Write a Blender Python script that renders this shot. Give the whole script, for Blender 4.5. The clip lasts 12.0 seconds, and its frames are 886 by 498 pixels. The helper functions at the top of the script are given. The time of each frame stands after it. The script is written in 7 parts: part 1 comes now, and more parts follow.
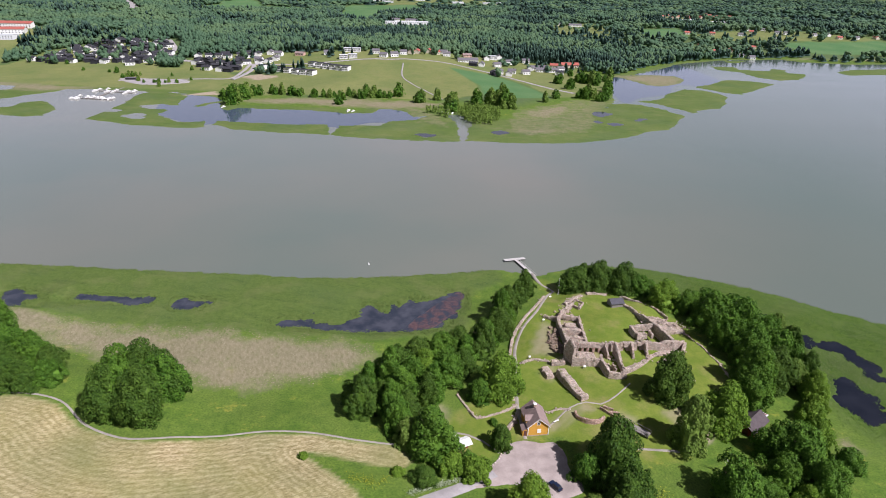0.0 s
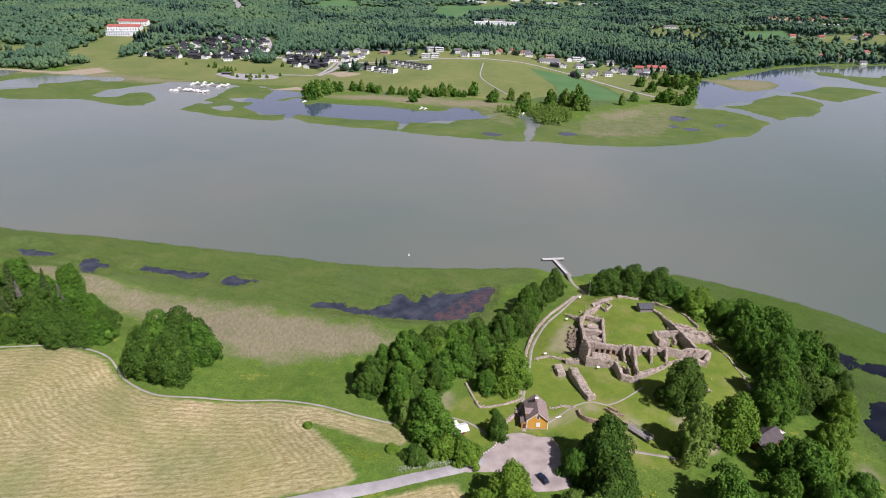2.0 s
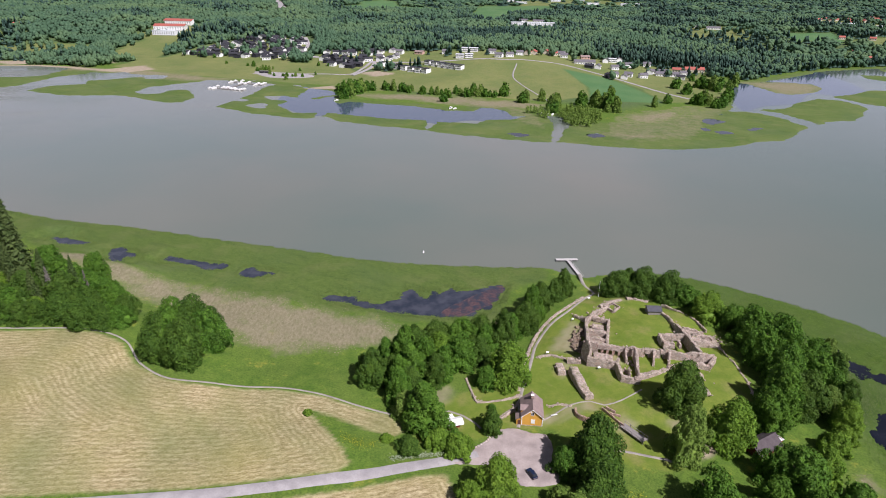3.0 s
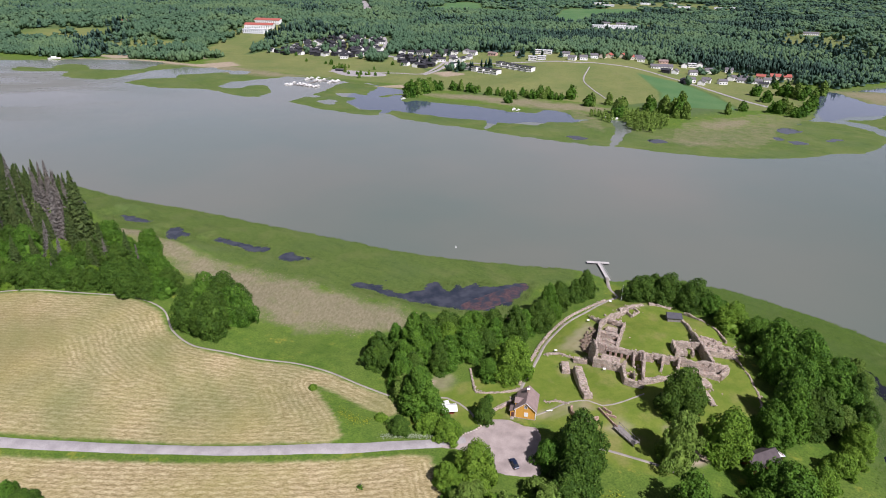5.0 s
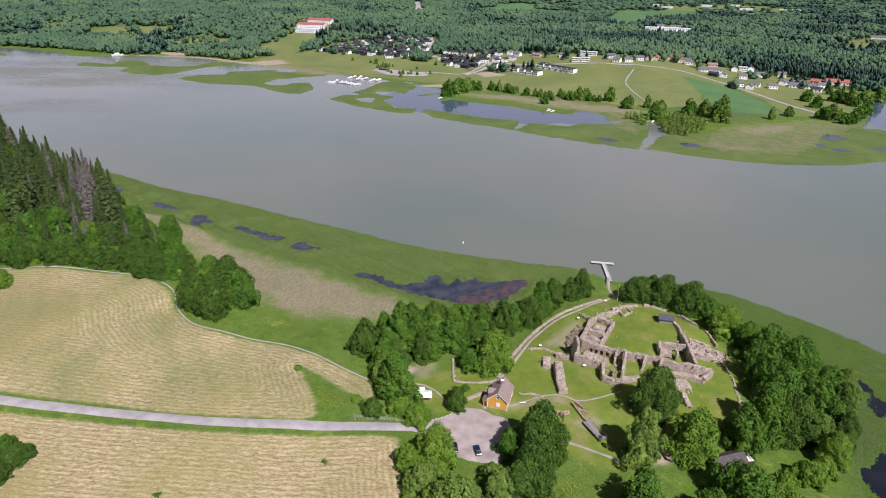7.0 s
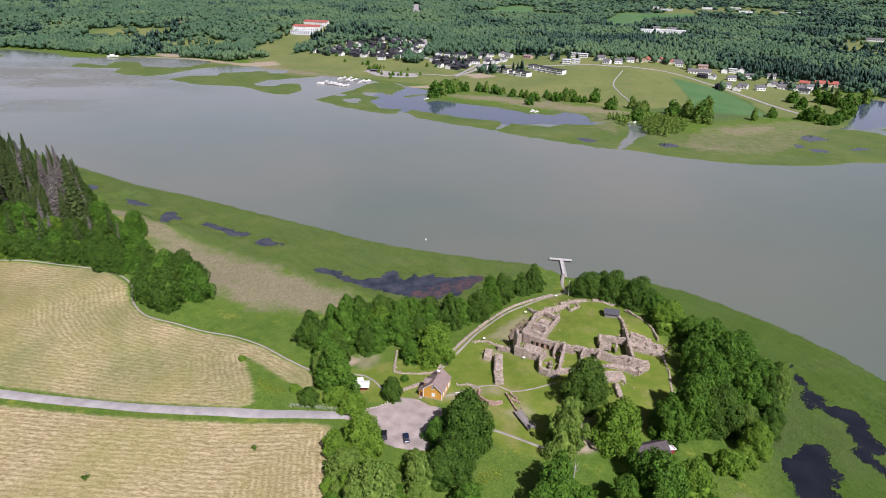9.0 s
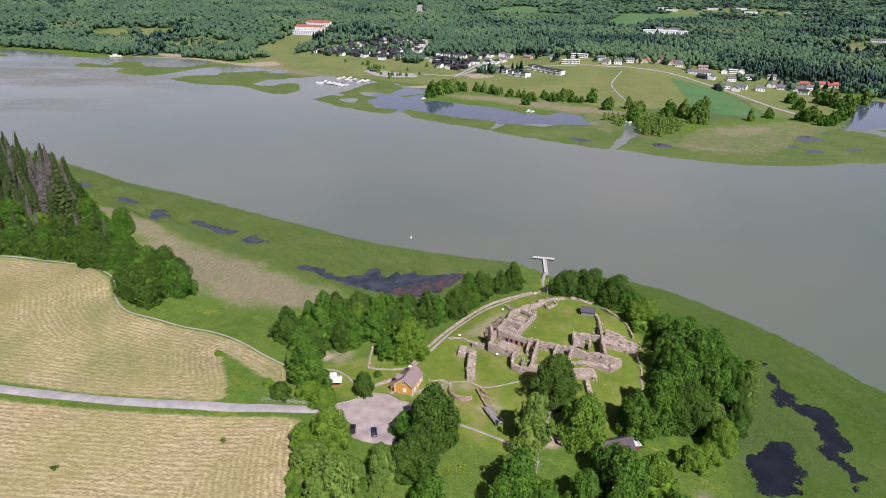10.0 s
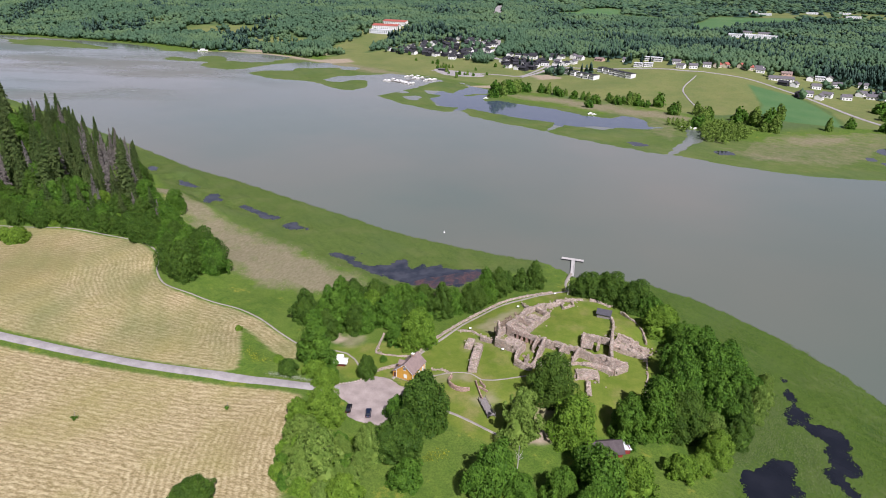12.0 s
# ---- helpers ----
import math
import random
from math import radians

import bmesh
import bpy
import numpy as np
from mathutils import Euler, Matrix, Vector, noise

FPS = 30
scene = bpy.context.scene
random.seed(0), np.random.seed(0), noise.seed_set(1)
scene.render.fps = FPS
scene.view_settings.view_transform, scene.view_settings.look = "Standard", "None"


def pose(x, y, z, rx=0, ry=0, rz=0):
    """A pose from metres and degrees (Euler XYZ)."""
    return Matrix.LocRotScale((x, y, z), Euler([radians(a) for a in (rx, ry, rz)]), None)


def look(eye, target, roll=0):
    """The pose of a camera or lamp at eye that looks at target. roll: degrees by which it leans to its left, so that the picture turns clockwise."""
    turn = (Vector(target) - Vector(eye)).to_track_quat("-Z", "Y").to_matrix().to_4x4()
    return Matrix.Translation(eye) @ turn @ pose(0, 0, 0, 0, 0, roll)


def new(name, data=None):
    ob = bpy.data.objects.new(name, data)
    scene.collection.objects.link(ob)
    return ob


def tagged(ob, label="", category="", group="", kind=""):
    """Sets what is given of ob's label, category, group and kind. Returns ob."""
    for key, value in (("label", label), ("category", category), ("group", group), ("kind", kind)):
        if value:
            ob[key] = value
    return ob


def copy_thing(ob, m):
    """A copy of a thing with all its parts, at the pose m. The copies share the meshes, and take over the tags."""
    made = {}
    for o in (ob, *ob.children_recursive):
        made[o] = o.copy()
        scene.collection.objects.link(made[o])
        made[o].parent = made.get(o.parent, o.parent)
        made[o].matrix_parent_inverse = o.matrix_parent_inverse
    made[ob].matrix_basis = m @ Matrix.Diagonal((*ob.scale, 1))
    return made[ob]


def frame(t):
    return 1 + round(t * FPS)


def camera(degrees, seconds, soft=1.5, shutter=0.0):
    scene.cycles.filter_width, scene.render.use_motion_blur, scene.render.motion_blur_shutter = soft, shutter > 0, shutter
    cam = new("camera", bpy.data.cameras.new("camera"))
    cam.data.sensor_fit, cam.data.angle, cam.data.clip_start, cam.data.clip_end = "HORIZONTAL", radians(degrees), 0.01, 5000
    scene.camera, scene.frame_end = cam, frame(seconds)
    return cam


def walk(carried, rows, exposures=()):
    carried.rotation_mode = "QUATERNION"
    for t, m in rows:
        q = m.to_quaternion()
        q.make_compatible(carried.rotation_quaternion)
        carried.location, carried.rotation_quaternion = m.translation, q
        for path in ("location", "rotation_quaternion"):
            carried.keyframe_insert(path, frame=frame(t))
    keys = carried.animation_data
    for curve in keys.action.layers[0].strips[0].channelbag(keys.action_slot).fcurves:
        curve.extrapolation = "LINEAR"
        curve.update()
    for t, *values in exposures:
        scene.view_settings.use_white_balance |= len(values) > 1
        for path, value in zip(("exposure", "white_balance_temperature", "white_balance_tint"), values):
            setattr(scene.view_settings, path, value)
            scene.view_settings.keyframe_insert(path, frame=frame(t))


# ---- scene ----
cam = camera(71.4, 12.0, soft=1.0)
PATH = [
    (0, (-1.916, 0.135, 136.862), (-1.908, 1.967, 136.058), 1.4),
    (0.5, (4.183, -1.224, 136.773), (4.103, 0.605, 135.968), 1.3),
    (1, (10.481, -2.58, 136.775), (10.308, -0.758, 135.968), 1.3),
    (1.5, (16.877, -4.128, 136.903), (16.651, -2.312, 136.097), 1.3),
    (2, (22.995, -5.418, 137.103), (22.728, -3.607, 136.295), 1.2),
    (2.5, (29.283, -6.463, 137.435), (28.96, -4.662, 136.626), 1.2),
    (3, (35.717, -7.288, 137.742), (35.333, -5.5, 136.933), 1.1),
    (5, (61.138, -7.993, 137.715), (60.516, -6.273, 136.907), 1.2),
    (5.5, (67.636, -7.587, 137.738), (66.947, -5.893, 136.928), 1.2),
    (6, (73.993, -7.003, 137.756), (73.254, -5.329, 136.948), 1.2),
    (6.5, (80.307, -6.239, 137.681), (79.543, -4.577, 136.873), 1.3),
    (7, (86.476, -5.107, 137.606), (85.701, -3.45, 136.798), 1.2),
    (9, (110.48, 0.33, 136.876), (109.689, 1.983, 136.075), 1.2),
    (9.5, (116.693, 2.028, 136.849), (115.896, 3.679, 136.049), 1.2),
    (10, (122.577, 3.609, 136.741), (121.767, 5.254, 135.941), 1.2),
    (10.5, (128.59, 5.283, 136.565), (127.755, 6.914, 135.765), 1.3),
    (11, (134.448, 7.084, 136.318), (133.57, 8.693, 135.518), 1.2),
    (11.5, (140.086, 9.093, 136.113), (139.143, 10.664, 135.311), 1.4),
    (12, (145.449, 10.896, 135.928), (144.436, 12.423, 135.126), 1.5),
]
walk(cam, [(t, look(eye, target, roll)) for t, eye, target, roll in PATH], [(0.0, 0.36, 6000, 22), (2.0, 0.31, 6000, 22), (5.0, 0.27, 6000, 22), (12.0, 0.27, 6000, 22)])

# ---- world, sun ----
SUN_EL, SUN_AZ = 49.0, 126.0  # degrees; azimuth clockwise from +y
world = bpy.data.worlds.new("sky")
scene.world = world
world.use_nodes = True
wn, wl = world.node_tree.nodes, world.node_tree.links
sky = wn.new("ShaderNodeTexSky")
sky.sky_type, sky.sun_disc = "NISHITA", False
sky.sun_elevation, sky.sun_rotation = radians(SUN_EL), radians(SUN_AZ)
# broken fair-weather cloud over the whole sky
wgeo = wn.new("ShaderNodeTexCoord")
wnoise = wn.new("ShaderNodeTexNoise")
wnoise.inputs["Scale"].default_value, wnoise.inputs["Detail"].default_value = 2.2, 4.0
wramp = wn.new("ShaderNodeValToRGB")
wramp.color_ramp.elements[0].position, wramp.color_ramp.elements[1].position = 0.44, 0.56
wmix = wn.new("ShaderNodeMix")
wmix.data_type = "RGBA"
wmix.inputs[7].default_value = (5.6, 6.0, 7.0, 1)
wmap = wn.new("ShaderNodeMapping")
wmap.inputs["Location"].default_value = (5.2, 0.6, -1.4)
wl.new(wgeo.outputs["Generated"], wmap.inputs["Vector"])
wl.new(wmap.outputs["Vector"], wnoise.inputs["Vector"])
wl.new(wnoise.outputs["Fac"], wramp.inputs["Fac"])
wl.new(wramp.outputs["Color"], wmix.inputs[0])
wl.new(sky.outputs["Color"], wmix.inputs[6])
# pale haze towards the horizon
wsep = wn.new("ShaderNodeSeparateXYZ")
wl.new(wgeo.outputs["Generated"], wsep.inputs[0])
whaze = wn.new("ShaderNodeMapRange")
whaze.interpolation_type = "SMOOTHSTEP"
for slot, value in zip((1, 2, 3, 4), (0.05, 0.50, 0.95, 0.0)):
    whaze.inputs[slot].default_value = value
wl.new(wsep.outputs[2], whaze.inputs[0])
wpale = wn.new("ShaderNodeMix")
wpale.data_type = "RGBA"
wpale.inputs[7].default_value = (20.0, 21.0, 23.4, 1)
wl.new(whaze.outputs[0], wpale.inputs[0])
wl.new(wmix.outputs[2], wpale.inputs[6])
wl.new(wpale.outputs[2], wn["Background"].inputs["Color"])
wn["Background"].inputs["Strength"].default_value = 0.025
sun = new("sun", bpy.data.lights.new("sun", "SUN"))
sun.data.energy, sun.data.angle, sun.data.color = 5.0, radians(0.5), (1.0, 0.965, 0.91)
az, el = radians(SUN_AZ), radians(SUN_EL)
sun.matrix_world = look((400 * math.sin(az) * math.cos(el), 400 * math.cos(az) * math.cos(el), 400 * math.sin(el)), (0, 0, 0))


# ---- materials ----
class Nodes:
    """A small writer of node materials."""

    def __init__(self, name, rough=0.8, spec=0.3):
        self.mat = bpy.data.materials.new(name)
        self.mat.use_nodes = True
        self.t = self.mat.node_tree
        self.bsdf = self.t.nodes["Principled BSDF"]
        self.bsdf.inputs["Roughness"].default_value = rough
        self.bsdf.inputs["Specular IOR Level"].default_value = spec
        self.pos = self.t.nodes.new("ShaderNodeNewGeometry").outputs["Position"]

    def put(self, socket, value):
        if isinstance(value, bpy.types.NodeSocket):
            self.t.links.new(value, socket)
        elif isinstance(value, tuple) and len(value) == 3 and socket.type == "RGBA":
            socket.default_value = (*value, 1)
        else:
            socket.default_value = value

    def noise(self, scale, detail=3.0, vec=None, rough=0.5, stretch=None):
        v = self.pos if vec is None else vec
        if stretch:
            m = self.t.nodes.new("ShaderNodeMapping")
            m.vector_type = "TEXTURE"
            m.inputs["Scale"].default_value = tuple(1 / k for k in stretch[:3])
            m.inputs["Rotation"].default_value = (0, 0, radians(stretch[3]) if len(stretch) > 3 else 0)
            self.t.links.new(v, m.inputs["Vector"])
            v = m.outputs["Vector"]
        n = self.t.nodes.new("ShaderNodeTexNoise")
        n.inputs["Scale"].default_value, n.inputs["Detail"].default_value, n.inputs["Roughness"].default_value = scale, detail, rough
        self.t.links.new(v, n.inputs["Vector"])
        return n.outputs["Fac"]

    def cells(self, scale, feature="F1", out="Distance", vec=None):
        n = self.t.nodes.new("ShaderNodeTexVoronoi")
        n.feature = feature
        n.inputs["Scale"].default_value = scale
        self.t.links.new(self.pos if vec is None else vec, n.inputs["Vector"])
        return n.outputs[out]

    def span(self, value, a, b, c=0.0, d=1.0):
        n = self.t.nodes.new("ShaderNodeMapRange")
        for i, v in enumerate((value, a, b, c, d)):
            self.put(n.inputs[i], v)
        return n.outputs[0]

    def math(self, op, a, b=0.0):
        n = self.t.nodes.new("ShaderNodeMath")
        n.operation = op
        self.put(n.inputs[0], a), self.put(n.inputs[1], b)
        return n.outputs[0]

    def mix(self, f, a, b, kind="MIX"):
        n = self.t.nodes.new("ShaderNodeMix")
        n.data_type, n.blend_type = "RGBA", kind
        self.put(n.inputs[0], f), self.put(n.inputs[6], a), self.put(n.inputs[7], b)
        return n.outputs[2]

    def attr(self, name, out="Fac"):
        n = self.t.nodes.new("ShaderNodeAttribute")
        n.attribute_name = name
        return n.outputs[out]

    def split(self, colour):
        n = self.t.nodes.new("ShaderNodeSeparateColor")
        self.t.links.new(colour, n.inputs[0])
        return n.outputs[0], n.outputs[1], n.outputs[2]

    def island(self):
        return self.t.nodes.new("ShaderNodeNewGeometry").outputs["Random Per Island"]

    def random(self):
        return self.t.nodes.new("ShaderNodeObjectInfo").outputs["Random"]

    def bump(self, height, strength=0.5, dist=0.1):
        n = self.t.nodes.new("ShaderNodeBump")
        n.inputs["Strength"].default_value, n.inputs["Distance"].default_value = strength, dist
        self.t.links.new(height, n.inputs["Height"])
        self.t.links.new(n.outputs[0], self.bsdf.inputs["Normal"])

    def colour(self, c):
        self.put(self.bsdf.inputs["Base Color"], c)
        return self.mat


def plain(name, c, rough=0.7, spec=0.3, vary=0.25, scale=0.7, metal=0.0):
    """Paint, metal or wood with stains at two scales."""
    m = Nodes(name, rough, spec)
    m.bsdf.inputs["Metallic"].default_value = metal
    dark = tuple(v * (1 - vary) for v in c)
    lite = tuple(min(1, v * (1 + vary * 0.6)) for v in c)
    f = m.mix(0.5, m.noise(scale, 4), m.noise(scale * 9, 3))
    return m.colour(m.mix(m.span(f, 0.3, 0.7), dark, lite))


def foliage(name, dark, lite, warm, rough=0.55, broad=None):
    m = Nodes(name, rough, 0.10)
    c = m.mix(m.span(m.island(), 0, 1, 0.0, 1.0), dark, lite)
    c = m.mix(m.span(m.random(), 0.0, 1.0, 0.0, 0.55), c, warm)
    c = m.mix(m.span(m.noise(0.36, 4, rough=0.6), 0.42, 0.62, 0.0, 0.6), c, dark)
    if broad:
        c = m.mix(m.span(m.noise(0.009, 4, rough=0.6), 0.46, 0.62, 0.0, 0.75), c, broad)
    m.colour(c)
    m.bsdf.inputs["Subsurface Weight"].default_value = 0.0
    tr = m.t.nodes.new("ShaderNodeBsdfTranslucent")
    mixs = m.t.nodes.new("ShaderNodeMixShader")
    mixs.inputs[0].default_value = 0.10
    m.t.links.new(c, tr.inputs[0])
    m.t.links.new(m.bsdf.outputs[0], mixs.inputs[1])
    m.t.links.new(tr.outputs[0], mixs.inputs[2])
    m.t.links.new(mixs.outputs[0], m.t.nodes["Material Output"].inputs["Surface"])
    return m.mat


def ground_material():
    m = Nodes("ground_cover", 0.9, 0.15)
    za, zb, zc = (m.attr(n, "Color") for n in ("zone_a", "zone_b", "zone_c"))
    field, dry, reed = m.split(za)
    lawn, meadow, crop = m.split(zb)
    sand, wood, rows = m.split(zc)
    big, mid, fine = m.noise(0.035, 4), m.noise(0.22, 4), m.noise(1.6, 4, rough=0.65)
    # rough grass
    c = m.mix(m.span(mid, 0.3, 0.7), (0.078, 0.148, 0.018), (0.142, 0.216, 0.029))
    c = m.mix(m.span(big, 0.44, 0.64, 0, 0.5), c, (0.150, 0.200, 0.038))
    c = m.mix(m.span(fine, 0.38, 0.68, 0, 0.75), c, (0.042, 0.078, 0.014))
    c = m.mix(m.span(m.noise(0.11, 5, rough=0.7), 0.60, 0.70, 0, 0.75), c, (0.260, 0.260, 0.040))
    # reed marsh
    r = m.mix(m.span(m.noise(0.5, 5, rough=0.7), 0.35, 0.65), (0.066, 0.110, 0.021), (0.114, 0.162, 0.038))
    r = m.mix(m.span(m.noise(0.06, 3), 0.50, 0.64, 0, 0.45), r, (0.150, 0.165, 0.060))
    r = m.mix(m.span(m.noise(0.022, 4), 0.48, 0.62, 0, 0.5), r, (0.082, 0.128, 0.042))
    r = m.mix(m.span(m.noise(0.20, 5, rough=0.7, stretch=(0.25, 1.2, 1, -16)), 0.50, 0.66, 0, 0.6), r, (0.050, 0.086, 0.022))
    c = m.mix(reed, c, r)
    # lush tall reed
    u = m.mix(m.span(m.noise(0.45, 5, rough=0.75), 0.35, 0.65), (0.035, 0.078, 0.008), (0.080, 0.138, 0.018))
    u = m.mix(m.span(m.noise(0.05, 4), 0.48, 0.62, 0, 0.7), u, (0.060, 0.104, 0.024))
    u = m.mix(m.span(m.noise(1.3, 4, rough=0.8, stretch=(0.5, 1.5, 1, -35)), 0.50, 0.72, 0, 0.6), u, (0.022, 0.050, 0.006))
    u = m.mix(m.span(m.noise(0.07, 5, rough=0.7), 0.52, 0.70, 0, 0.6), u, (0.120, 0.158, 0.048))
    u = m.mix(m.span(m.noise(0.35, 4, rough=0.7, stretch=(0.3, 1.3, 1, -30)), 0.52, 0.70, 0, 0.5), u, (0.128, 0.150, 0.060))
    c = m.mix(m.attr("zone_d"), c, u)
    # last year's reed
    d = m.mix(m.span(m.noise(0.9, 5, rough=0.7, stretch=(1, 0.4, 1, 20)), 0.35, 0.65), (0.175, 0.155, 0.088), (0.290, 0.245, 0.165))
    edge = m.span(m.math("ADD", dry, m.span(m.noise(0.10, 6, rough=0.75), 0, 1, -0.75, 0.75)), 0.30, 0.95, 0.0, 0.9)
    c = m.mix(edge, c, d)
    # mown hay field, cut in swaths along its edges
    wob = m.math("ADD", m.math("MULTIPLY", rows, 400.0), m.span(m.noise(0.11, 4, rough=0.6), 0, 1, -1.3, 1.3))
    wob = m.math("ADD", wob, m.span(m.noise(0.5, 4, rough=0.7), 0, 1, -0.9, 0.9))
    band = m.math("SINE", m.math("MULTIPLY", wob, 3.3))
    clump = m.noise(1.5, 5, rough=0.72, stretch=(0.30, 1.0, 1, 23))
    broken = m.span(m.noise(0.7, 5, rough=0.75, stretch=(0.45, 1.0, 1, 23)), 0.42, 0.62)
    speck = m.noise(2.6, 4, rough=0.8, stretch=(0.45, 1.0, 1, 23))
    hay = m.mix(m.span(clump, 0.36, 0.60), (0.180, 0.139, 0.057), (0.471, 0.383, 0.211))
    hay = m.mix(m.span(m.noise(0.9, 4, rough=0.7), 0.42, 0.7, 0, 0.35), hay, (0.329, 0.257, 0.127))
    hay = m.mix(m.span(band, -0.2, -0.95, 0, 0.35), hay, (0.180, 0.141, 0.057))
    hay = m.mix(m.math("MULTIPLY", m.span(band, -0.2, 0.8, 0.15, 0.68), broken), hay, (0.627, 0.541, 0.326))
    hay = m.mix(m.span(m.noise(0.03, 5, rough=0.6), 0.46, 0.68, 0, 0.6), hay, (0.290, 0.267, 0.082))
    hay = m.mix(m.span(m.noise(0.014, 3), 0.55, 0.66, 0, 0.4), hay, (0.230, 0.178, 0.082))
    hay = m.mix(m.span(speck, 0.50, 0.68, 0, 0.65), hay, (0.148, 0.111, 0.043))
    hay = m.mix(m.span(speck, 0.46, 0.34, 0, 0.28), hay, (0.627, 0.544, 0.362))
    c = m.mix(field, c, hay)
    # mown lawn
    l = m.mix(m.span(mid, 0.3, 0.7), (0.116, 0.174, 0.020), (0.174, 0.212, 0.034))
    l = m.mix(m.span(m.noise(0.09, 4), 0.52, 0.68, 0, 0.6), l, (0.275, 0.232, 0.092))
    l = m.mix(m.span(m.noise(0.30, 5, rough=0.7), 0.48, 0.66, 0, 0.5), l, (0.098, 0.150, 0.018))
    l = m.mix(m.span(fine, 0.4, 0.8, 0, 0.35), l, (0.070, 0.110, 0.018))
    c = m.mix(lawn, c, l)
    # far pasture, with some haze blue mixed into its colours, and crop
    p = m.mix(m.span(m.noise(0.012, 5), 0.35, 0.65), (0.140, 0.172, 0.054), (0.205, 0.212, 0.074))
    p = m.mix(m.span(m.noise(0.08, 4), 0.4, 0.75, 0, 0.4), p, (0.098, 0.150, 0.040))
    p = m.mix(m.span(m.noise(0.35, 5, rough=0.75), 0.45, 0.70, 0, 0.5), p, (0.085, 0.122, 0.036))
    p = m.mix(m.span(m.noise(0.03, 5, rough=0.7), 0.55, 0.68, 0, 0.5), p, (0.200, 0.190, 0.082))
    c = m.mix(meadow, c, p)
    k = m.mix(m.span(m.noise(0.02, 4), 0.35, 0.7), (0.070, 0.155, 0.055), (0.105, 0.185, 0.070))
    c = m.mix(crop, c, k)
    c = m.mix(sand, c, m.mix(m.span(m.noise(0.3, 4), 0.3, 0.7), (0.28, 0.225, 0.155), (0.40, 0.33, 0.24)))
    c = m.mix(wood, c, m.mix(mid, (0.060, 0.095, 0.036), (0.105, 0.150, 0.052)))
    m.bump(m.mix(0.5, fine, clump), 0.6, 0.5)
    return m.colour(c)


def water_material():
    m = Nodes("turbid_water", 0.07, 0.5)
    m.bsdf.inputs["IOR"].default_value = 1.33
    c = m.mix(m.span(m.noise(0.0032, 4), 0.38, 0.62), (0.126, 0.155, 0.130), (0.170, 0.171, 0.140))
    # a breeze ruffles the western water
    place_xy = m.t.nodes.new("ShaderNodeNewGeometry").outputs["Position"]
    px = m.split(place_xy)[0]
    # darker, greener base east of the knoll, standing in for duller sky reflection
    m.colour(m.mix(m.span(px, 70, 280, 0, 0.8), c, (0.088, 0.122, 0.094)))
    gust = m.math("MULTIPLY", m.span(px, -420, -720), m.span(m.noise(0.006, 5, rough=0.6, stretch=(0.4, 1.0, 1, 30)), 0.42, 0.58))
    calm = m.span(m.noise(0.01, 4, stretch=(0.35, 1, 1, -10)), 0.35, 0.65, 0.06, 0.14)
    m.put(m.bsdf.inputs["Roughness"], m.math("ADD", calm, m.math("MULTIPLY", gust, 0.30)))
    m.bump(m.noise(1.1, 3, stretch=(0.6, 1.4, 1, 15)), 0.25, 0.12)
    return m.mat


def gravel_material(name, a, b):
    m = Nodes(name, 0.95, 0.15)
    c = m.mix(m.span(m.noise(0.25, 4), 0.3, 0.7), a, b)
    c = m.mix(m.span(m.noise(3.0, 3, rough=0.7), 0.45, 0.8, 0, 0.5), c, tuple(v * 0.6 for v in a))
    m.bump(m.noise(6.0, 3), 0.4, 0.05)
    return m.colour(c)


def stone_material(name="field_stone", tint=(0.98, 0.92, 0.86)):
    """Rubble masonry: grey, pinkish and pale stones in dark joints, lichen and moss above."""
    m = Nodes(name, 0.92, 0.2)
    t = lambda *c: tuple(v * w for v, w in zip(c, tint))
    v, w, _ = m.split(m.cells(1.7, out="Color"))
    c = m.mix(v, t(0.310, 0.272, 0.240), t(0.630, 0.565, 0.500))
    c = m.mix(m.span(w, 0.55, 1.0, 0, 0.75), c, t(0.560, 0.410, 0.345))
    small = m.split(m.cells(4.2, out="Color"))[0]
    c = m.mix(m.span(small, 0, 1, 0, 0.40), c, t(0.310, 0.268, 0.240))
    joint = m.span(m.cells(1.7, "DISTANCE_TO_EDGE"), 0.0, 0.12)
    c = m.mix(m.span(joint, 0, 1, 0.55, 0.0), c, t(0.200, 0.170, 0.150))
    c = m.mix(m.span(m.noise(0.8, 5, rough=0.75), 0.52, 0.68, 0, 0.55), c, t(0.240, 0.205, 0.185))
    c = m.mix(m.span(m.noise(0.45, 5, rough=0.7), 0.57, 0.71, 0, 0.5), c, t(0.640, 0.590, 0.530))
    # moss and grass where the masonry lies level
    n = m.t.nodes.new("ShaderNodeSeparateXYZ")
    m.t.links.new(m.t.nodes.new("ShaderNodeNewGeometry").outputs["Normal"], n.inputs[0])
    level = m.math("MULTIPLY", m.span(n.outputs[2], 0.72, 0.95), m.span(m.noise(0.55, 5, rough=0.7), 0.53, 0.64, 0, 0.75))
    c = m.mix(level, c, (0.170, 0.175, 0.060))
    m.bump(m.mix(0.5, joint, m.noise(3.0, 4)), 0.9, 0.22)
    return m.colour(c)


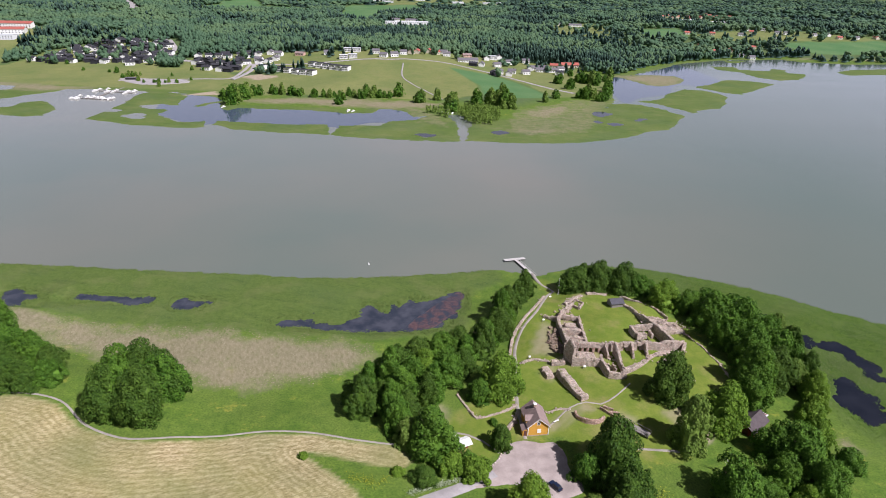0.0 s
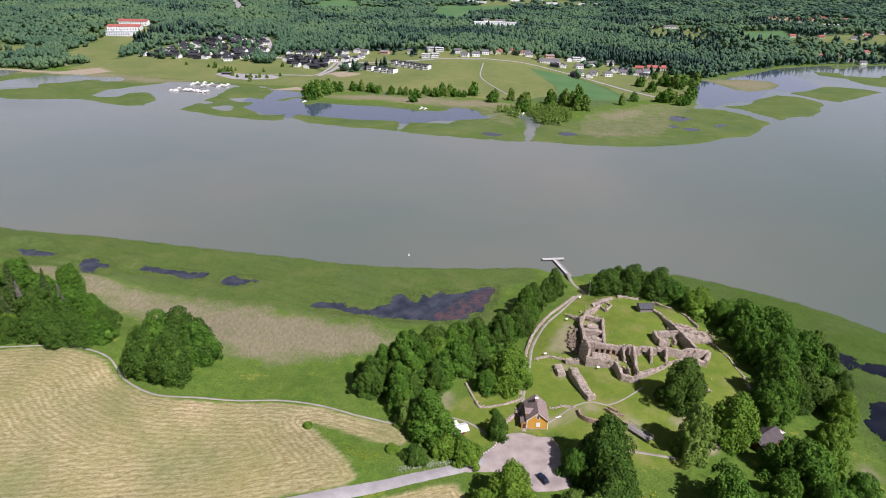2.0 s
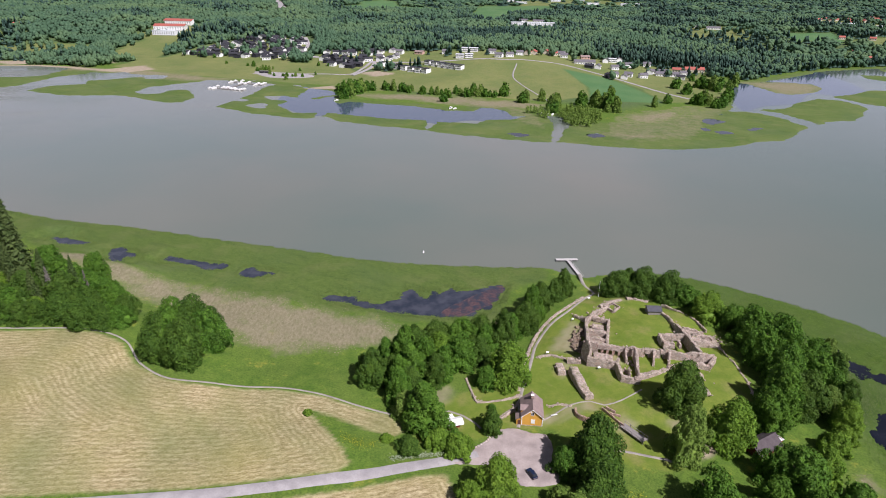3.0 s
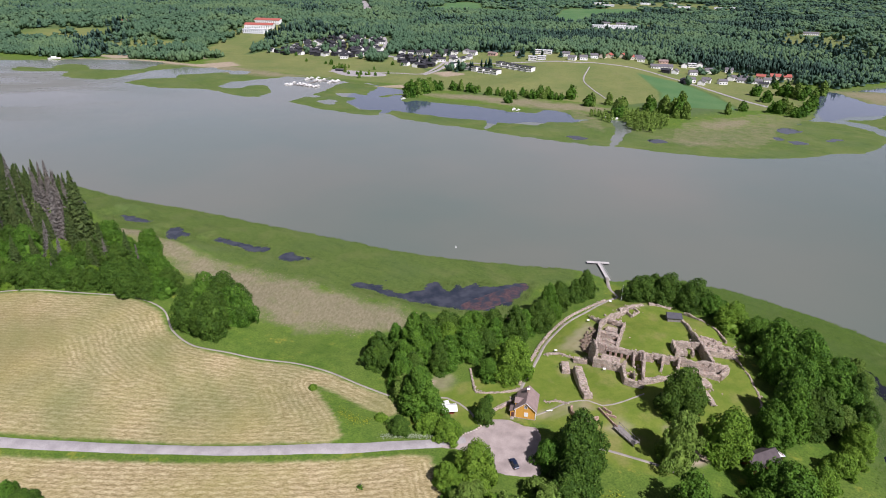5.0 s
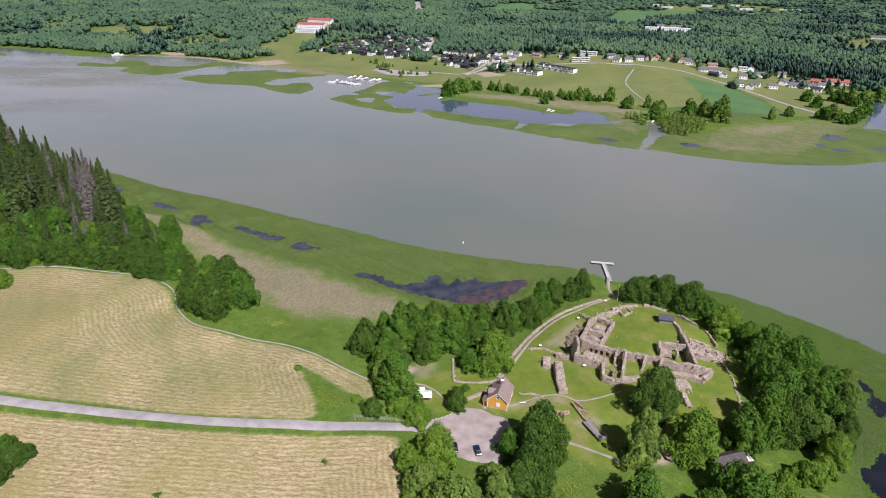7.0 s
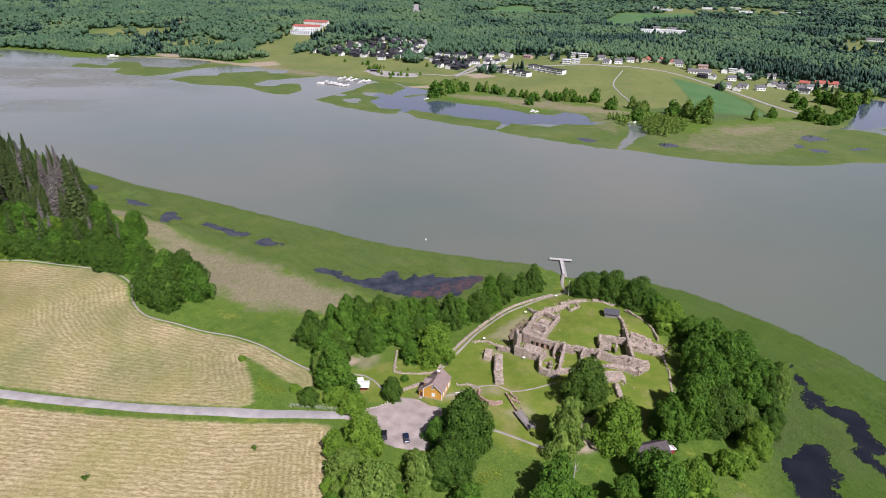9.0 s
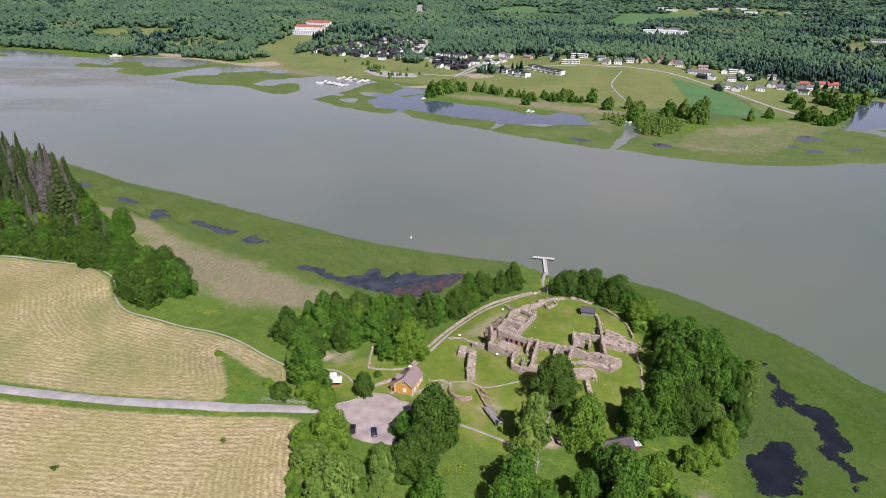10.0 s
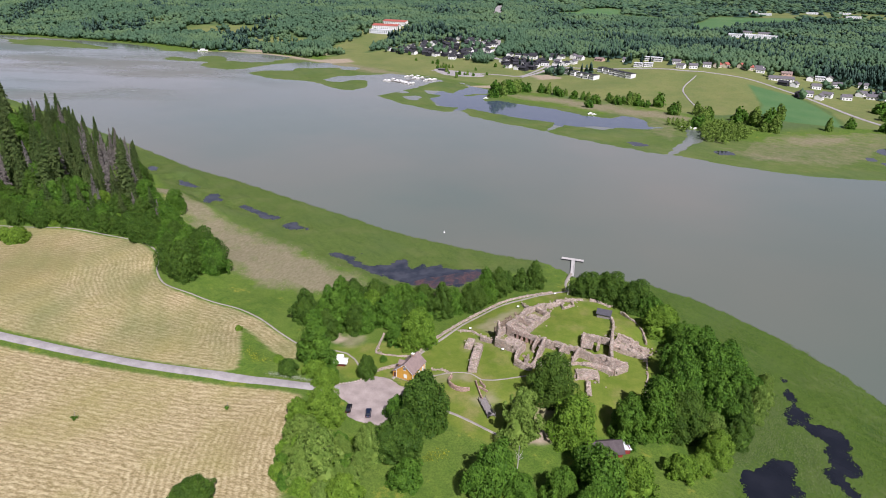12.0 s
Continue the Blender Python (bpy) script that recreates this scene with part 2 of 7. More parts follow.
GROUND, WATER, STONE = ground_material(), water_material(), stone_material()
RED_STONE = stone_material("red_brick_rubble", (0.98, 0.78, 0.70))
GRAVEL = gravel_material("pinkish_gravel", (0.275, 0.228, 0.208), (0.430, 0.362, 0.328))
PATHM = gravel_material("path_gravel", (0.260, 0.235, 0.200), (0.370, 0.335, 0.290))
ASPHALT = gravel_material("worn_asphalt", (0.285, 0.265, 0.258), (0.410, 0.382, 0.370))
BARK = plain("bark", (0.10, 0.075, 0.055), 0.95, 0.1, 0.4, 2.0)
GREYWOOD = plain("weathered_wood", (0.25, 0.225, 0.21), 0.85, 0.2, 0.3, 1.5)
LEAF = foliage("maple_leaves", (0.030, 0.084, 0.009), (0.118, 0.240, 0.026), (0.104, 0.192, 0.020))
# own deep green, darkened further to put the woods' shade into the leaves
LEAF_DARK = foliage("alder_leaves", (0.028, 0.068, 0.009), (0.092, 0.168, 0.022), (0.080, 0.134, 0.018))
LEAF_LITE = foliage("lime_leaves", (0.066, 0.138, 0.012), (0.184, 0.304, 0.032), (0.160, 0.248, 0.026))
LEAF_GREY = foliage("willow_leaves", (0.082, 0.148, 0.022), (0.205, 0.295, 0.058), (0.158, 0.232, 0.038))
NEEDLE = foliage("spruce_needles", (0.030, 0.058, 0.015), (0.106, 0.158, 0.040), (0.098, 0.120, 0.038))
DEAD = foliage("dead_needles", (0.120, 0.112, 0.100), (0.236, 0.222, 0.200), (0.170, 0.138, 0.116))
REED = foliage("green_reed", (0.082, 0.126, 0.027), (0.124, 0.174, 0.042), (0.110, 0.152, 0.036))
LUSHREED = foliage("lush_reed", (0.064, 0.114, 0.015), (0.100, 0.162, 0.025), (0.088, 0.138, 0.020))
GREYREED = foliage("grey_reed", (0.082, 0.122, 0.034), (0.150, 0.190, 0.074), (0.120, 0.160, 0.056))
DRYREED = foliage("dry_reed", (0.190, 0.165, 0.100), (0.330, 0.285, 0.195), (0.250, 0.220, 0.130))
# far woods: the blue of distance haze is put into these leaf colours
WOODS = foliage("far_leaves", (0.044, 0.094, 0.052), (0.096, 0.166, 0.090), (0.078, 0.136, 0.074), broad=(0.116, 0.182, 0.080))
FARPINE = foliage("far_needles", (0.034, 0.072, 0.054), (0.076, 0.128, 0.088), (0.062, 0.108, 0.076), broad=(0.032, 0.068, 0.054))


# ---- geometry helpers ----
def mesh_from(name, verts, faces, material, smooth=False):
    me = bpy.data.meshes.new(name)
    if isinstance(verts, np.ndarray):
        f = np.asarray(faces, np.int32)
        k = f.shape[1]
        me.vertices.add(len(verts))
        me.vertices.foreach_set("co", np.asarray(verts, np.float32).ravel())
        me.loops.add(f.size)
        me.loops.foreach_set("vertex_index", f.ravel())
        me.polygons.add(len(f))
        me.polygons.foreach_set("loop_start", np.arange(0, f.size, k, dtype=np.int32))
        me.update(calc_edges=True)
        me.validate()
    else:
        me.from_pydata(verts, [], faces)
    if smooth:
        me.polygons.foreach_set("use_smooth", [True] * len(me.polygons))
    me.materials.append(material)
    return me


def part(name, bm, material, parent=None, label=""):
    """Links a bmesh as one mesh object under a thing or a part."""
    me = bpy.data.meshes.new(name)
    bm.to_mesh(me)
    bm.free()
    me.materials.append(material)
    ob = new(name, me)
    ob.parent = parent
    if label:
        ob["label"] = label
    return ob


def thing(name, x, y, z, turn=0.0, scale=1.0):
    ob = new(name)
    ob.matrix_basis = pose(x, y, z, 0, 0, turn) @ Matrix.Scale(scale, 4)
    return ob


def add_box(bm, x0, x1, y0, y1, z0, z1, bevel=0.0):
    r = bmesh.ops.create_cube(bm, size=1.0, matrix=Matrix.LocRotScale(((x0 + x1) / 2, (y0 + y1) / 2, (z0 + z1) / 2), None, (x1 - x0, y1 - y0, z1 - z0)))
    if bevel:
        es = list({e for v in r["verts"] for e in v.link_edges})
        bmesh.ops.bevel(bm, geom=es, offset=bevel, segments=1, affect="EDGES")
    return bm


def box(x0, x1, y0, y1, z0, z1, bevel=0.0):
    return add_box(bmesh.new(), x0, x1, y0, y1, z0, z1, bevel)


def smooth_line(points, step, closed=False):
    """Catmull-Rom through the points, sampled about every step metres."""
    p = [np.array(q, float) for q in points]
    n = len(p)
    out = []
    for i in range(n if closed else n - 1):
        a, b = p[i], p[(i + 1) % n]
        pa = p[i - 1] if closed or i else a * 2 - b
        pb = p[(i + 2) % n] if closed or i + 2 < n else b * 2 - a
        k = max(1, int(np.linalg.norm(b - a) / step))
        for j in range(k):
            t = j / k
            out.append(0.5 * (2 * a + (b - pa) * t + (2 * pa - 5 * a + 4 * b - pb) * t * t + (3 * a - pa - 3 * b + pb) * t ** 3))
    if not closed:
        out.append(p[-1])
    return out


def sdf(x, y, poly):
    """Distance to a polygon's edge, positive inside."""
    p = np.array(poly, float)
    best, inside = np.full(x.shape, 1e18), np.zeros(x.shape, bool)
    for (ax, ay), (bx, by) in zip(p, np.roll(p, -1, 0)):
        ex, ey = bx - ax, by - ay
        t = np.clip(((x - ax) * ex + (y - ay) * ey) / (ex * ex + ey * ey + 1e-9), 0, 1)
        best = np.minimum(best, (x - ax - t * ex) ** 2 + (y - ay - t * ey) ** 2)
        if abs(ey) > 1e-9:
            inside ^= ((ay > y) != (by > y)) & (x < (y - ay) * ex / ey + ax)
    d = np.sqrt(best)
    return np.where(inside, d, -d)


def ease(v):
    v = np.clip(v, 0, 1)
    return v * v * (3 - 2 * v)


def wobble(x, y, size, seed=0.0):
    """Cheap smooth noise from crossed sines, about -1 to 1."""
    a, b = x / size + seed, y / size - seed * 1.7
    return (np.sin(a * 1.9 + 1.3 * np.sin(b * 1.1 + seed)) + np.sin(b * 2.3 + 1.7 * np.sin(a * 0.9 - seed)) + 0.6 * np.sin(a * 4.7 + b * 3.9 + 2 * np.sin(b * 2.1))) / 2.6


# ---- the land ----
CASTLE_HEIGHTS = [  # x, y, height of the ground
    (30, 160, 1), (33, 137, 1.2), (5, 154, 1.6), (9, 172, 1.2), (-43, 147, 3.6), (-36, 131, 4.6),
    (-6, 111, 2.8), (-39, 79, 5), (-135, 160, 8), (-107, 150, 6), (-20, 152, 3), (-160, 120, 8),
    (70, 225, 7), (66, 211, 7), (55, 200.5, 5.0), (63, 200.5, 5.2), (72, 201.5, 5.4), (82, 205, 5.4), (84, 240, 6.5), (62, 245, 6), (84, 252, 4), (99, 228, 3.2),
    (50, 232, 5), (51, 258, 2.6), (43, 188, 2), (64, 193, 3), (52, 177, 2.6), (71, 158, 0.8),
    (100, 165, 0.3), (117, 176, 0.2),
]
OUTER_HEIGHTS = [
    (61, 149, 1.6), (87, 190, 3.5), (92, 208, 3.2), (46, 270, 1.8), (-212, 195, 13), (-258, 215, 19), (-275, 180, 20), (-285, 255, 1.0), (-330, 272, 0.5), (-240, 236, 2.0),
    (-230, 150, 9), (-310, 195, 26), (-350, 165, 26), (60, 120, 0.8), (110, 130, 0.3), (-60, 220, 0.2), (-120, 215, 0.3),
    (-20, 190, 0.8), (-20, 250, 0.1), (-120, 270, 0.1), (130, 230, 0.2), (160, 180, 0.1), (130, 200, 0.3),
    (110, 265, 0.2), (75, 285, 0.5), (20, 270, 0.3), (160, 120, 0.1), (-200, 280, 0.3), (-260, 330, 0.2),
    (15, 215, 0.8), (-60, 190, 1),
]
HEIGHTS = np.array(CASTLE_HEIGHTS + OUTER_HEIGHTS)
MAINLAND = [
    (-4500, 100), (-1800, 560), (-1170, 726), (-1121, 738), (-1037, 741), (-972, 715), (-928, 734), (-867, 788), (-787, 815), (-724, 812), (-674, 795), (-640, 789), (-625, 806), (-596, 793), (-539, 790),
    (-477, 763), (-471, 781), (-447, 784), (-404, 783), (-366, 775), (-334, 776), (-312, 760), (-280, 752), (-265, 735), (-252, 691), (-237, 674), (-229, 687), (-172, 684), (-146, 685), (-110, 673), (-78, 676),
    (-76, 701), (-63, 701), (-41, 685), (-35, 661), (-20, 668), (2, 676), (15, 680), (28, 640), (124, 655), (194, 746), (215, 790), (237, 924), (250, 1000), (291, 1018), (394, 1139), (430, 1190), (478, 1228),
    (565, 1281), (614, 1291), (683, 1314), (700, 1277), (746, 1262), (790, 1250), (1000, 1300), (9000, 1500), (9000, 14000), (-9000, 14000),
]
NEARLAND = [(-900, 330), (-600, 310), (-420, 300), (-330, 289), (-260, 280), (-211, 281), (-148, 277), (-92, 274.5), (-62, 272.5), (-24, 276), (4, 281.5), (27, 287.5), (40, 283), (48, 281), (60, 288), (80, 295), (107, 291), (130, 282), (150, 272), (163, 264), (178, 251), (198, 238), (260, 190), (400, 60), (700, -400), (-900, -400)]
ISLANDS = [  # low reed islands before the far shore
    [(-363, 615), (-360, 641), (-359, 656), (-364, 694), (-366, 719), (-373, 749), (-366, 775), (-334, 776), (-312, 760), (-300, 695), (-321, 700), (-339, 690), (-322, 672), (-301, 675), (-298, 665), (-303, 649), (-284, 630), (-266, 613), (-241, 618), (-234, 593), (-241, 588), (-267, 588), (-309, 594), (-344, 608)],
    [(-230, 603), (-230, 622), (-216, 620), (-183, 615), (-151, 613), (-119, 617), (-112, 605), (-111, 571), (-140, 575), (-177, 580), (-203, 585)],
    [(-106, 573), (-106, 612), (-65, 617), (-59, 639), (-36, 645), (-18, 672), (0, 672), (11, 640), (13, 560), (6, 555), (-25, 557), (-52, 560), (-80, 563)],
    [(19, 561), (21, 582), (24, 610), (29, 638), (60, 690), (194, 746), (202, 765), (225, 772), (242, 768), (263, 733), (272, 701), (251, 663), (238, 638), (208, 617), (173, 589), (136, 568), (101, 558), (76, 557), (47, 558)],
    [(241, 788), (277, 810), (302, 856), (341, 897), (366, 893), (380, 850), (356, 790), (335, 755), (312, 745), (287, 720), (275, 748), (261, 775)],
    [(360, 917), (390, 944), (437, 998), (458, 1001), (487, 990), (501, 964), (404, 858), (390, 869), (374, 895)],
    [(482, 1171), (529, 1172), (522, 1132), (570, 1126), (591, 1160), (607, 1140), (592, 1102), (622, 1093), (569, 1020), (531, 1008), (508, 1035), (506, 1094), (479, 1125)],
    [(262, 1014), (275, 995), (293, 926), (311, 914), (348, 944), (375, 988), (372, 1029), (336, 1039)],
    [(-631, 635), (-631, 675), (-602, 699), (-618, 724), (-597, 747), (-561, 790), (-527, 790), (-477, 763), (-499, 720), (-514, 706), (-506, 690), (-503, 669), (-483, 659), (-467, 668), (-472, 692), (-455, 703), (-431, 684), (-412, 654), (-410, 625), (-428, 619), (-478, 636), (-512, 641), (-540, 628), (-576, 624)],
    [(-754, 639), (-783, 681), (-763, 712), (-724, 722), (-708, 741), (-713, 764), (-724, 812), (-674, 795), (-662, 781), (-679, 737), (-668, 661), (-678, 640), (-718, 634)],
    [(-869, 646), (-882, 680), (-849, 686), (-822, 679), (-856, 717), (-854, 737), (-810, 740), (-777, 718), (-778, 693), (-795, 665), (-815, 651)],
    [(689, 1125), (736, 1170), (822, 1193), (900, 1245), (1100, 1230), (1000, 1130), (767, 1110), (688, 1090)],
    [(548, 1269), (598, 1278), (568, 1237), (544, 1232)],
    [(-1386, 618), (-1295, 687), (-1091, 679), (-1060, 680), (-1040, 663), (-1051, 655), (-1249, 581)],
    [(-284, 692), (-274, 686), (-266, 702), (-262, 727), (-272, 717), (-280, 703)],
]
PONDS = [
    [(-201.4, 245.4), (-203.0, 250.9), (-198.7, 254.8), (-191.6, 252.0), (-186.9, 250.2), (-185.2, 245.6), (-187.6, 243.6), (-185.8, 239.9), (-180.9, 236.3), (-187.2, 237.5), (-193.0, 238.9), (-198.0, 241.9)],
    [(-169.4, 245.0), (-168.0, 251.0), (-160.2, 251.4), (-146.4, 249.6), (-135.2, 250.8), (-131.6, 248.3), (-130.9, 243.2), (-135.1, 240.9), (-145.2, 242.5), (-157.3, 244.4), (-164.5, 243.4)],
    [(-123.2, 243.0), (-123.5, 247.5), (-119.0, 250.5), (-114.5, 247.6), (-109.0, 248.8), (-104.1, 244.8), (-108.1, 240.7), (-115.1, 237.2), (-120.0, 238.0)],
    [(-73.1, 227.6), (-71.1, 232.0), (-69.2, 234.4), (-65.5, 232.3), (-60.4, 232.5), (-59.4, 238.4), (-56.6, 237.7), (-55.8, 232.6), (-55.5, 228.6), (-46.9, 229.8), (-41.3, 233.1), (-38.1, 236.2), (-36.6, 242.2), (-34.9, 247.4), (-30.8, 246.9), (-28.5, 240.7), (-24.4, 239.1), (-24.4, 247.8), (-21.5, 249.9), (-20.0, 244.6), (-18.3, 252.0), (-15.0, 253.7), (-12.6, 248.4), (-10.3, 252.1), (-3.8, 254.7), (2.5, 260.2), (8.7, 262.3), (10.8, 256.2), (9.2, 246.0), (5.1, 236.1), (-3.0, 226.7), (-8.9, 224.4), (-20.9, 223.2), (-30.4, 221.9), (-42.7, 222.1), (-55.7, 224.6), (-64.7, 225.3)],
    [(-246.5, 255.3), (-245.3, 258.0), (-236.0, 258.6), (-227.0, 258.3), (-218.5, 256.3), (-220.2, 252.1), (-230.1, 249.8), (-238.1, 251.0)],
    [(-296, 265), (-288, 269), (-277, 261), (-280, 255)],
    [(141.7, 185), (150.8, 198.2), (154.2, 201.5), (157.2, 195.6), (158.8, 182.7), (157.6, 174), (147.2, 168.6), (141.8, 176.5)],
    [(138.5, 252.9), (145.8, 246.6), (150.1, 237.7), (158.5, 225), (167.4, 225), (170, 217), (173, 209.6), (171, 199.5), (176.1, 191.6), (171.9, 181.9), (167.9, 192.7), (163, 198.6), (162.7, 207.6), (161.5, 214), (156.5, 217), (150.3, 217), (148.6, 228.1), (145.5, 240.9)],
    [(-572, 778), (-570, 802), (-547, 798), (-537, 774), (-554, 762)],
    [(-332, 633), (-318, 624), (-306, 622), (-316, 652), (-326, 647)],
    [(-360, 664), (-352, 668), (-346, 658), (-354, 654)],
    [(168, 715), (180, 718), (191, 705), (174, 683), (166, 697)],
    [(158, 663), (166, 671), (169, 656), (160, 649)],
    [(170, 651), (179, 656), (187, 648), (174, 638)],
    [(204, 671), (214, 683), (223, 681), (210, 664)],
    [(44, 599), (54, 606), (66, 597), (52, 589)],
    [(-30, 581), (-21, 588), (-4, 581), (-17, 573)],
]
FIELD_UP = [(-330, 70), (-240, 120), (-209, 139.5), (-187, 153), (-157, 164), (-140, 166), (-126, 162.5), (-113, 153), (-99, 148), (-90, 147.7), (-81, 149.5), (-69, 152), (-57, 154.7), (-43, 155), (-26.5, 152.4), (-15, 151), (-9, 145.5), (-12, 142), (-17, 142.8), (-26, 144.4), (-33, 146), (-39, 147), (-43.8, 147.5), (-37, 141.5), (-26, 132.8), (-20.5, 126.5), (-23, 122.5), (-41, 114.5), (-62, 106), (-87, 98), (-112, 89), (-200, 60), (-330, 20)]
FIELD_LOW = [(-330, 5), (-200, 48), (-108, 80.5), (-81, 90.3), (-56, 99), (-35, 108.3), (-16, 118), (2.5, 128.6), (8, 130.5), (14, 122), (19.5, 114), (24, 108), (31, 101), (38, 94), (55, 60), (60, -60), (-330, -60)]
DRY = [(-222, 217), (-197, 226), (-160, 224), (-113, 222), (-70, 219), (-42, 215), (-28, 213), (-28, 200), (-44, 189), (-66, 181), (-93, 181), (-113, 187), (-138, 201), (-165, 205), (-195, 212)]
DRY_EAST = [(129, 155), (134, 158), (134, 163), (130, 162)]
REEDS_WEST = [(-900, 340), (-330, 300), (-200, 290), (-60, 285), (27, 295), (30, 272), (14, 264), (10, 224), (-30, 217), (-112, 223), (-160, 227), (-222, 236), (-300, 255), (-420, 280), (-900, 300)]
REEDS_EAST = [(58, 300), (130, 290), (205, 245), (420, 60), (330, 30), (180, 120), (150, 150), (139, 172), (138, 205), (132, 240), (110, 262), (85, 275), (62, 283)]
LAWN = [(-4, 161), (12, 178), (25, 190), (27, 210), (33, 224), (42, 240), (48, 258), (44, 276), (50, 276), (58, 258), (75, 256), (92, 246), (101, 232), (107, 210), (108, 190), (104, 176), (96, 170), (86, 160), (78, 150), (60, 148), (46, 146), (40, 160), (26, 158), (14, 148), (2, 150)]
PASTURE = [(-300, 905), (-258, 905), (-203, 955), (-129, 1003), (-45, 1006), (5, 990), (46, 850), (48, 800), (-10, 762), (-114, 768), (-196, 775), (-265, 755), (-292, 800)]
CROP = [(5, 985), (70, 955), (100, 905), (123, 850), (135, 795), (82, 782), (48, 792), (45, 850)]
PALE_MARSH = [
    [(21, 630), (36, 613), (62, 598), (82, 588), (114, 592), (137, 609), (156, 638), (163, 676), (175, 709), (192, 733), (206, 771), (187, 792), (165, 789), (142, 769), (108, 739), (81, 716), (73, 672), (44, 633)],
    [(-106, 749), (-67, 764), (-22, 735), (-6, 712), (-13, 684), (8, 647), (3, 620), (-26, 632), (-34, 660), (-37, 683), (-62, 711), (-92, 703)],
]
TAN_MARSH = [(82, 707), (114, 733), (146, 746), (140, 700), (119, 671), (94, 673)]
TAN_REED = [(67, 606), (100, 624), (128, 617), (110, 593), (82, 591)]
TAN_SHORE = [(-250, 722), (-160, 716), (-90, 705), (-20, 700), (0, 745), (-60, 755), (-160, 762), (-250, 745)]
TAN_EAST = [(690, 1300), (790, 1390), (1000, 1380), (1300, 1500), (1300, 1330), (1000, 1310), (780, 1335)]
TAN_WEST = [(-800, 800), (-716, 830), (-631, 815), (-600, 840), (-520, 812), (-450, 800), (-455, 775), (-560, 765), (-640, 795)]
FAR_LANES = [
    [(-766, 1632), (-843, 1771), (-941, 1950), (-1071, 2191)],
    [(-501, 1174), (-462, 1098), (-448, 1046), (-432, 1015), (-406, 1000), (-355, 995), (-301, 983), (-289, 950), (-290, 915), (-296, 877)],
]
GREENS = [  # lawns and fields between the far houses and woods
    [(-1399, 964), (-1391, 1001), (-1322, 1007), (-1302, 971), (-1346, 954)],
    [(-1204, 920), (-1252, 967), (-1190, 1020), (-1082, 1047), (-1036, 995), (-1089, 947)],
    [(-690, 940), (-635, 965), (-566, 950), (-450, 950), (-369, 960), (-296, 910), (-292, 790), (-385, 795), (-470, 805), (-572, 821), (-680, 850)],
    [(-755, 930), (-800, 1030), (-765, 1110), (-698, 1060), (-660, 910)],
    [(-290, 1000), (-200, 1015), (-100, 1035), (0, 1060), (110, 1040), (215, 1010), (240, 930), (215, 830), (140, 800), (110, 900), (60, 970), (-45, 1012), (-129, 1008), (-260, 930)],
    [(-1000, 930), (-940, 1010), (-850, 1010), (-800, 950), (-880, 900)],
]
CROPS = [
    [(-299, 1806), (-208, 1710), (-203, 1897), (-217, 2145), (-83, 2343), (-115, 2619), (-258, 2551), (-393, 2501), (-336, 2164)],
    [(-700, 1800), (-705, 2066), (-823, 2385), (-711, 2500), (-566, 2095), (-560, 1860)],
    [(-745, 2202), (-529, 1978), (-330, 1884), (-509, 2300)],
    [(511, 1739), (640, 1810), (600, 1600), (485, 1580)],
    [(780, 1547), (1087, 1620), (1200, 1480), (993, 1430), (800, 1400)],
]
VILLAGES = [  # cleared ground under the far houses
    [(-660, 950), (-650, 1050), (-600, 1120), (-560, 1160), (-480, 1140), (-455, 1050), (-430, 945), (-560, 940)],
    [(-410, 1000), (-405, 1050), (-310, 1062), (-270, 1070), (-180, 1090), (-60, 1115), (20, 1140), (130, 1120), (230, 1110), (230, 1000), (60, 960), (-100, 1000), (-300, 925), (-395, 935)],
    [(-825, 1080), (-830, 1230), (-730, 1230), (-710, 1080)],
    [(580, 1600), (680, 1690), (900, 1830), (1100, 1700), (1100, 1600), (800, 1570)],
    [(680, 2040), (700, 2200), (950, 2420), (1020, 2280), (840, 1960)],
    [(-160, 1520), (-150, 1700), (-130, 1850), (-30, 1900), (-10, 1700), (-50, 1560)],
    [(-315, 2802), (-215, 2532), (-122, 2580), (32, 2530), (222, 2491), (258, 3250), (-25, 3599), (-389, 3491)],
    [(-147, 1582), (-24, 1606), (-19, 1716), (-152, 1692)],
    [(230, 1480), (270, 1640), (301, 1834), (460, 1915), (430, 1674), (380, 1540)],
]
EARTH = [[(-5.7, 170.9), (0, 174), (2.3, 167.4), (-1.3, 162.4), (-4.4, 164.7)], [(35, 204), (44, 203), (46, 224), (41, 226), (37, 215)], [(42, 198), (53, 195.8), (62, 199.5), (59, 203.5), (47, 203)], [(57, 165), (62, 171), (66, 169), (62, 163)], [(36, 161), (44, 168), (52, 172), (50, 175), (42, 171), (34, 164)], [(76, 172), (83, 176), (84, 168), (79, 166)], [(48, 206), (56, 206), (56.5, 226), (48.5, 228)], [(53, 240), (60, 247), (65, 250), (63, 253), (55, 246)], [(40, 188), (43, 196), (41, 199), (37.5, 194)]]
SANDS = [[(-935, 742), (-867, 800), (-787, 827), (-724, 825), (-640, 818), (-640, 802), (-724, 813), (-787, 817), (-867, 790)], [(-905, 838), (-871, 850), (-804, 905), (-728, 908), (-700, 884), (-768, 866), (-838, 816)], [(-667, 824), (-643, 875), (-600, 843), (-620, 800)], [(-320, 755), (-291, 790), (-276, 765)], [(-270, 918), (-235, 899), (-261, 872), (-291, 900)], [(-12, 163), (-5, 163), (-4, 168), (-11, 169)], [(80, 160), (88, 170), (92, 164), (84, 156)]]


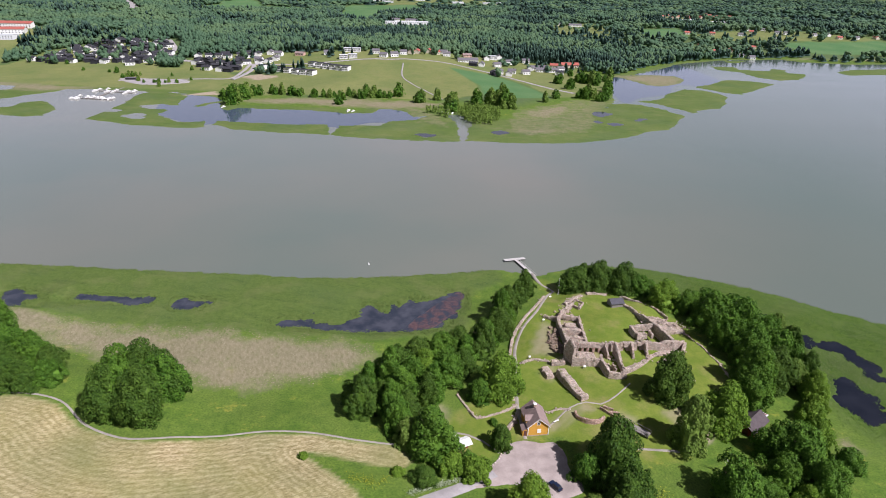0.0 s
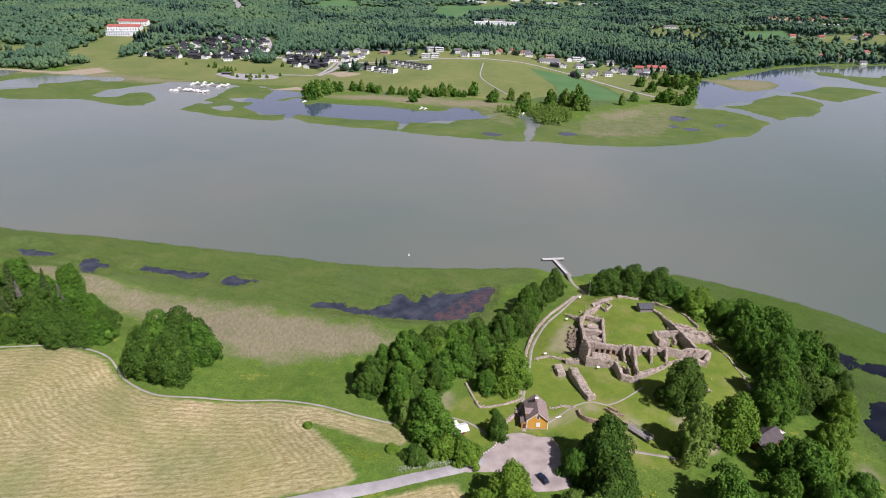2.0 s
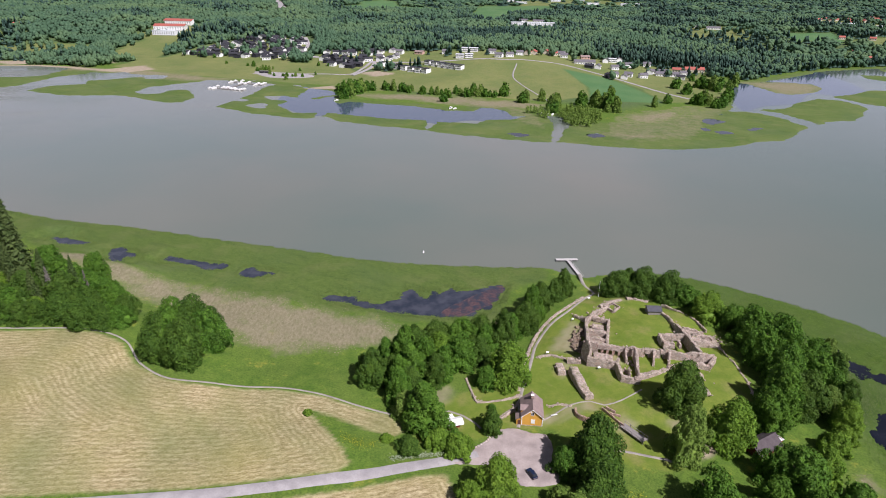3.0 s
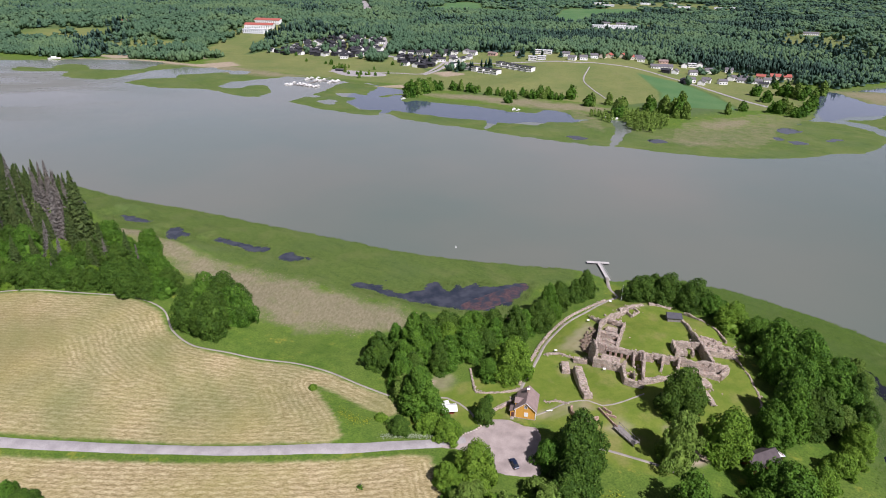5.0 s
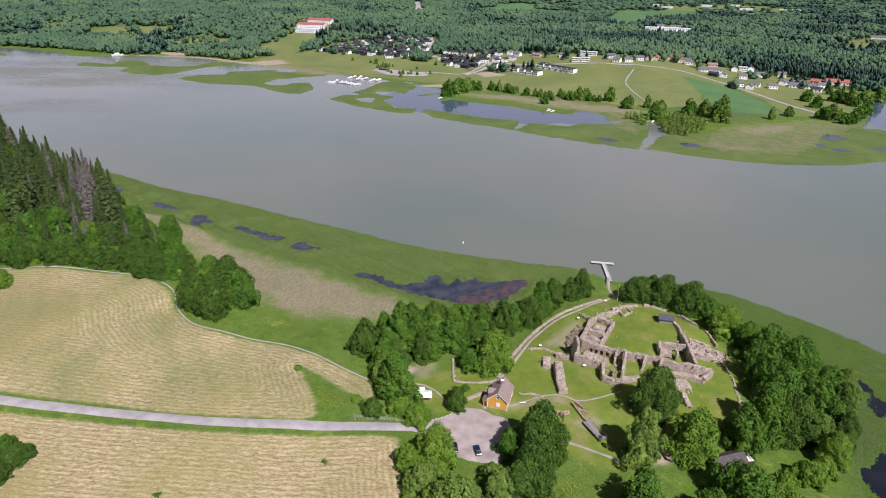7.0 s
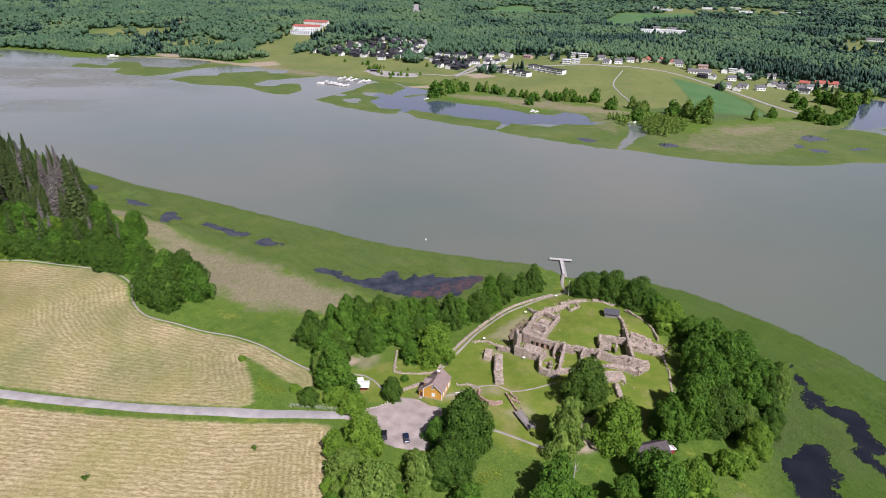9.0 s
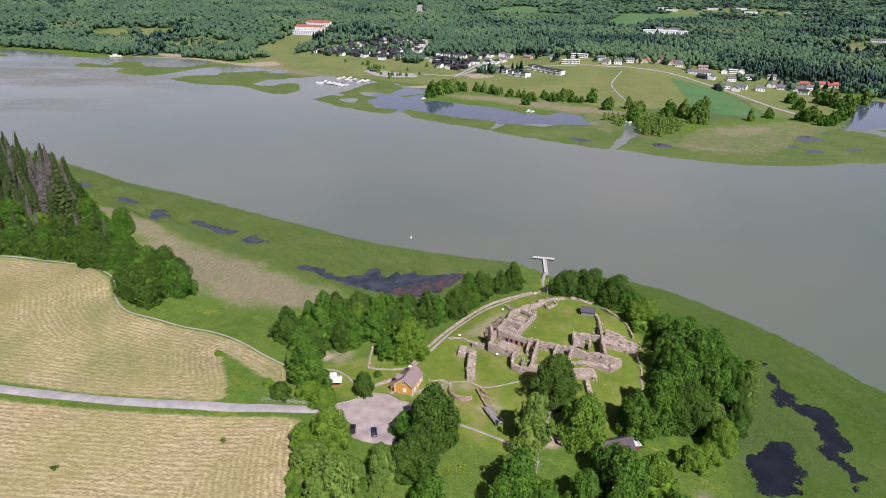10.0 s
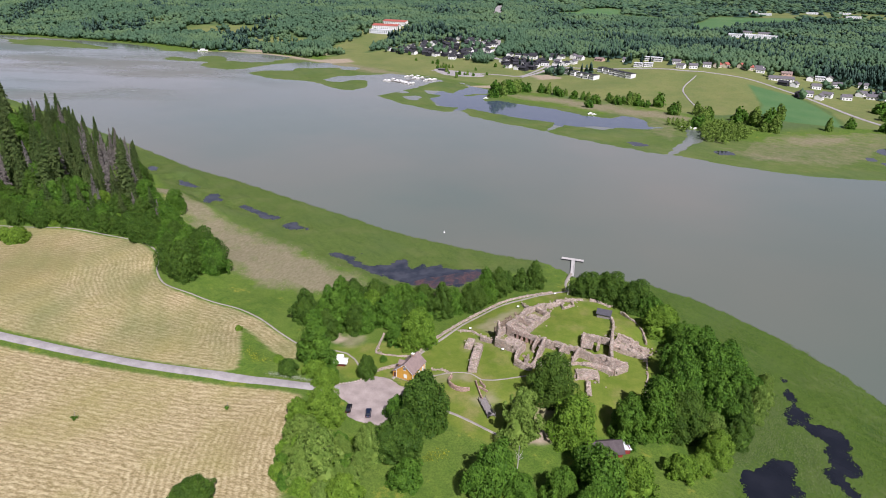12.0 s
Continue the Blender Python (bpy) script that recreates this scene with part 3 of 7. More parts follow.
def near_height(x, y):
    d = (x[..., None] - HEIGHTS[:, 0]) ** 2 + (y[..., None] - HEIGHTS[:, 1]) ** 2
    w = 1 / (d + 60) ** 2
    return (w * HEIGHTS[:, 2]).sum(-1) / w.sum(-1)


def shore(x, y):
    """Distance from the water's edge, positive on land."""
    near = y < 430
    s = np.full(x.shape, -50.0)
    s[near] = sdf(x[near], y[near], NEARLAND)
    f = ~near
    fs = sdf(x[f], y[f], MAINLAND)
    for isl in ISLANDS:
        fs = np.maximum(fs, sdf(x[f], y[f], isl))
    s[f] = fs
    for pond in PONDS:
        px, py = np.array(pond)[:, 0], np.array(pond)[:, 1]
        k = (x > px.min() - 20) & (x < px.max() + 20) & (y > py.min() - 20) & (y < py.max() + 20)
        s[k] = np.minimum(s[k], -sdf(x[k], y[k], pond) + (1.0 + 1.6 * wobble(x[k], y[k], 4.0, 5.0) if py.max() < 430 else 0))
    jag = np.where(near, 0.9, 2.2)
    return s + jag * wobble(x, y, np.where(near, 5.0, 16.0)) + 0.6 * jag * wobble(x, y, np.where(near, 1.7, 6.0), 2.0)


def land(x, y, s=None):
    """Height of the ground."""
    x, y = np.asarray(x, float), np.asarray(y, float)
    s = shore(x, y) if s is None else s
    z = np.empty(x.shape)
    n = y < 430
    z[n] = near_height(x[n], y[n])
    f = ~n
    d = sdf(x[f], y[f], MAINLAND)
    z[f] = 0.4 + 24 * ease((d - 60) / 380) + 12 * ease((d - 400) / 900) + 14 * ease((-x[f] - 450) / 400) * ease((d - 150) / 300) + 9 * ease((d - 500) / 800) * wobble(x[f], y[f], 420.0) + 62 * ease((d - 2300) / 1700)
    return np.where(s > 0, 0.12 + (z - 0.12) * ease(s / 14), np.maximum(-1.5, s * 0.25))


def ground_z(x, y):
    return float(land(np.array([float(x)]), np.array([float(y)]), np.array([99.0]))[0])


def steps(a, b, h):
    return list(np.arange(a, b, h))


def growing(a, end, h, k):
    out, v = [], a
    while v < end:
        out.append(v)
        v += h
        h *= k
    return out + [end]


def build_ground():
    left = [-v for v in growing(700, 5200, 6, 1.09)][::-1]
    xs = np.array(left + steps(-695, -260, 5) + steps(-260, 200, 1.5) + steps(200, 600, 5) + growing(600, 5200, 6, 1.09))
    ys = np.array(steps(-400, 40, 20) + steps(40, 306, 1.5) + steps(306, 552, 20) + steps(552, 800, 3) + steps(800, 1300, 6) + growing(1300, 5600, 8, 1.05))
    X, Y = (a.ravel() for a in np.meshgrid(xs, ys))
    S = shore(X, Y)
    Z = land(X, Y, S)
    near = Y < 430
    zone = {k: np.zeros(len(X)) for k in "field dry reed lawn meadow crop sand wood rows lush".split()}

    def lay(key, poly, soft, where, jag=0.0, size=4.0):
        px, py = np.array(poly)[:, 0], np.array(poly)[:, 1]
        k = where & (X > px.min() - 60) & (X < px.max() + 60) & (Y > py.min() - 60) & (Y < py.max() + 60)
        d = sdf(X[k], Y[k], poly) + jag * wobble(X[k], Y[k], size)
        zone[key][k] = np.maximum(zone[key][k], ease(d / soft + 0.5))
        return k, d

    lay("dry", DRY, 22, near, 4, 8), lay("dry", DRY_EAST, 12, near, 3, 5)
    lay("reed", REEDS_WEST, 6, near, 2, 5), lay("reed", REEDS_EAST, 6, near, 2, 5), lay("lush", REEDS_EAST, 24, near, 3, 8)
    zone["lush"] *= np.clip(0.72 + 0.45 * wobble(X, Y, 19.0, 7.0), 0.2, 1.0)
    lay("lawn", LAWN, 2, near, 0.8, 3)
    for f in (FIELD_UP, FIELD_LOW):
        k, d = lay("field", f, 1.5, near, 0.3, 2)
        zone["rows"][k] = np.where(d > 0, d / 400, zone["rows"][k])
        if f is FIELD_UP:
            zone["meadow"][k] = np.maximum(zone["meadow"][k], ease(d / 1.5 + 0.5) * (0.30 + 0.30 * wobble(X[k], Y[k], 14.0, 2.0)))
    far = ~near
    zone["reed"][far] = 1 - ease((sdf(X[far], Y[far], MAINLAND) - 8) / 14)
    for p in PALE_MARSH:
        k, d = lay("dry", p, 16, far, 8, 20)
        zone["dry"][k] *= 0.56
    for p in (TAN_MARSH, TAN_REED, TAN_SHORE, TAN_EAST, TAN_WEST, ISLANDS[7]):
        lay("dry", p, 50, far, 8, 20)
    pale = (0.12 + 0.24 * wobble(X[far], Y[far], 26.0, 3.0)) * zone["reed"][far]
    zone["meadow"][far] = np.clip(pale, 0, 0.7)
    for p in [PASTURE] + GREENS + VILLAGES:
        k, d = lay("meadow", p, 6, far, 3, 15)
    for p in [CROP] + CROPS:
        lay("crop", p, 6, far)
    for p in EARTH:
        k, d = lay("sand", p, 4, near, 1.2, 2.5)
        zone["sand"][k] *= np.where(d > -3, 0.55, 1.0)
    for p in SANDS:
        lay("sand", p, 2, Y > 0, 0.5, 2)
    dm = sdf(X[far], Y[far], MAINLAND)
    zone["wood"][far] = ease((dm - 60) / 40) * (1 - np.maximum.reduce([zone["meadow"][far], zone["crop"][far], zone["sand"][far]]))
    nx, ny = len(xs), len(ys)
    i = np.arange(nx * ny).reshape(ny, nx)
    faces = np.stack([i[:-1, :-1], i[:-1, 1:], i[1:, 1:], i[1:, :-1]], -1).reshape(-1, 4)
    me = mesh_from("ground", np.stack([X, Y, Z], 1), faces, GROUND, True)
    for name, keys in (("zone_a", "field dry reed"), ("zone_b", "lawn meadow crop"), ("zone_c", "sand wood rows"), ("zone_d", "lush lush lush")):
        a = me.attributes.new(name, "FLOAT_COLOR", "POINT")
        col = np.stack([zone[k] for k in keys.split()] + [np.ones(len(X))], 1).astype(np.float32)
        a.data.foreach_set("color", col.ravel())
    tagged(new("ground", me), "grassy land with mown fields, reed marsh and far pasture", "ground", kind="structure")
    n = 60
    wx, wy = np.meshgrid(np.linspace(-5200, 5200, n), np.linspace(-400, 5200, n))
    wi = np.arange(n * n).reshape(n, n)
    wf = np.stack([wi[:-1, :-1], wi[:-1, 1:], wi[1:, 1:], wi[1:, :-1]], -1).reshape(-1, 4)
    tagged(new("water", mesh_from("water", np.stack([wx.ravel(), wy.ravel(), np.zeros(n * n)], 1), wf, WATER)), "calm greyish brown turbid water of a sea strait", "water", kind="structure")


build_ground()


def ribbon(name, line, width, material, lift, label, category, step=3.0):
    """A road or path laid over the ground."""
    p = np.array(smooth_line(line, step))
    t = np.gradient(p, axis=0)
    t /= np.linalg.norm(t, axis=1)[:, None]
    nrm = np.stack([-t[:, 1], t[:, 0]], 1)
    cols = []
    for k in (-1.0, -0.5, 0, 0.5, 1.0):
        w = width / 2 * (1 + 0.08 * wobble(p[:, 0], p[:, 1], 7.0, k))
        q = p + nrm * (k * w)[:, None]
        cols.append(np.column_stack([q, land(q[:, 0], q[:, 1], np.full(len(q), 99.0)) + lift - (0.35 if abs(k) == 1 else 0)]))
    v = np.concatenate(cols)
    n = len(p)
    f = [(c * n + i, c * n + i + 1, (c + 1) * n + i + 1, (c + 1) * n + i) for c in range(4) for i in range(n - 1)]
    return tagged(new(name, mesh_from(name, v, [q[::-1] for q in f], material, True)), label, category, kind="structure")


ROAD = [(-330, 11.3), (-200, 53.3), (-115, 83.8), (-88, 93.6), (-63, 102.6), (-41, 111.2), (-20, 121.4), (-2.5, 131), (7, 136.6), (16, 142)]
ribbon("road", ROAD, 5.1, ASPHALT, 0.22, "narrow pale gravel road between two hay fields", "road")
EDGE_PATH = [(-240, 124), (-209, 141), (-187, 154.8), (-157, 165.4), (-140, 167.4), (-125, 164), (-112, 154.5), (-99, 149.2), (-90, 149.2), (-81, 151.3), (-69, 153.8), (-57, 156.3), (-43, 156.2), (-26.5, 153.7), (-12, 152.5), (-2, 158.8), (3, 160.2), (8, 159), (12.7, 156.4), (18, 151)]
ribbon("field_path", EDGE_PATH, 1.1, PATHM, 0.15, "narrow pale gravel footpath along the field", "path")
ribbon("castle_path", [(27, 158), (26, 175.4), (27.1, 186), (27.8, 197), (28.6, 209), (32.5, 221.9), (41, 236.7), (48, 254), (51.5, 259), (48, 265.6), (46, 272), (44.5, 280)], 1.7, PATHM, 0.15, "pale gravel footpath climbing past the ruins to the pier", "path")
ribbon("south_path", [(48, 152), (53.7, 153.8), (62.5, 154.3), (73.4, 154.2), (81, 152.5)], 1.6, PATHM, 0.15, "pale gravel footpath on the lawn", "path")
ribbon("gate_path", [(34, 163), (39, 168), (44, 173), (50, 176), (55, 175), (62, 180), (68, 186)], 0.9, PATHM, 0.12, "worn gravel path below the ruins", "path")


for lane, wide in zip(FAR_LANES, (22.0, 7.0)):
    ribbon("road", lane, wide, ASPHALT, 0.6, "pale distant road between woods and houses", "road", 8.0)


def patch(name, outline, material, lift, label, category):
    line = [tuple(q) for q in smooth_line(outline, 2.0, True)]
    x, y = np.array(line)[:, 0], np.array(line)[:, 1]
    g = 1.0
    gx, gy = np.meshgrid(np.arange(x.min(), x.max() + g, g), np.arange(y.min(), y.max() + g, g))
    s = sdf(gx.ravel(), gy.ravel(), line).reshape(gx.shape) + 0.25 * wobble(gx, gy, 1.5)
    z = land(gx.ravel(), gy.ravel(), np.full(gx.size, 99.0)).reshape(gx.shape) + lift * np.clip(s / 0.6 + 0.5, -1.5, 1)
    i = np.arange(gx.size).reshape(gx.shape)
    f = np.stack([i[:-1, :-1], i[:-1, 1:], i[1:, 1:], i[1:, :-1]], -1).reshape(-1, 4)
    f = f[(s.ravel()[f] > -1.6).all(1)]
    return tagged(new(name, mesh_from(name, np.stack([gx.ravel(), gy.ravel(), z.ravel()], 1), f, material, True)), label, category, kind="structure")


patch("parking_area", [(6.5, 136), (12, 141.5), (16, 146), (19.5, 152), (21.5, 155.5), (27, 157.2), (31.5, 156), (36, 156.5), (38.5, 151), (38.5, 145), (41.8, 138.5), (40.5, 135.5), (33.2, 133), (28, 132.8), (25, 137.5), (20, 138.5), (14, 137.2)], GRAVEL, 0.2, "pinkish gravel parking area beside the yellow house", "parking area")
for line, w in (([(-520, 1200), (-497, 1149), (-463, 1097), (-448, 1046), (-423, 1013), (-401, 1003), (-373, 1000), (-302, 985), (-219, 985), (-133, 1012), (-88, 1012), (-8, 1030), (55, 985), (85, 955), (115, 915), (145, 870), (172, 835)], 6), ([(-302, 985), (-299, 931), (-303, 885), (-337, 879), (-389, 866), (-443, 853)], 5), ([(-66, 985), (-62, 904), (-44, 855), (-23, 811), (-3, 765)], 2)):
    ribbon("road", line, w, ASPHALT, 0.5, "pale distant road through the fields", "road", 8.0)
patch("parking_area", [(-448, 868), (-400, 872), (-357, 866), (-350, 846), (-398, 826)], ASPHALT, 0.5, "pale grey harbour parking area", "parking area")


# ---- ponds ----
def pond_material(name, a, b):
    m = Nodes(name, 0.08, 0.5)
    m.bsdf.inputs["IOR"].default_value = 1.33
    m.colour(m.mix(m.span(m.noise(0.15, 4), 0.4, 0.65), a, b))
    m.bump(m.noise(1.5, 2), 0.1, 0.05)
    return m.mat


POND = pond_material("dark_pond_water", (0.010, 0.012, 0.018), (0.015, 0.017, 0.024))
# western pools: reflected sky is put into a lighter blue-grey base
SKYPOND = pond_material("muddy_pond_water", (0.028, 0.034, 0.048), (0.062, 0.066, 0.082))


def weed_material():
    """Purplish leaves afloat, broken by open water."""
    m = Nodes("purple_floating_weed", 0.5, 0.3)
    c = m.mix(m.span(m.noise(0.9, 5, rough=0.7), 0.38, 0.62), (0.052, 0.030, 0.036), (0.120, 0.072, 0.070))
    return m.colour(m.mix(m.span(m.noise(0.22, 5, rough=0.75), 0.46, 0.56), c, (0.030, 0.036, 0.050)))


MAT_WEED = weed_material()


def flat_sheet(name, outline, z, material, label, category):
    line = [tuple(q) for q in smooth_line(outline, 2.0, True)]
    bm = bmesh.new()
    bm.faces.new([bm.verts.new((x, y, z)) for x, y in line])
    bmesh.ops.triangulate(bm, faces=bm.faces[:])
    if sum(f.normal.z for f in bm.faces) < 0:
        bmesh.ops.reverse_faces(bm, faces=bm.faces[:])
    return tagged(part(name, bm, material), label, category, kind="structure")


for number, pond in enumerate(PONDS[:8]):
    c = np.mean(np.array(pond), 0)
    grown = [tuple(c + (np.array(q) - c) * 1.12 + np.sign(np.array(q) - c) * 1.2) for q in pond]
    if number in (3, 7):
        turnp = 1.0 if sum(a[0] * b[1] - b[0] * a[1] for a, b in zip(pond, pond[1:] + pond[:1])) > 0 else -1.0
        grown = []
        for a, b, d in zip(pond[-1:] + pond[:-1], pond, pond[1:] + pond[:1]):
            along = Vector((d[0] - a[0], d[1] - a[1])).normalized()
            grown.append((b[0] + along.y * turnp * 3.2, b[1] - along.x * turnp * 3.2))
    flat_sheet("water", grown, 0.03, POND if number > 5 else SKYPOND, "dark still pool in the reed marsh", "pond")
flat_sheet("floating_weed", [(-9.1, 239.2), (-4.5, 246.8), (0.3, 253.0), (6.6, 260.8), (10.4, 260.2), (10.1, 251.6), (7.8, 243.2), (2.5, 237.3), (-4.3, 227.9), (-11.4, 225.5), (-15.3, 227.3), (-12.4, 235.2)], 0.07, MAT_WEED, "purplish brown floating weed on a marsh pool", "water weed")


# clearer than the strait; sky reflection is also painted into its blue base
LAGOON = pond_material("clear_lagoon_water", (0.052, 0.074, 0.112), (0.078, 0.098, 0.132))
flat_sheet("water", [(-325, 770), (-256, 745), (-163, 708), (-90, 704), (-60, 706), (-30, 668), (-38, 635), (-77, 628), (-99, 602), (-112, 605), (-151, 605), (-222, 608), (-240, 600), (-262, 612), (-312, 665)], 0.03, LAGOON, "bluish sheltered lagoon behind the reed islands", "water")
flat_sheet("water", [(222, 780), (255, 815), (300, 850), (345, 935), (395, 915), (430, 1000), (425, 1180), (380, 1120), (290, 1010), (245, 990), (232, 920)], 0.03, LAGOON, "bluish sheltered bay behind the reed islands", "water")
for pond in PONDS[11:]:
    c = np.mean(np.array(pond), 0)
    flat_sheet("water", [tuple(c + (np.array(q) - c) * 1.1) for q in pond], 0.03, POND, "small dark blue pool in the far reed marsh", "pond")


# ---- reeds ----
def tufts(name, poly_list, spacing, height, width, material, label, need, seed, avoid=()):
    """Reed stands: crossed blades, one mesh."""
    rng = np.random.default_rng(seed)
    V, F, n = [], [], 0
    pts = []
    for poly in poly_list:
        p = np.array(poly, float)
        x0, y0, x1, y1 = max(p[:, 0].min(), -340), max(p[:, 1].min(), 90), min(p[:, 0].max(), 260), p[:, 1].max()
        gx, gy = np.meshgrid(np.arange(x0, x1, spacing), np.arange(y0, y1, spacing))
        gx = gx.ravel() + rng.uniform(-0.5, 0.5, gx.size) * spacing
        gy = gy.ravel() + rng.uniform(-0.5, 0.5, gy.size) * spacing
        d = sdf(gx, gy, poly) + 2.0 * wobble(gx, gy, 5.0) + rng.uniform(-4, 4, gx.size)
        k = (d > 0) & (shore(gx, gy) > need)
        for a in avoid:
            k &= sdf(gx, gy, a) < 0
        pts.append(np.stack([gx[k], gy[k]], 1))
    q = np.concatenate(pts)
    z = land(q[:, 0], q[:, 1]).clip(-0.1)
    m = len(q)
    tall = height * rng.uniform(0.6, 1.15, m) * (1 + 0.3 * wobble(q[:, 0], q[:, 1], 9.0))
    wide = width * rng.uniform(0.7, 1.3, m)
    ang = rng.uniform(0, math.pi, m)
    for turn in (0.0, math.pi / 2):
        ca, sa = np.cos(ang + turn) * wide, np.sin(ang + turn) * wide
        lift = tall * rng.uniform(0.5, 1.0, m)
        a = np.stack([q[:, 0] - ca, q[:, 1] - sa, z - 0.05], 1)
        b = np.stack([q[:, 0] - sa * 0.4, q[:, 1] + ca * 0.4, z + lift * 0.55], 1)
        c = np.stack([q[:, 0] + ca, q[:, 1] + sa, z + lift], 1)
        d = np.stack([q[:, 0] + sa * 0.4, q[:, 1] - ca * 0.4, z + lift * 0.45], 1)
        V.append(np.stack([a, b, c, d], 1).reshape(-1, 3))
    V = np.concatenate(V)
    F = np.arange(len(V)).reshape(-1, 4)
    tagged(new(name, mesh_from(name, V, F, material)), label, "reeds", kind="stuff")


tufts("reed_bed", [REEDS_WEST], 1.0, 0.22, 0.5, REED, "green reed bed along the water's edge", -1.2, 3)
tufts("reed_bed", [REEDS_EAST], 0.9, 0.22, 0.45, LUSHREED, "lush tall green reed bed along the water's edge", -1.2, 5)
RIMS = []
for pool in PONDS[:6]:
    mid = np.mean(np.array(pool), 0)
    RIMS.append([tuple(mid + (np.array(q) - mid) * 1.04 + np.sign(np.array(q) - mid) * 0.6) for q in pool])
tufts("reed_bed", RIMS, 0.6, 0.8, 0.34, REED, "tall green reeds round the marsh pools", 0.0, 6, PONDS[:6])
PALE_REEDS = [[(138.5, 212.5), (144.2, 236.4), (149.2, 224.8), (151, 211.5), (150.5, 200.5), (142, 187.5), (137, 186)], [(152.1, 212.1), (157.6, 215.5), (161, 210.5), (161.5, 200.5), (166.5, 192.3), (161.1, 187.4), (158.5, 197.4), (154, 203.7)]]
tufts("reed_bed", PALE_REEDS, 0.6, 0.40, 0.36, GREYREED, "tall grey-green reeds beside the dark pools", 0.3, 8)
tufts("dry_reed_bed", [DRY, DRY_EAST], 1.3, 0.10, 0.4, DRYREED, "pale dry stems of last year's reed", 1.0, 4)


# ---- trees ----
def kites(centres, normals, size, rng, long=1.35):
    """Leaf clumps: one kite-shaped face at each centre."""
    n = len(centres)
    nrm = normals / (np.linalg.norm(normals, axis=1)[:, None] + 1e-9)
    up = rng.normal(size=(n, 3))
    u = np.cross(nrm, up)
    u /= np.linalg.norm(u, axis=1)[:, None] + 1e-9
    v = np.cross(nrm, u)
    s = (size * rng.uniform(0.6, 1.35, n))[:, None]
    a, c = centres - u * s * long * 0.5, centres + u * s * long * 0.5
    b, d = centres + v * s * 0.5 + nrm * s * 0.18, centres - v * s * 0.5 + nrm * s * 0.18
    return np.stack([a, b, c, d], 1).reshape(-1, 3)


def crown_mesh(seed, width, height, base, lobes, leaves, size, material, shape="round"):
    """Crown: leafy boughs of all sizes set over an uneven dome, over a dim inner mass, with gaps between."""
    rng = np.random.default_rng(seed)
    tall = height - base
    peak = {"round": 0.0, "tall": 0.3, "peak": 0.62}[shape]
    ways = rng.uniform(0, 6.28, 4)

    def girth(u, th):
        """Half width at the height share u and the angle th."""
        low = np.clip(0.80 + 0.20 * np.sin(np.clip(u / 0.27, 0, 1) * 1.57), 0, 1)
        dome = np.where(u < 0.27, low, np.sqrt(np.clip(1 - np.abs((u - 0.27) / 0.75) ** 2.0, 0, 1)))
        cone = np.where(u < 0.27, low, np.clip((1.03 - u) / 0.76, 0, 1) ** 0.78)
        uneven = 1 + 0.14 * np.sin(2 * th + ways[0]) + 0.13 * np.sin(3 * th + 6 * u + ways[1]) + 0.11 * np.sin(4 * th - 8 * u + ways[2]) + 0.08 * np.sin(7 * th + 11 * u + ways[3])
        return width / 2 * (dome * (1 - peak) + cone * peak) * uneven

    i = np.arange(lobes)
    u = 0.03 + 0.96 * ((i + 0.5) / lobes) ** 1.1
    th = i * 2.39996 + rng.uniform(-0.4, 0.4, lobes)
    R = width * (0.055 + 0.125 * rng.uniform(0, 1, lobes) ** 1.5) * (1.0 - 0.30 * u * peak)
    r = girth(u, th) * rng.uniform(0.78, 1.06, lobes) - R * 0.75
    C = np.stack([r * np.cos(th), r * np.sin(th), base + tall * u * rng.uniform(0.90, 1.0, lobes) - R * 0.7], 1)
    P, N = [], []
    total = (R ** 2).sum()
    for c, rad in zip(C, R):
        k = int(leaves * rad * rad / total * 2.6)
        d = rng.normal(size=(k, 3))
        d /= np.linalg.norm(d, axis=1)[:, None]
        away = np.array([c[0], c[1], 0.0]) / (np.hypot(c[0], c[1]) + 1e-6)
        d = d[d @ (away * 0.8 + np.array([0, 0, 0.75])) > -0.30]
        p = c + d * (rad * rng.uniform(0.78, 1.18, len(d)))[:, None] * np.array([1, 1, 1.2])
        gap = np.linalg.norm((p[:, None] - C[None]) * np.array([1, 1, 0.83]), axis=2) / R[None]
        keep = (gap < 0.74).sum(1) == 0
        P.append(p[keep]), N.append(d[keep] + away * 0.2 + rng.normal(size=(keep.sum(), 3)) * 0.42 + np.array([0, 0, 0.28]))
    P, N = np.concatenate(P), np.concatenate(N)
    pick = rng.permutation(len(P))[:leaves]
    leaf = kites(P[pick], N[pick], size, rng)
    # the inner mass of twigs and shaded leaves
    nu, nt = 11, 18
    uu, tt = np.meshgrid(np.linspace(0.02, 0.95, nu), np.arange(nt) * 2 * math.pi / nt, indexing="ij")
    rr = girth(uu, tt) * 0.66 * rng.uniform(0.85, 1.08, uu.shape)
    core = np.stack([rr * np.cos(tt), rr * np.sin(tt), base + tall * uu * 0.80], 2).reshape(-1, 3)
    n = len(leaf)
    q = np.arange(nu * nt).reshape(nu, nt)
    ring = np.stack([q[:-1], np.roll(q[:-1], -1, 1), np.roll(q[1:], -1, 1), q[1:]], 2).reshape(-1, 4) + n
    faces = np.concatenate([np.arange(n).reshape(-1, 4), ring]).tolist() + [(q[-1] + n).tolist(), (q[0, ::-1] + n).tolist()]
    return mesh_from("crown", np.concatenate([leaf, core]).tolist(), faces, material)


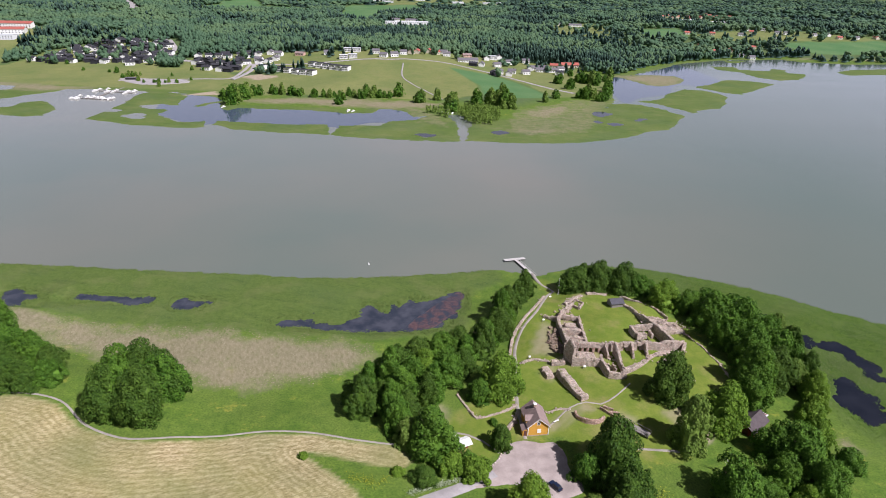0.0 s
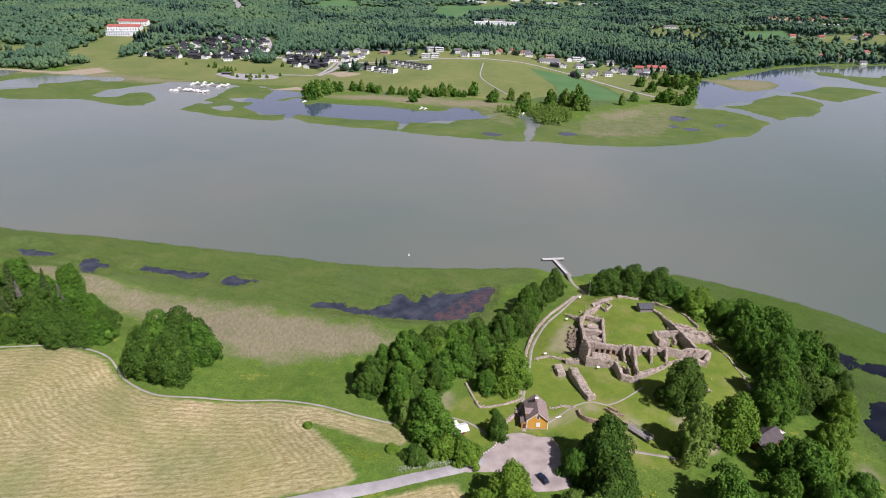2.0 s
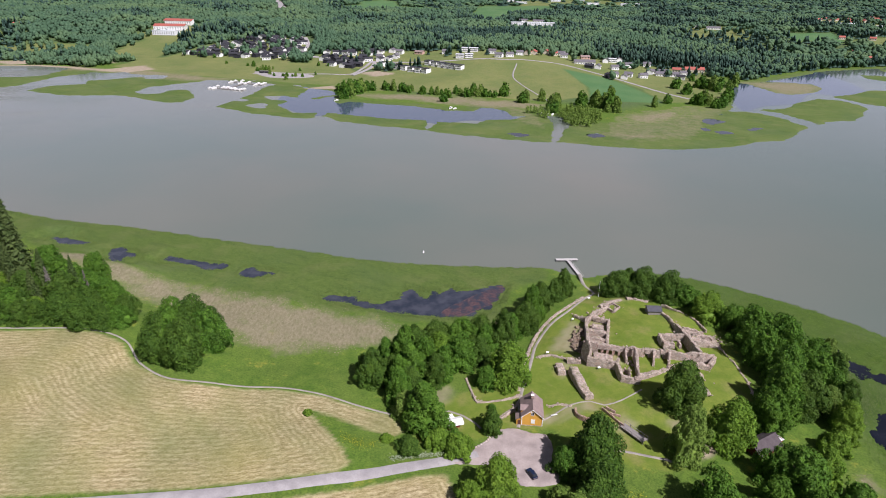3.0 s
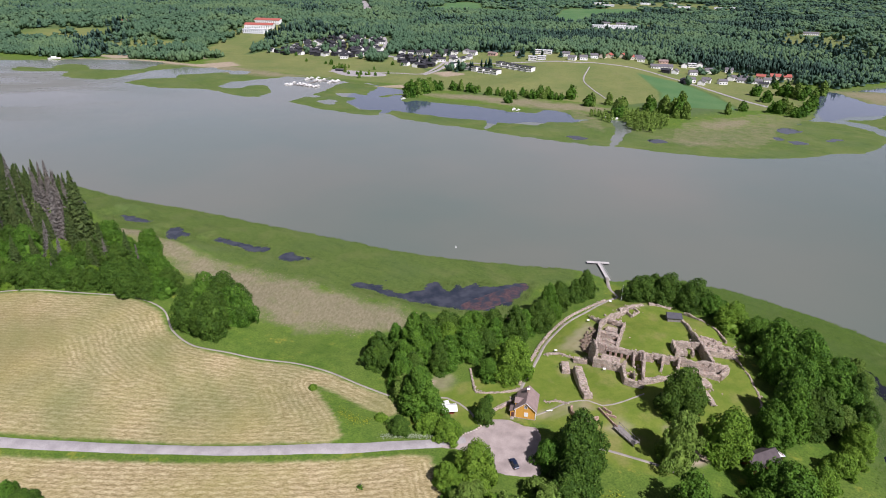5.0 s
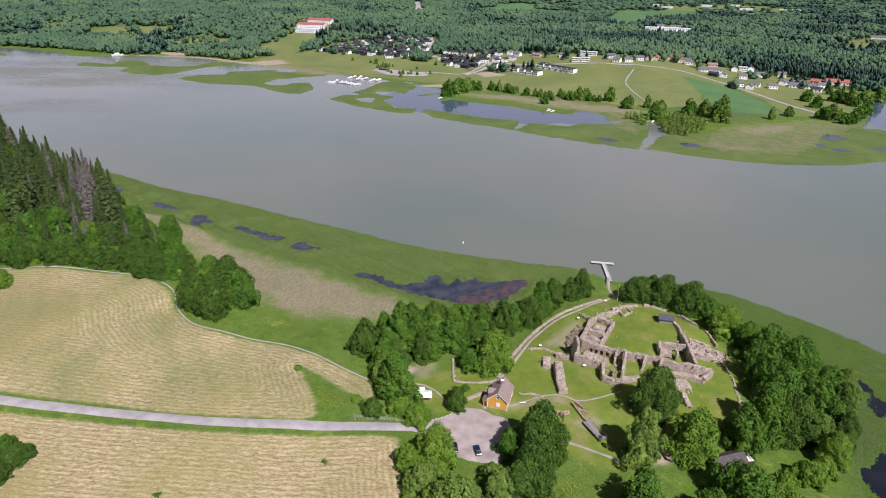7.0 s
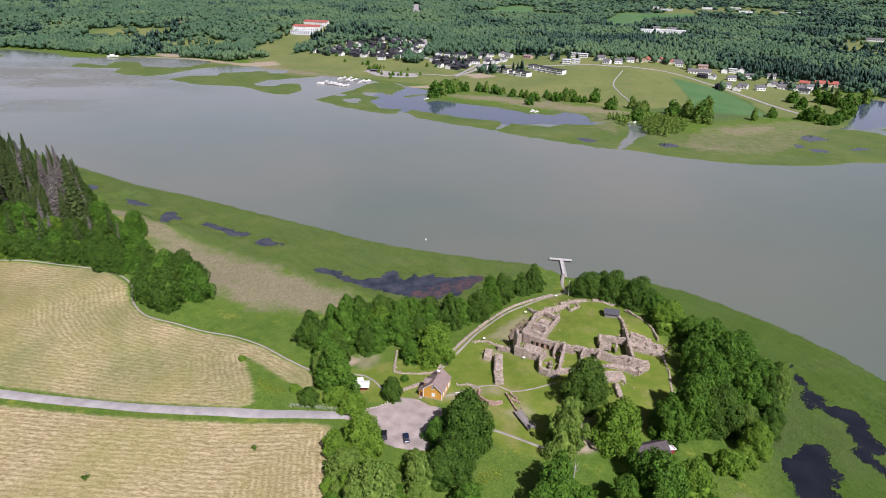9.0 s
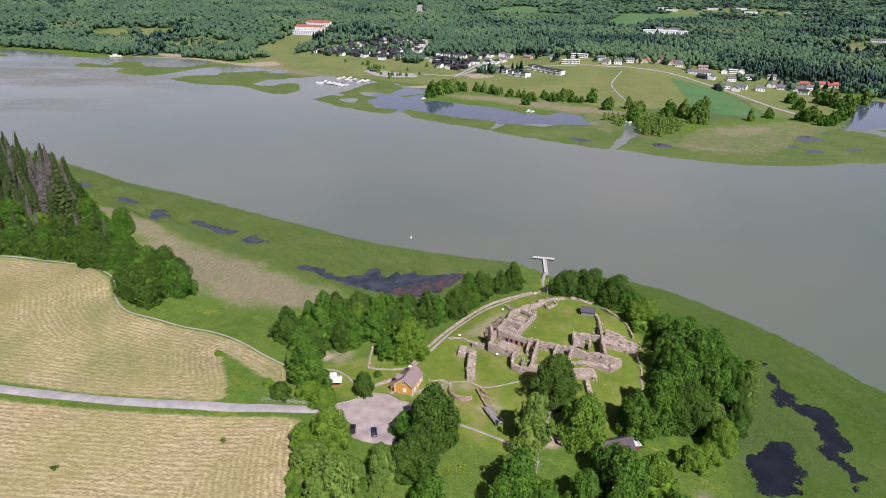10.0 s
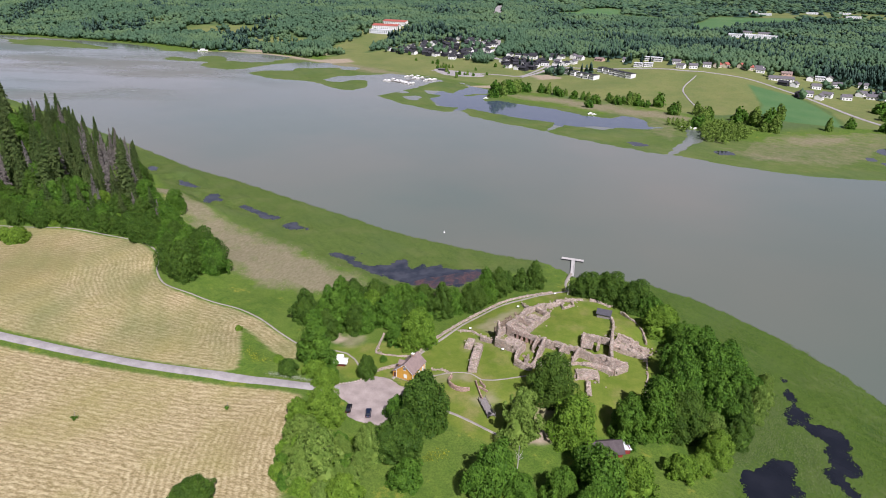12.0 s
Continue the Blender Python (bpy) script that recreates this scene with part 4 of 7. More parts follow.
def trunk_mesh(seed, top, radius, width, limbs=5):
    rng = random.Random(seed)
    bm = bmesh.new()

    def limb(a, b, r0, r1, n=6):
        a, b = Vector(a), Vector(b)
        bmesh.ops.create_cone(bm, cap_ends=True, segments=n, radius1=r0, radius2=r1, depth=(b - a).length, matrix=Matrix.Translation((a + b) / 2) @ (b - a).to_track_quat("Z", "Y").to_matrix().to_4x4())

    limb((0, 0, -0.6), (0.1, 0.05, top * 0.45), radius, radius * 0.65, 8)
    limb((0.1, 0.05, top * 0.43), (0, 0.1, top * 0.85), radius * 0.65, radius * 0.2, 7)
    for i in range(limbs):
        th = i * 2.4 + rng.uniform(-0.4, 0.4)
        h = top * rng.uniform(0.28, 0.5)
        limb((0.05, 0, h), (width * 0.33 * math.cos(th), width * 0.33 * math.sin(th), h + top * rng.uniform(0.12, 0.3)), radius * 0.4, radius * 0.1, 5)
    me = bpy.data.meshes.new("trunk")
    bm.to_mesh(me)
    bm.free()
    me.materials.append(BARK)
    return me


def tree_kind(name, label, category, crown, trunk):
    ob = new(name)
    tagged(ob, label, category)
    for n, me in (("trunk", trunk), ("crown", crown)):
        new(n, me).parent = ob
    return ob


def broadleaf(seed, width, height, base, material, label, lobes=78, leaves=9500, size=0.50, shape="round"):
    return tree_kind("tree", label, "tree", crown_mesh(seed, width, height, base, lobes, leaves, size, material, shape), trunk_mesh(seed, height, 0.38, width))


def spruce_mesh(seed, height, radius, material, twigs=2600, core=0.5):
    """Spruce: drooping sprays of needles on uneven whorls, thinning to a spire, round a dark stem."""
    rng = np.random.default_rng(seed)
    u = rng.uniform(0, 1, twigs) ** 1.35
    th = rng.uniform(0, 6.283, twigs)
    whorl = 0.78 + 0.22 * np.sin(u * height * 3.6 + 1.4 * np.sin(th * 2 + seed))
    limb = 0.85 + 0.22 * np.sin(5 * th + 9 * u + seed) + 0.16 * np.sin(9 * th - 23 * u)
    r = (radius * (1 - u) ** 0.84 * whorl * limb + 0.10) * rng.uniform(0.35, 1.0, twigs) ** 0.5
    z = height * (0.05 + 0.95 * u) - 0.30 * r
    out = np.stack([np.cos(th), np.sin(th), np.zeros(twigs)], 1)
    P = np.stack([out[:, 0] * r, out[:, 1] * r, z], 1)
    N = out * 0.75 + np.array([0, 0, 0.55]) + rng.normal(size=(twigs, 3)) * 0.40
    leaf = kites(P, N, 0.80 * (1.15 - 0.75 * u), rng, 1.9)
    k, rings = 8, 6
    V, F = [leaf], np.arange(len(leaf)).reshape(-1, 4).tolist()
    n = len(leaf)
    f = np.linspace(0, 0.97, rings)
    ang = np.arange(k) * 6.283 / k
    rr = (radius * core * (1 - f) ** 1.1)[:, None] * rng.uniform(0.7, 1.2, (rings, k)) + 0.04
    V.append(np.stack([rr * np.cos(ang), rr * np.sin(ang), np.repeat((height * (0.04 + 0.92 * f))[:, None], k, 1)], 2).reshape(-1, 3))
    for i in range(rings - 1):
        for j in range(k):
            F.append((n + i * k + j, n + i * k + (j + 1) % k, n + (i + 1) * k + (j + 1) % k, n + (i + 1) * k + j))
    return mesh_from("crown", np.concatenate(V).tolist(), F, material)


SPRUCES = []
for i, (h, r, mat, lab, sp) in enumerate(((24, 4.3, NEEDLE, "tall dark green spruce", 1.0), (27, 4.6, NEEDLE, "tall dark green spruce", 1.0), (20, 4.2, NEEDLE, "dark green spruce of middle height", 1.0), (24, 2.9, DEAD, "tall dead spruce with grey bare branches", 0.3))):
    SPRUCES.append(tree_kind("spruce", lab, "tree", spruce_mesh(50 + i, h, r, mat, int(2600 * sp), 0.5 * sp), trunk_mesh(50 + i, h, 0.25, 0.6, 0)))
KINDS = {
    "m": [broadleaf(11, 15, 16, -0.6, LEAF, "large dark green broadleaf tree in full leaf"), broadleaf(12, 15, 15.5, -0.6, LEAF, "large dark green broadleaf tree in full leaf", 86), broadleaf(13, 14, 17, -0.6, LEAF, "large dark green broadleaf tree in full leaf", 72, shape="tall")],
    "l": [broadleaf(21, 14, 14.5, -0.6, LEAF_LITE, "bright yellow-green broadleaf tree in full leaf"), broadleaf(22, 14, 15.5, -0.6, LEAF_LITE, "bright yellow-green broadleaf tree in full leaf", 86)],
    "g": [broadleaf(31, 14, 15.5, -0.8, LEAF_GREY, "grey-green willow-like tree in full leaf", 70), broadleaf(32, 14, 17, -0.8, LEAF_GREY, "grey-green willow-like tree in full leaf", 76, shape="tall")],
    "t": [broadleaf(61, 14, 21, -0.6, LEAF, "tall dense dark green tree with a pointed crown", 84, shape="peak"), broadleaf(62, 14, 20, -0.6, LEAF, "tall dense dark green tree with a pointed crown", 76, shape="peak")],
    "d": [broadleaf(71, 14, 17, -0.6, LEAF_DARK, "deep green tree in full leaf", 72, shape="tall"), broadleaf(72, 14, 20, -0.6, LEAF_DARK, "deep green tree with a pointed crown", 84, shape="peak")],
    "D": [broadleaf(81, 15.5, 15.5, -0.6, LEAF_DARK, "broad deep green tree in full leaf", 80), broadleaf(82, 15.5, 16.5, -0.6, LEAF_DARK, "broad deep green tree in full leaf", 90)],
    "s": SPRUCES[:2],
    "x": SPRUCES[3:],
    "b": [broadleaf(41, 14, 10, 0.2, LEAF, "low dense round green bush", 56, 5200, 0.6), broadleaf(42, 14, 9, 0.2, LEAF_LITE, "low dense light green bush", 56, 5200, 0.6)],
}
for ob in KINDS["b"]:
    ob.name = "bush"
    ob["category"] = "bush"
USED = set()


def place(model, m, group):
    """Sets a model at m; the first time it is used itself, then its meshes are shared."""
    if model.name not in USED:
        USED.add(model.name)
        model.matrix_basis = m
        return tagged(model, group=group)
    ob = new(model.name.split(".")[0])
    for c in model.children:
        new(c.name.split(".")[0], c.data).parent = ob
    ob.matrix_basis = m
    return tagged(ob, model["label"], model["category"], group)


def plant(kind, x, y, width, rng, group, rise=1.0):
    """Sets one tree; the first of each model is used itself."""
    model = KINDS[kind][rng.randrange(len(KINDS[kind]))]
    s = width / (8.5 if kind in "sx" else 14.0)
    m = pose(x, y, ground_z(x, y) - 0.15, rng.uniform(-3, 3), rng.uniform(-3, 3), rng.uniform(0, 360)) @ Matrix.Diagonal((s * rng.uniform(0.92, 1.08), s * rng.uniform(0.92, 1.08), min(s, 0.35 + 0.65 * s) * (rng.uniform(0.86, 1.16) if kind in "td" else rng.uniform(0.94, 1.16)) * rise, 1))
    return place(model, m, group)


GROVES = {
    "trees north of the ruins": [("D", 62, 260, 13), ("D", 73, 260.5, 13), ("D", 84, 259, 13), ("l", 99, 245, 15), ("d", 67, 266, 10), ("d", 79, 266, 10), ("m", 92, 257, 11), ("b", 106, 252, 8)],
    "trees east of the ruins": [("m", 114, 229, 15), ("m", 114, 215, 13), ("m", 122, 219, 15), ("m", 127, 234, 13), ("m", 119, 203, 14), ("m", 114, 188, 15), ("D", 123, 191, 13), ("m", 107.5, 178, 12), ("m", 130, 203, 13), ("m", 135, 221, 11), ("l", 134, 184, 10), ("b", 131, 176, 8), ("m", 108, 241, 10), ("m", 117, 241, 11), ("m", 127, 211, 12), ("g", 131, 193, 9), ("b", 127, 172, 9), ("d", 137, 205, 10), ("g", 140, 214, 9), ("d", 138, 196, 9), ("g", 141, 226, 8)],
    "trees before the ruins": [("D", 80, 179.5, 12.5, 1.24), ("g", 79.5, 157.5, 13, 1.15), ("l", 93.5, 167, 14, 1.15)],
    "trees by the parking area": [("D", 51, 144, 14.3, 1.30), ("D", 53, 131.5, 11.5, 1.15), ("g", 46, 122, 9), ("l", 24, 126, 12.5), ("l", 17.5, 121, 8), ("g", 26, 114, 10), ("l", 31, 116, 7), ("g", 39, 118, 7), ("d", 50, 126, 10), ("g", 39, 108, 16), ("g", 36, 104, 10), ("l", 53, 104, 10), ("b", 62, 121, 10), ("b", 15.5, 125, 6), ("m", 43, 141, 8), ("g", 41.5, 128, 6), ("b", 35, 121, 6), ("b", 41, 124, 6), ("D", 19.5, 79, 11, 0.62), ("l", 32, 110, 9)],
    "trees south of the barn": [("m", 83, 133, 14), ("m", 92, 134, 9.5, 0.85), ("m", 106, 154, 11), ("m", 110, 149, 13), ("l", 118, 155, 12), ("m", 101, 141, 10), ("b", 104, 128, 11), ("m", 112, 137, 11), ("b", 126, 149, 9)],
    "trees of the west grove": [("d", 37.3, 253, 9), ("d", 33, 247, 9), ("D", 27, 242, 9), ("t", -3, 150, 15), ("l", 21, 182, 14.5), ("m", 13, 178, 8), ("g", -10, 153, 9), ("m", -14, 160, 10)],
    "bushes by the parking area": [("D", 18.6, 154.0, 6.5, 1.25), ("b", 10, 141, 10), ("D", -5, 137.5, 7.5, 0.62), ("b", 3, 143, 8), ("b", 17, 165, 3), ("b", -13, 140, 4), ("b", 8, 146, 6)],
    "trees at the wood's edge": [("s", -187, 168, 6.5), ("s", -178, 178, 7), ("x", -190, 172, 7), ("s", -168, 189, 7), ("x", -158, 186, 5.5), ("x", -162, 190, 6), ("s", -205, 162, 7.5), ("s", -198, 167, 7), ("x", -184, 163.5, 4.5), ("s", -215, 158, 8), ("s", -183, 188, 8), ("x", -175, 184, 6.5), ("s", -192, 183, 8.5), ("x", -202, 176, 8), ("D", -141, 171, 10, 0.72), ("m", -135, 174.5, 10, 0.70), ("D", -139, 183, 10, 0.72), ("d", -148, 174, 12), ("m", -145, 183, 11), ("d", -153, 179, 13), ("m", -149, 189, 12), ("D", -160, 175, 12), ("l", -172, 172, 9), ("m", -180, 168, 12), ("m", -192, 162, 12), ("d", -168, 183, 13), ("D", -183, 180, 12), ("m", -205, 157, 11), ("m", -214, 150, 12), ("m", -160, 192, 14), ("m", -176, 195, 13), ("l", -197, 178, 12), ("m", -212, 168, 13), ("m", -190, 200, 13), ("b", -150, 169, 7), ("b", -168, 167, 6), ("b", -200, 151, 6), ("m", -172, 206, 12), ("m", -228, 150, 13), ("m", -240, 144, 13)],
    "bushes in the fields": [("b", -194, 131, 11), ("b", -200, 128, 10), ("D", -86, 69, 9, 0.45), ("b", -92, 69, 10, 0.8), ("D", -84, 62, 9, 0.45), ("b", -42, 145, 3)],
}
RISE = {"trees north of the ruins": 0.84, "trees at the wood's edge": 0.84, "trees east of the ruins": 1.10}
grove_rng = random.Random(5)
for grove, items in GROVES.items():
    for k, x, y, w, *tall in items:
        plant(k, x, y, w, grove_rng, grove, tall[0] if tall else RISE.get(grove, 1.0))



def fill(outline, spacing, kinds, widths, group, seed, rise=1.0):
    """Plants a stand of trees within an outline."""
    r = random.Random(seed)
    xs, ys = [p[0] for p in outline], [p[1] for p in outline]
    row, y = 0, min(ys)
    while y < max(ys):
        x = min(xs) + (row % 2) * spacing / 2
        while x < max(xs):
            px, py = x + r.uniform(-0.25, 0.25) * spacing, y + r.uniform(-0.25, 0.25) * spacing
            if sdf(np.array([px]), np.array([py]), outline)[0] > 0.5:
                plant(r.choice(kinds), px, py, r.uniform(*widths), r, group, rise)
            x += spacing
        y += spacing * 0.87
        row += 1


def sapling(x, y, height, seed):
    """A staked young tree left standing in the mown hay."""
    rng = np.random.default_rng(seed)
    ob = tagged(new("sapling"), "young tree beside a bare stake in the mown hay", "sapling", "saplings in the field")
    bm = bmesh.new()
    bmesh.ops.create_cone(bm, cap_ends=True, segments=6, radius1=0.09, radius2=0.05, depth=height, matrix=pose(0.3, 0, height / 2 - 0.1, 3, 4))
    part("stake", bm, GREYWOOD, ob)
    bm = bmesh.new()
    for k in range(5):
        bmesh.ops.create_cone(bm, cap_ends=True, segments=5, radius1=0.05, radius2=0.01, depth=height * 0.5, matrix=pose(0, 0, 0.1, 0, 0, k * 72 + seed) @ pose(0.22, 0, height * 0.24, 0, 20 + 6 * k, 0))
    part("stem", bm, BARK, ob)
    q = rng.normal(size=(120, 3)) * np.array([0.42, 0.42, 0.30]) + np.array([0, 0, 0.55])
    leaf = kites(q, rng.normal(size=(120, 3)) + np.array([0, 0, 0.6]), 0.34, rng)
    new("leaves", mesh_from("leaves", leaf, np.arange(len(leaf)).reshape(-1, 4), LEAF)).parent = ob
    ob.matrix_basis = pose(x, y, ground_z(x, y), 0, 0, 40 * seed)


sapling(-5.5, 110.5, 3.0, 1)
sapling(-37.5, 77.5, 3.4, 2)


def weeds(label, line, spread, count, size, material, seed):
    """Tall weeds in flower along a strip."""
    rng = np.random.default_rng(seed)
    p = np.array(smooth_line(line, 0.5))[:, :2]
    q = p[rng.integers(0, len(p), count)] + rng.normal(size=(count, 2)) * spread
    z = land(q[:, 0], q[:, 1]) + rng.uniform(0.2, 0.7, count)
    leaf = kites(np.column_stack([q, z]), rng.normal(size=(count, 3)) * 0.4 + np.array([0, 0, 1.0]), size, rng)
    tagged(new("weeds", mesh_from("weeds", leaf, np.arange(len(leaf)).reshape(-1, 4), material)), label, "weeds", kind="stuff")


UMBEL = foliage("umbel_flowers", (0.190, 0.240, 0.120), (0.480, 0.510, 0.380), (0.340, 0.390, 0.250))
RAGWORT = foliage("yellow_flowers", (0.150, 0.210, 0.020), (0.420, 0.400, 0.030), (0.260, 0.290, 0.025))
weeds("white flowering weeds along the road verge", [(-9, 132.3), (-4, 134.6), (0, 136.6), (5, 139)], 0.65, 620, 0.27, UMBEL, 3)
weeds("yellow flowering weeds in the uncut corner of the field", [(-27, 137), (-23, 136.4), (-19, 135), (-16, 136.5)], 1.3, 240, 0.26, RAGWORT, 4)
weeds("yellow flowering weeds in rough grass below the path", [(61, 131), (63, 134), (64.5, 137)], 1.2, 160, 0.28, RAGWORT, 6)


WEST_GROVE = [(-38, 171), (-32, 180), (-24, 188), (-13, 198), (-3, 199), (-0.3, 213), (12, 207), (15, 225), (24, 233), (32, 241), (36.5, 245), (32, 233), (26.5, 222), (20.5, 212), (14.5, 201), (8, 191), (2.7, 181), (-7.5, 171), (-13, 159), (-19, 162), (-37, 168.7)]
FIELD_CORNER = [(-108, 156.5), (-98, 154.5), (-93, 161), (-91.5, 173), (-95, 179.5), (-104.5, 180), (-109.5, 171)]
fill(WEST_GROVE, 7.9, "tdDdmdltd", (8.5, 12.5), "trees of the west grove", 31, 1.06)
fill(FIELD_CORNER, 6.0, "DmD", (11.5, 13.5), "trees in the field corner", 32, 1.18)
SCRUB = [(18, 121), (24, 118), (33, 118), (42, 120), (52, 120), (54, 102), (36, 96), (24, 101)]
fill(SCRUB, 4.6, "bbbbg", (4.0, 7.0), "bushes by the parking area", 34)
SOUTH_SCRUB = [(78, 128), (92, 129), (112, 133), (124, 143), (120, 150), (108, 143), (92, 140), (80, 138)]
fill(SOUTH_SCRUB, 7.5, "bbl", (4.0, 7.5), "trees south of the barn", 35)
WOOD_EDGE = [(-240, 128), (-213, 141.5), (-197, 149.5), (-178, 158.5), (-155, 167), (-143, 169.5), (-143, 180), (-160, 178), (-185, 170), (-213, 158), (-240, 150)]
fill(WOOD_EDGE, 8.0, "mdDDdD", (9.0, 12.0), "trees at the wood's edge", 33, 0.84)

SPRUCE_WOOD = [(-212, 162), (-196, 182), (-202, 202), (-228, 218), (-262, 238), (-300, 250), (-400, 225), (-400, 150), (-330, 110), (-250, 140), (-228, 154)]
DEAD_STAND = [(-262, 225), (-215, 222), (-205, 195), (-228, 180), (-262, 195)]
rng = random.Random(9)
gx, gy = np.meshgrid(np.arange(-400, -170, 7.6), np.arange(110, 270, 7.6))
jx = gx.ravel() + np.random.default_rng(8).uniform(-2.8, 2.8, gx.size)
jy = gy.ravel() + np.random.default_rng(7).uniform(-2.8, 2.8, gx.size)
inside, dead = sdf(jx, jy, SPRUCE_WOOD), sdf(jx, jy, DEAD_STAND)
for x, y, d, q in zip(jx, jy, inside, dead):
    if d < 0 or math.hypot(x + 297, y - 194) < 10:
        continue
    front = (y - 162 - 0.58 * (x + 212)) * 0.865
    stand = float(wobble(np.array([x]), np.array([y]), 17.0, 6.0)[0]) + rng.uniform(-0.7, 0.7)
    if q <= 0 and stand < (0.75 if front < 12 else -0.30):
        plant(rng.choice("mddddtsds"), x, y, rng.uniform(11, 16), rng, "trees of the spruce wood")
        continue
    i = 3 if (q > 0 and rng.random() < 0.45) or rng.random() < 0.10 else rng.randrange(3)
    k = rng.uniform(0.78, 1.28)
    m = pose(x, y, ground_z(x, y) - 0.2, rng.uniform(-3, 3), rng.uniform(-3, 3), rng.uniform(0, 360)) @ Matrix.Diagonal((k * rng.uniform(0.9, 1.2), k * rng.uniform(0.9, 1.2), k, 1))
    place(SPRUCES[i], m, "trees of the spruce wood")


def bare_birch(x, y, h):
    """A dead birch, its pale trunk and bare limbs."""
    ob = tagged(thing("dead_tree", x, y, ground_z(x, y) - 0.2), "pale bare dead birch in rough grass", "tree")
    me = trunk_mesh(77, h, 0.22, 5.0, 7)
    me.materials.clear()
    me.materials.append(plain("birch_bark", (0.45, 0.42, 0.38), 0.8))
    new("trunk", me).parent = ob


bare_birch(86, 144, 11)


# ---- far woods ----
def blob_forest(name, pts, sizes, heights, cone, detail, material, label, seed):
    """A far wood: one jagged little crown at each point."""
    rng = np.random.default_rng(seed)
    if cone:
        k, tiers = 6, 3
        prof = []
        for t in range(tiers):
            prof += [(0.30 * (1 - 0.28 * t), 0.12 + 0.27 * t), (0.13 * (1 - 0.3 * t), 0.42 + 0.25 * t)]
        tv, tf = [(0, 0, 1.0)], []
        for r, z in prof[::-1]:
            b = len(tv)
            tv += [(r * math.cos(6.283 * i / k), r * math.sin(6.283 * i / k), z) for i in range(k)]
            prev = b - k
            for i in range(k):
                if b == 1:
                    tf.append((0, 1 + i, 1 + (i + 1) % k))
                else:
                    tf += [(prev + i, b + i, b + (i + 1) % k), (prev + i, b + (i + 1) % k, prev + (i + 1) % k)]
        tv, tf = np.array(tv), np.array(tf)
    else:
        bm = bmesh.new()
        for cx, cy, cz, r in ((0, 0, 0.42, 0.40), (0.24, 0.10, 0.55, 0.25), (-0.22, 0.16, 0.62, 0.24), (0.02, -0.24, 0.70, 0.26)):
            bmesh.ops.create_icosphere(bm, subdivisions=detail - 1 or 1, radius=r, matrix=Matrix.Translation((cx, cy, cz)))
        tv = np.array([v.co[:] for v in bm.verts])
        tf = np.array([[v.index for v in f.verts] for f in bm.faces])
        bm.free()
    n, k = len(pts), len(tv)
    V = np.repeat(tv[None], n, 0)
    jit = 1 + rng.uniform(-0.42, 0.36, (n, k, 1)) * (0.6 if cone else 1.0)
    V[:, :, :2] *= jit * np.asarray(sizes)[:, None, None]
    V[:, :, 2] *= (1 + rng.uniform(-0.14, 0.10, (n, k))) * np.asarray(heights)[:, None]
    a = rng.uniform(0, 6.283, n)
    ca, sa = np.cos(a)[:, None], np.sin(a)[:, None]
    vx, vy = V[:, :, 0] * ca - V[:, :, 1] * sa, V[:, :, 0] * sa + V[:, :, 1] * ca
    z = land(pts[:, 0], pts[:, 1], np.full(n, 99.0))
    V = np.stack([vx + pts[:, :1], vy + pts[:, 1:2], V[:, :, 2] + z[:, None] - 0.4], 2).reshape(-1, 3)
    F = (tf[None] + (np.arange(n) * k)[:, None, None]).reshape(-1, 3)
    tagged(new(name, mesh_from(name, V, F, material)), label, "woods", kind="stuff")


def scatter(x0, x1, y0, y1, step, seed):
    rng = np.random.default_rng(seed)
    gx, gy = np.meshgrid(np.arange(x0, x1, step), np.arange(y0, y1, step))
    x = gx.ravel() + rng.uniform(-0.5, 0.5, gx.size) * step
    y = gy.ravel() + rng.uniform(-0.5, 0.5, gy.size) * step
    b = np.degrees(np.arctan2(x - 70, y))
    k = (b > -73) & (b < 40)
    x, y = x[k], y[k]
    d = sdf(x, y, MAINLAND) + 12 * wobble(x, y, 60.0)
    k = d > np.where((x > -300) & (x < 260), 60, 22)
    k = k & ~((x > -320) & (x < 240) & (y < 835)) & ~((x > -700) & (x < -290) & (y < 900))
    x, y = x[k], y[k]
    for p in [PASTURE, CROP, TAN_SHORE, TAN_MARSH, TAN_EAST] + GREENS + CROPS + [v for v in SANDS if v[0][1] > 400]:
        k = (sdf(x, y, p) + 5 * wobble(x, y, 30.0) < -3) | ((x < -780) & (rng.random(len(x)) < 0.12))
        x, y = x[k], y[k]
    for p in VILLAGES:
        k = (sdf(x, y, p) < 0) | (rng.random(len(x)) < np.where(x > 300, 0.25, 0.07))
        x, y = x[k], y[k]
    for lane in FAR_LANES:
        q = np.array(smooth_line(lane, 12.0))
        clear = np.min(np.hypot(x[:, None] - q[None, :, 0], y[:, None] - q[None, :, 1]), 1)
        x, y = x[clear > 15], y[clear > 15]
    k = ~((x > 320) & (y > 1290) & (y < 1950) & (rng.random(len(x)) < 0.5))
    x, y = x[k], y[k]
    k = wobble(x, y, 150.0, 4.0) + 0.5 * wobble(x, y, 55.0, 1.0) > -1.05
    return np.stack([x[k], y[k]], 1)


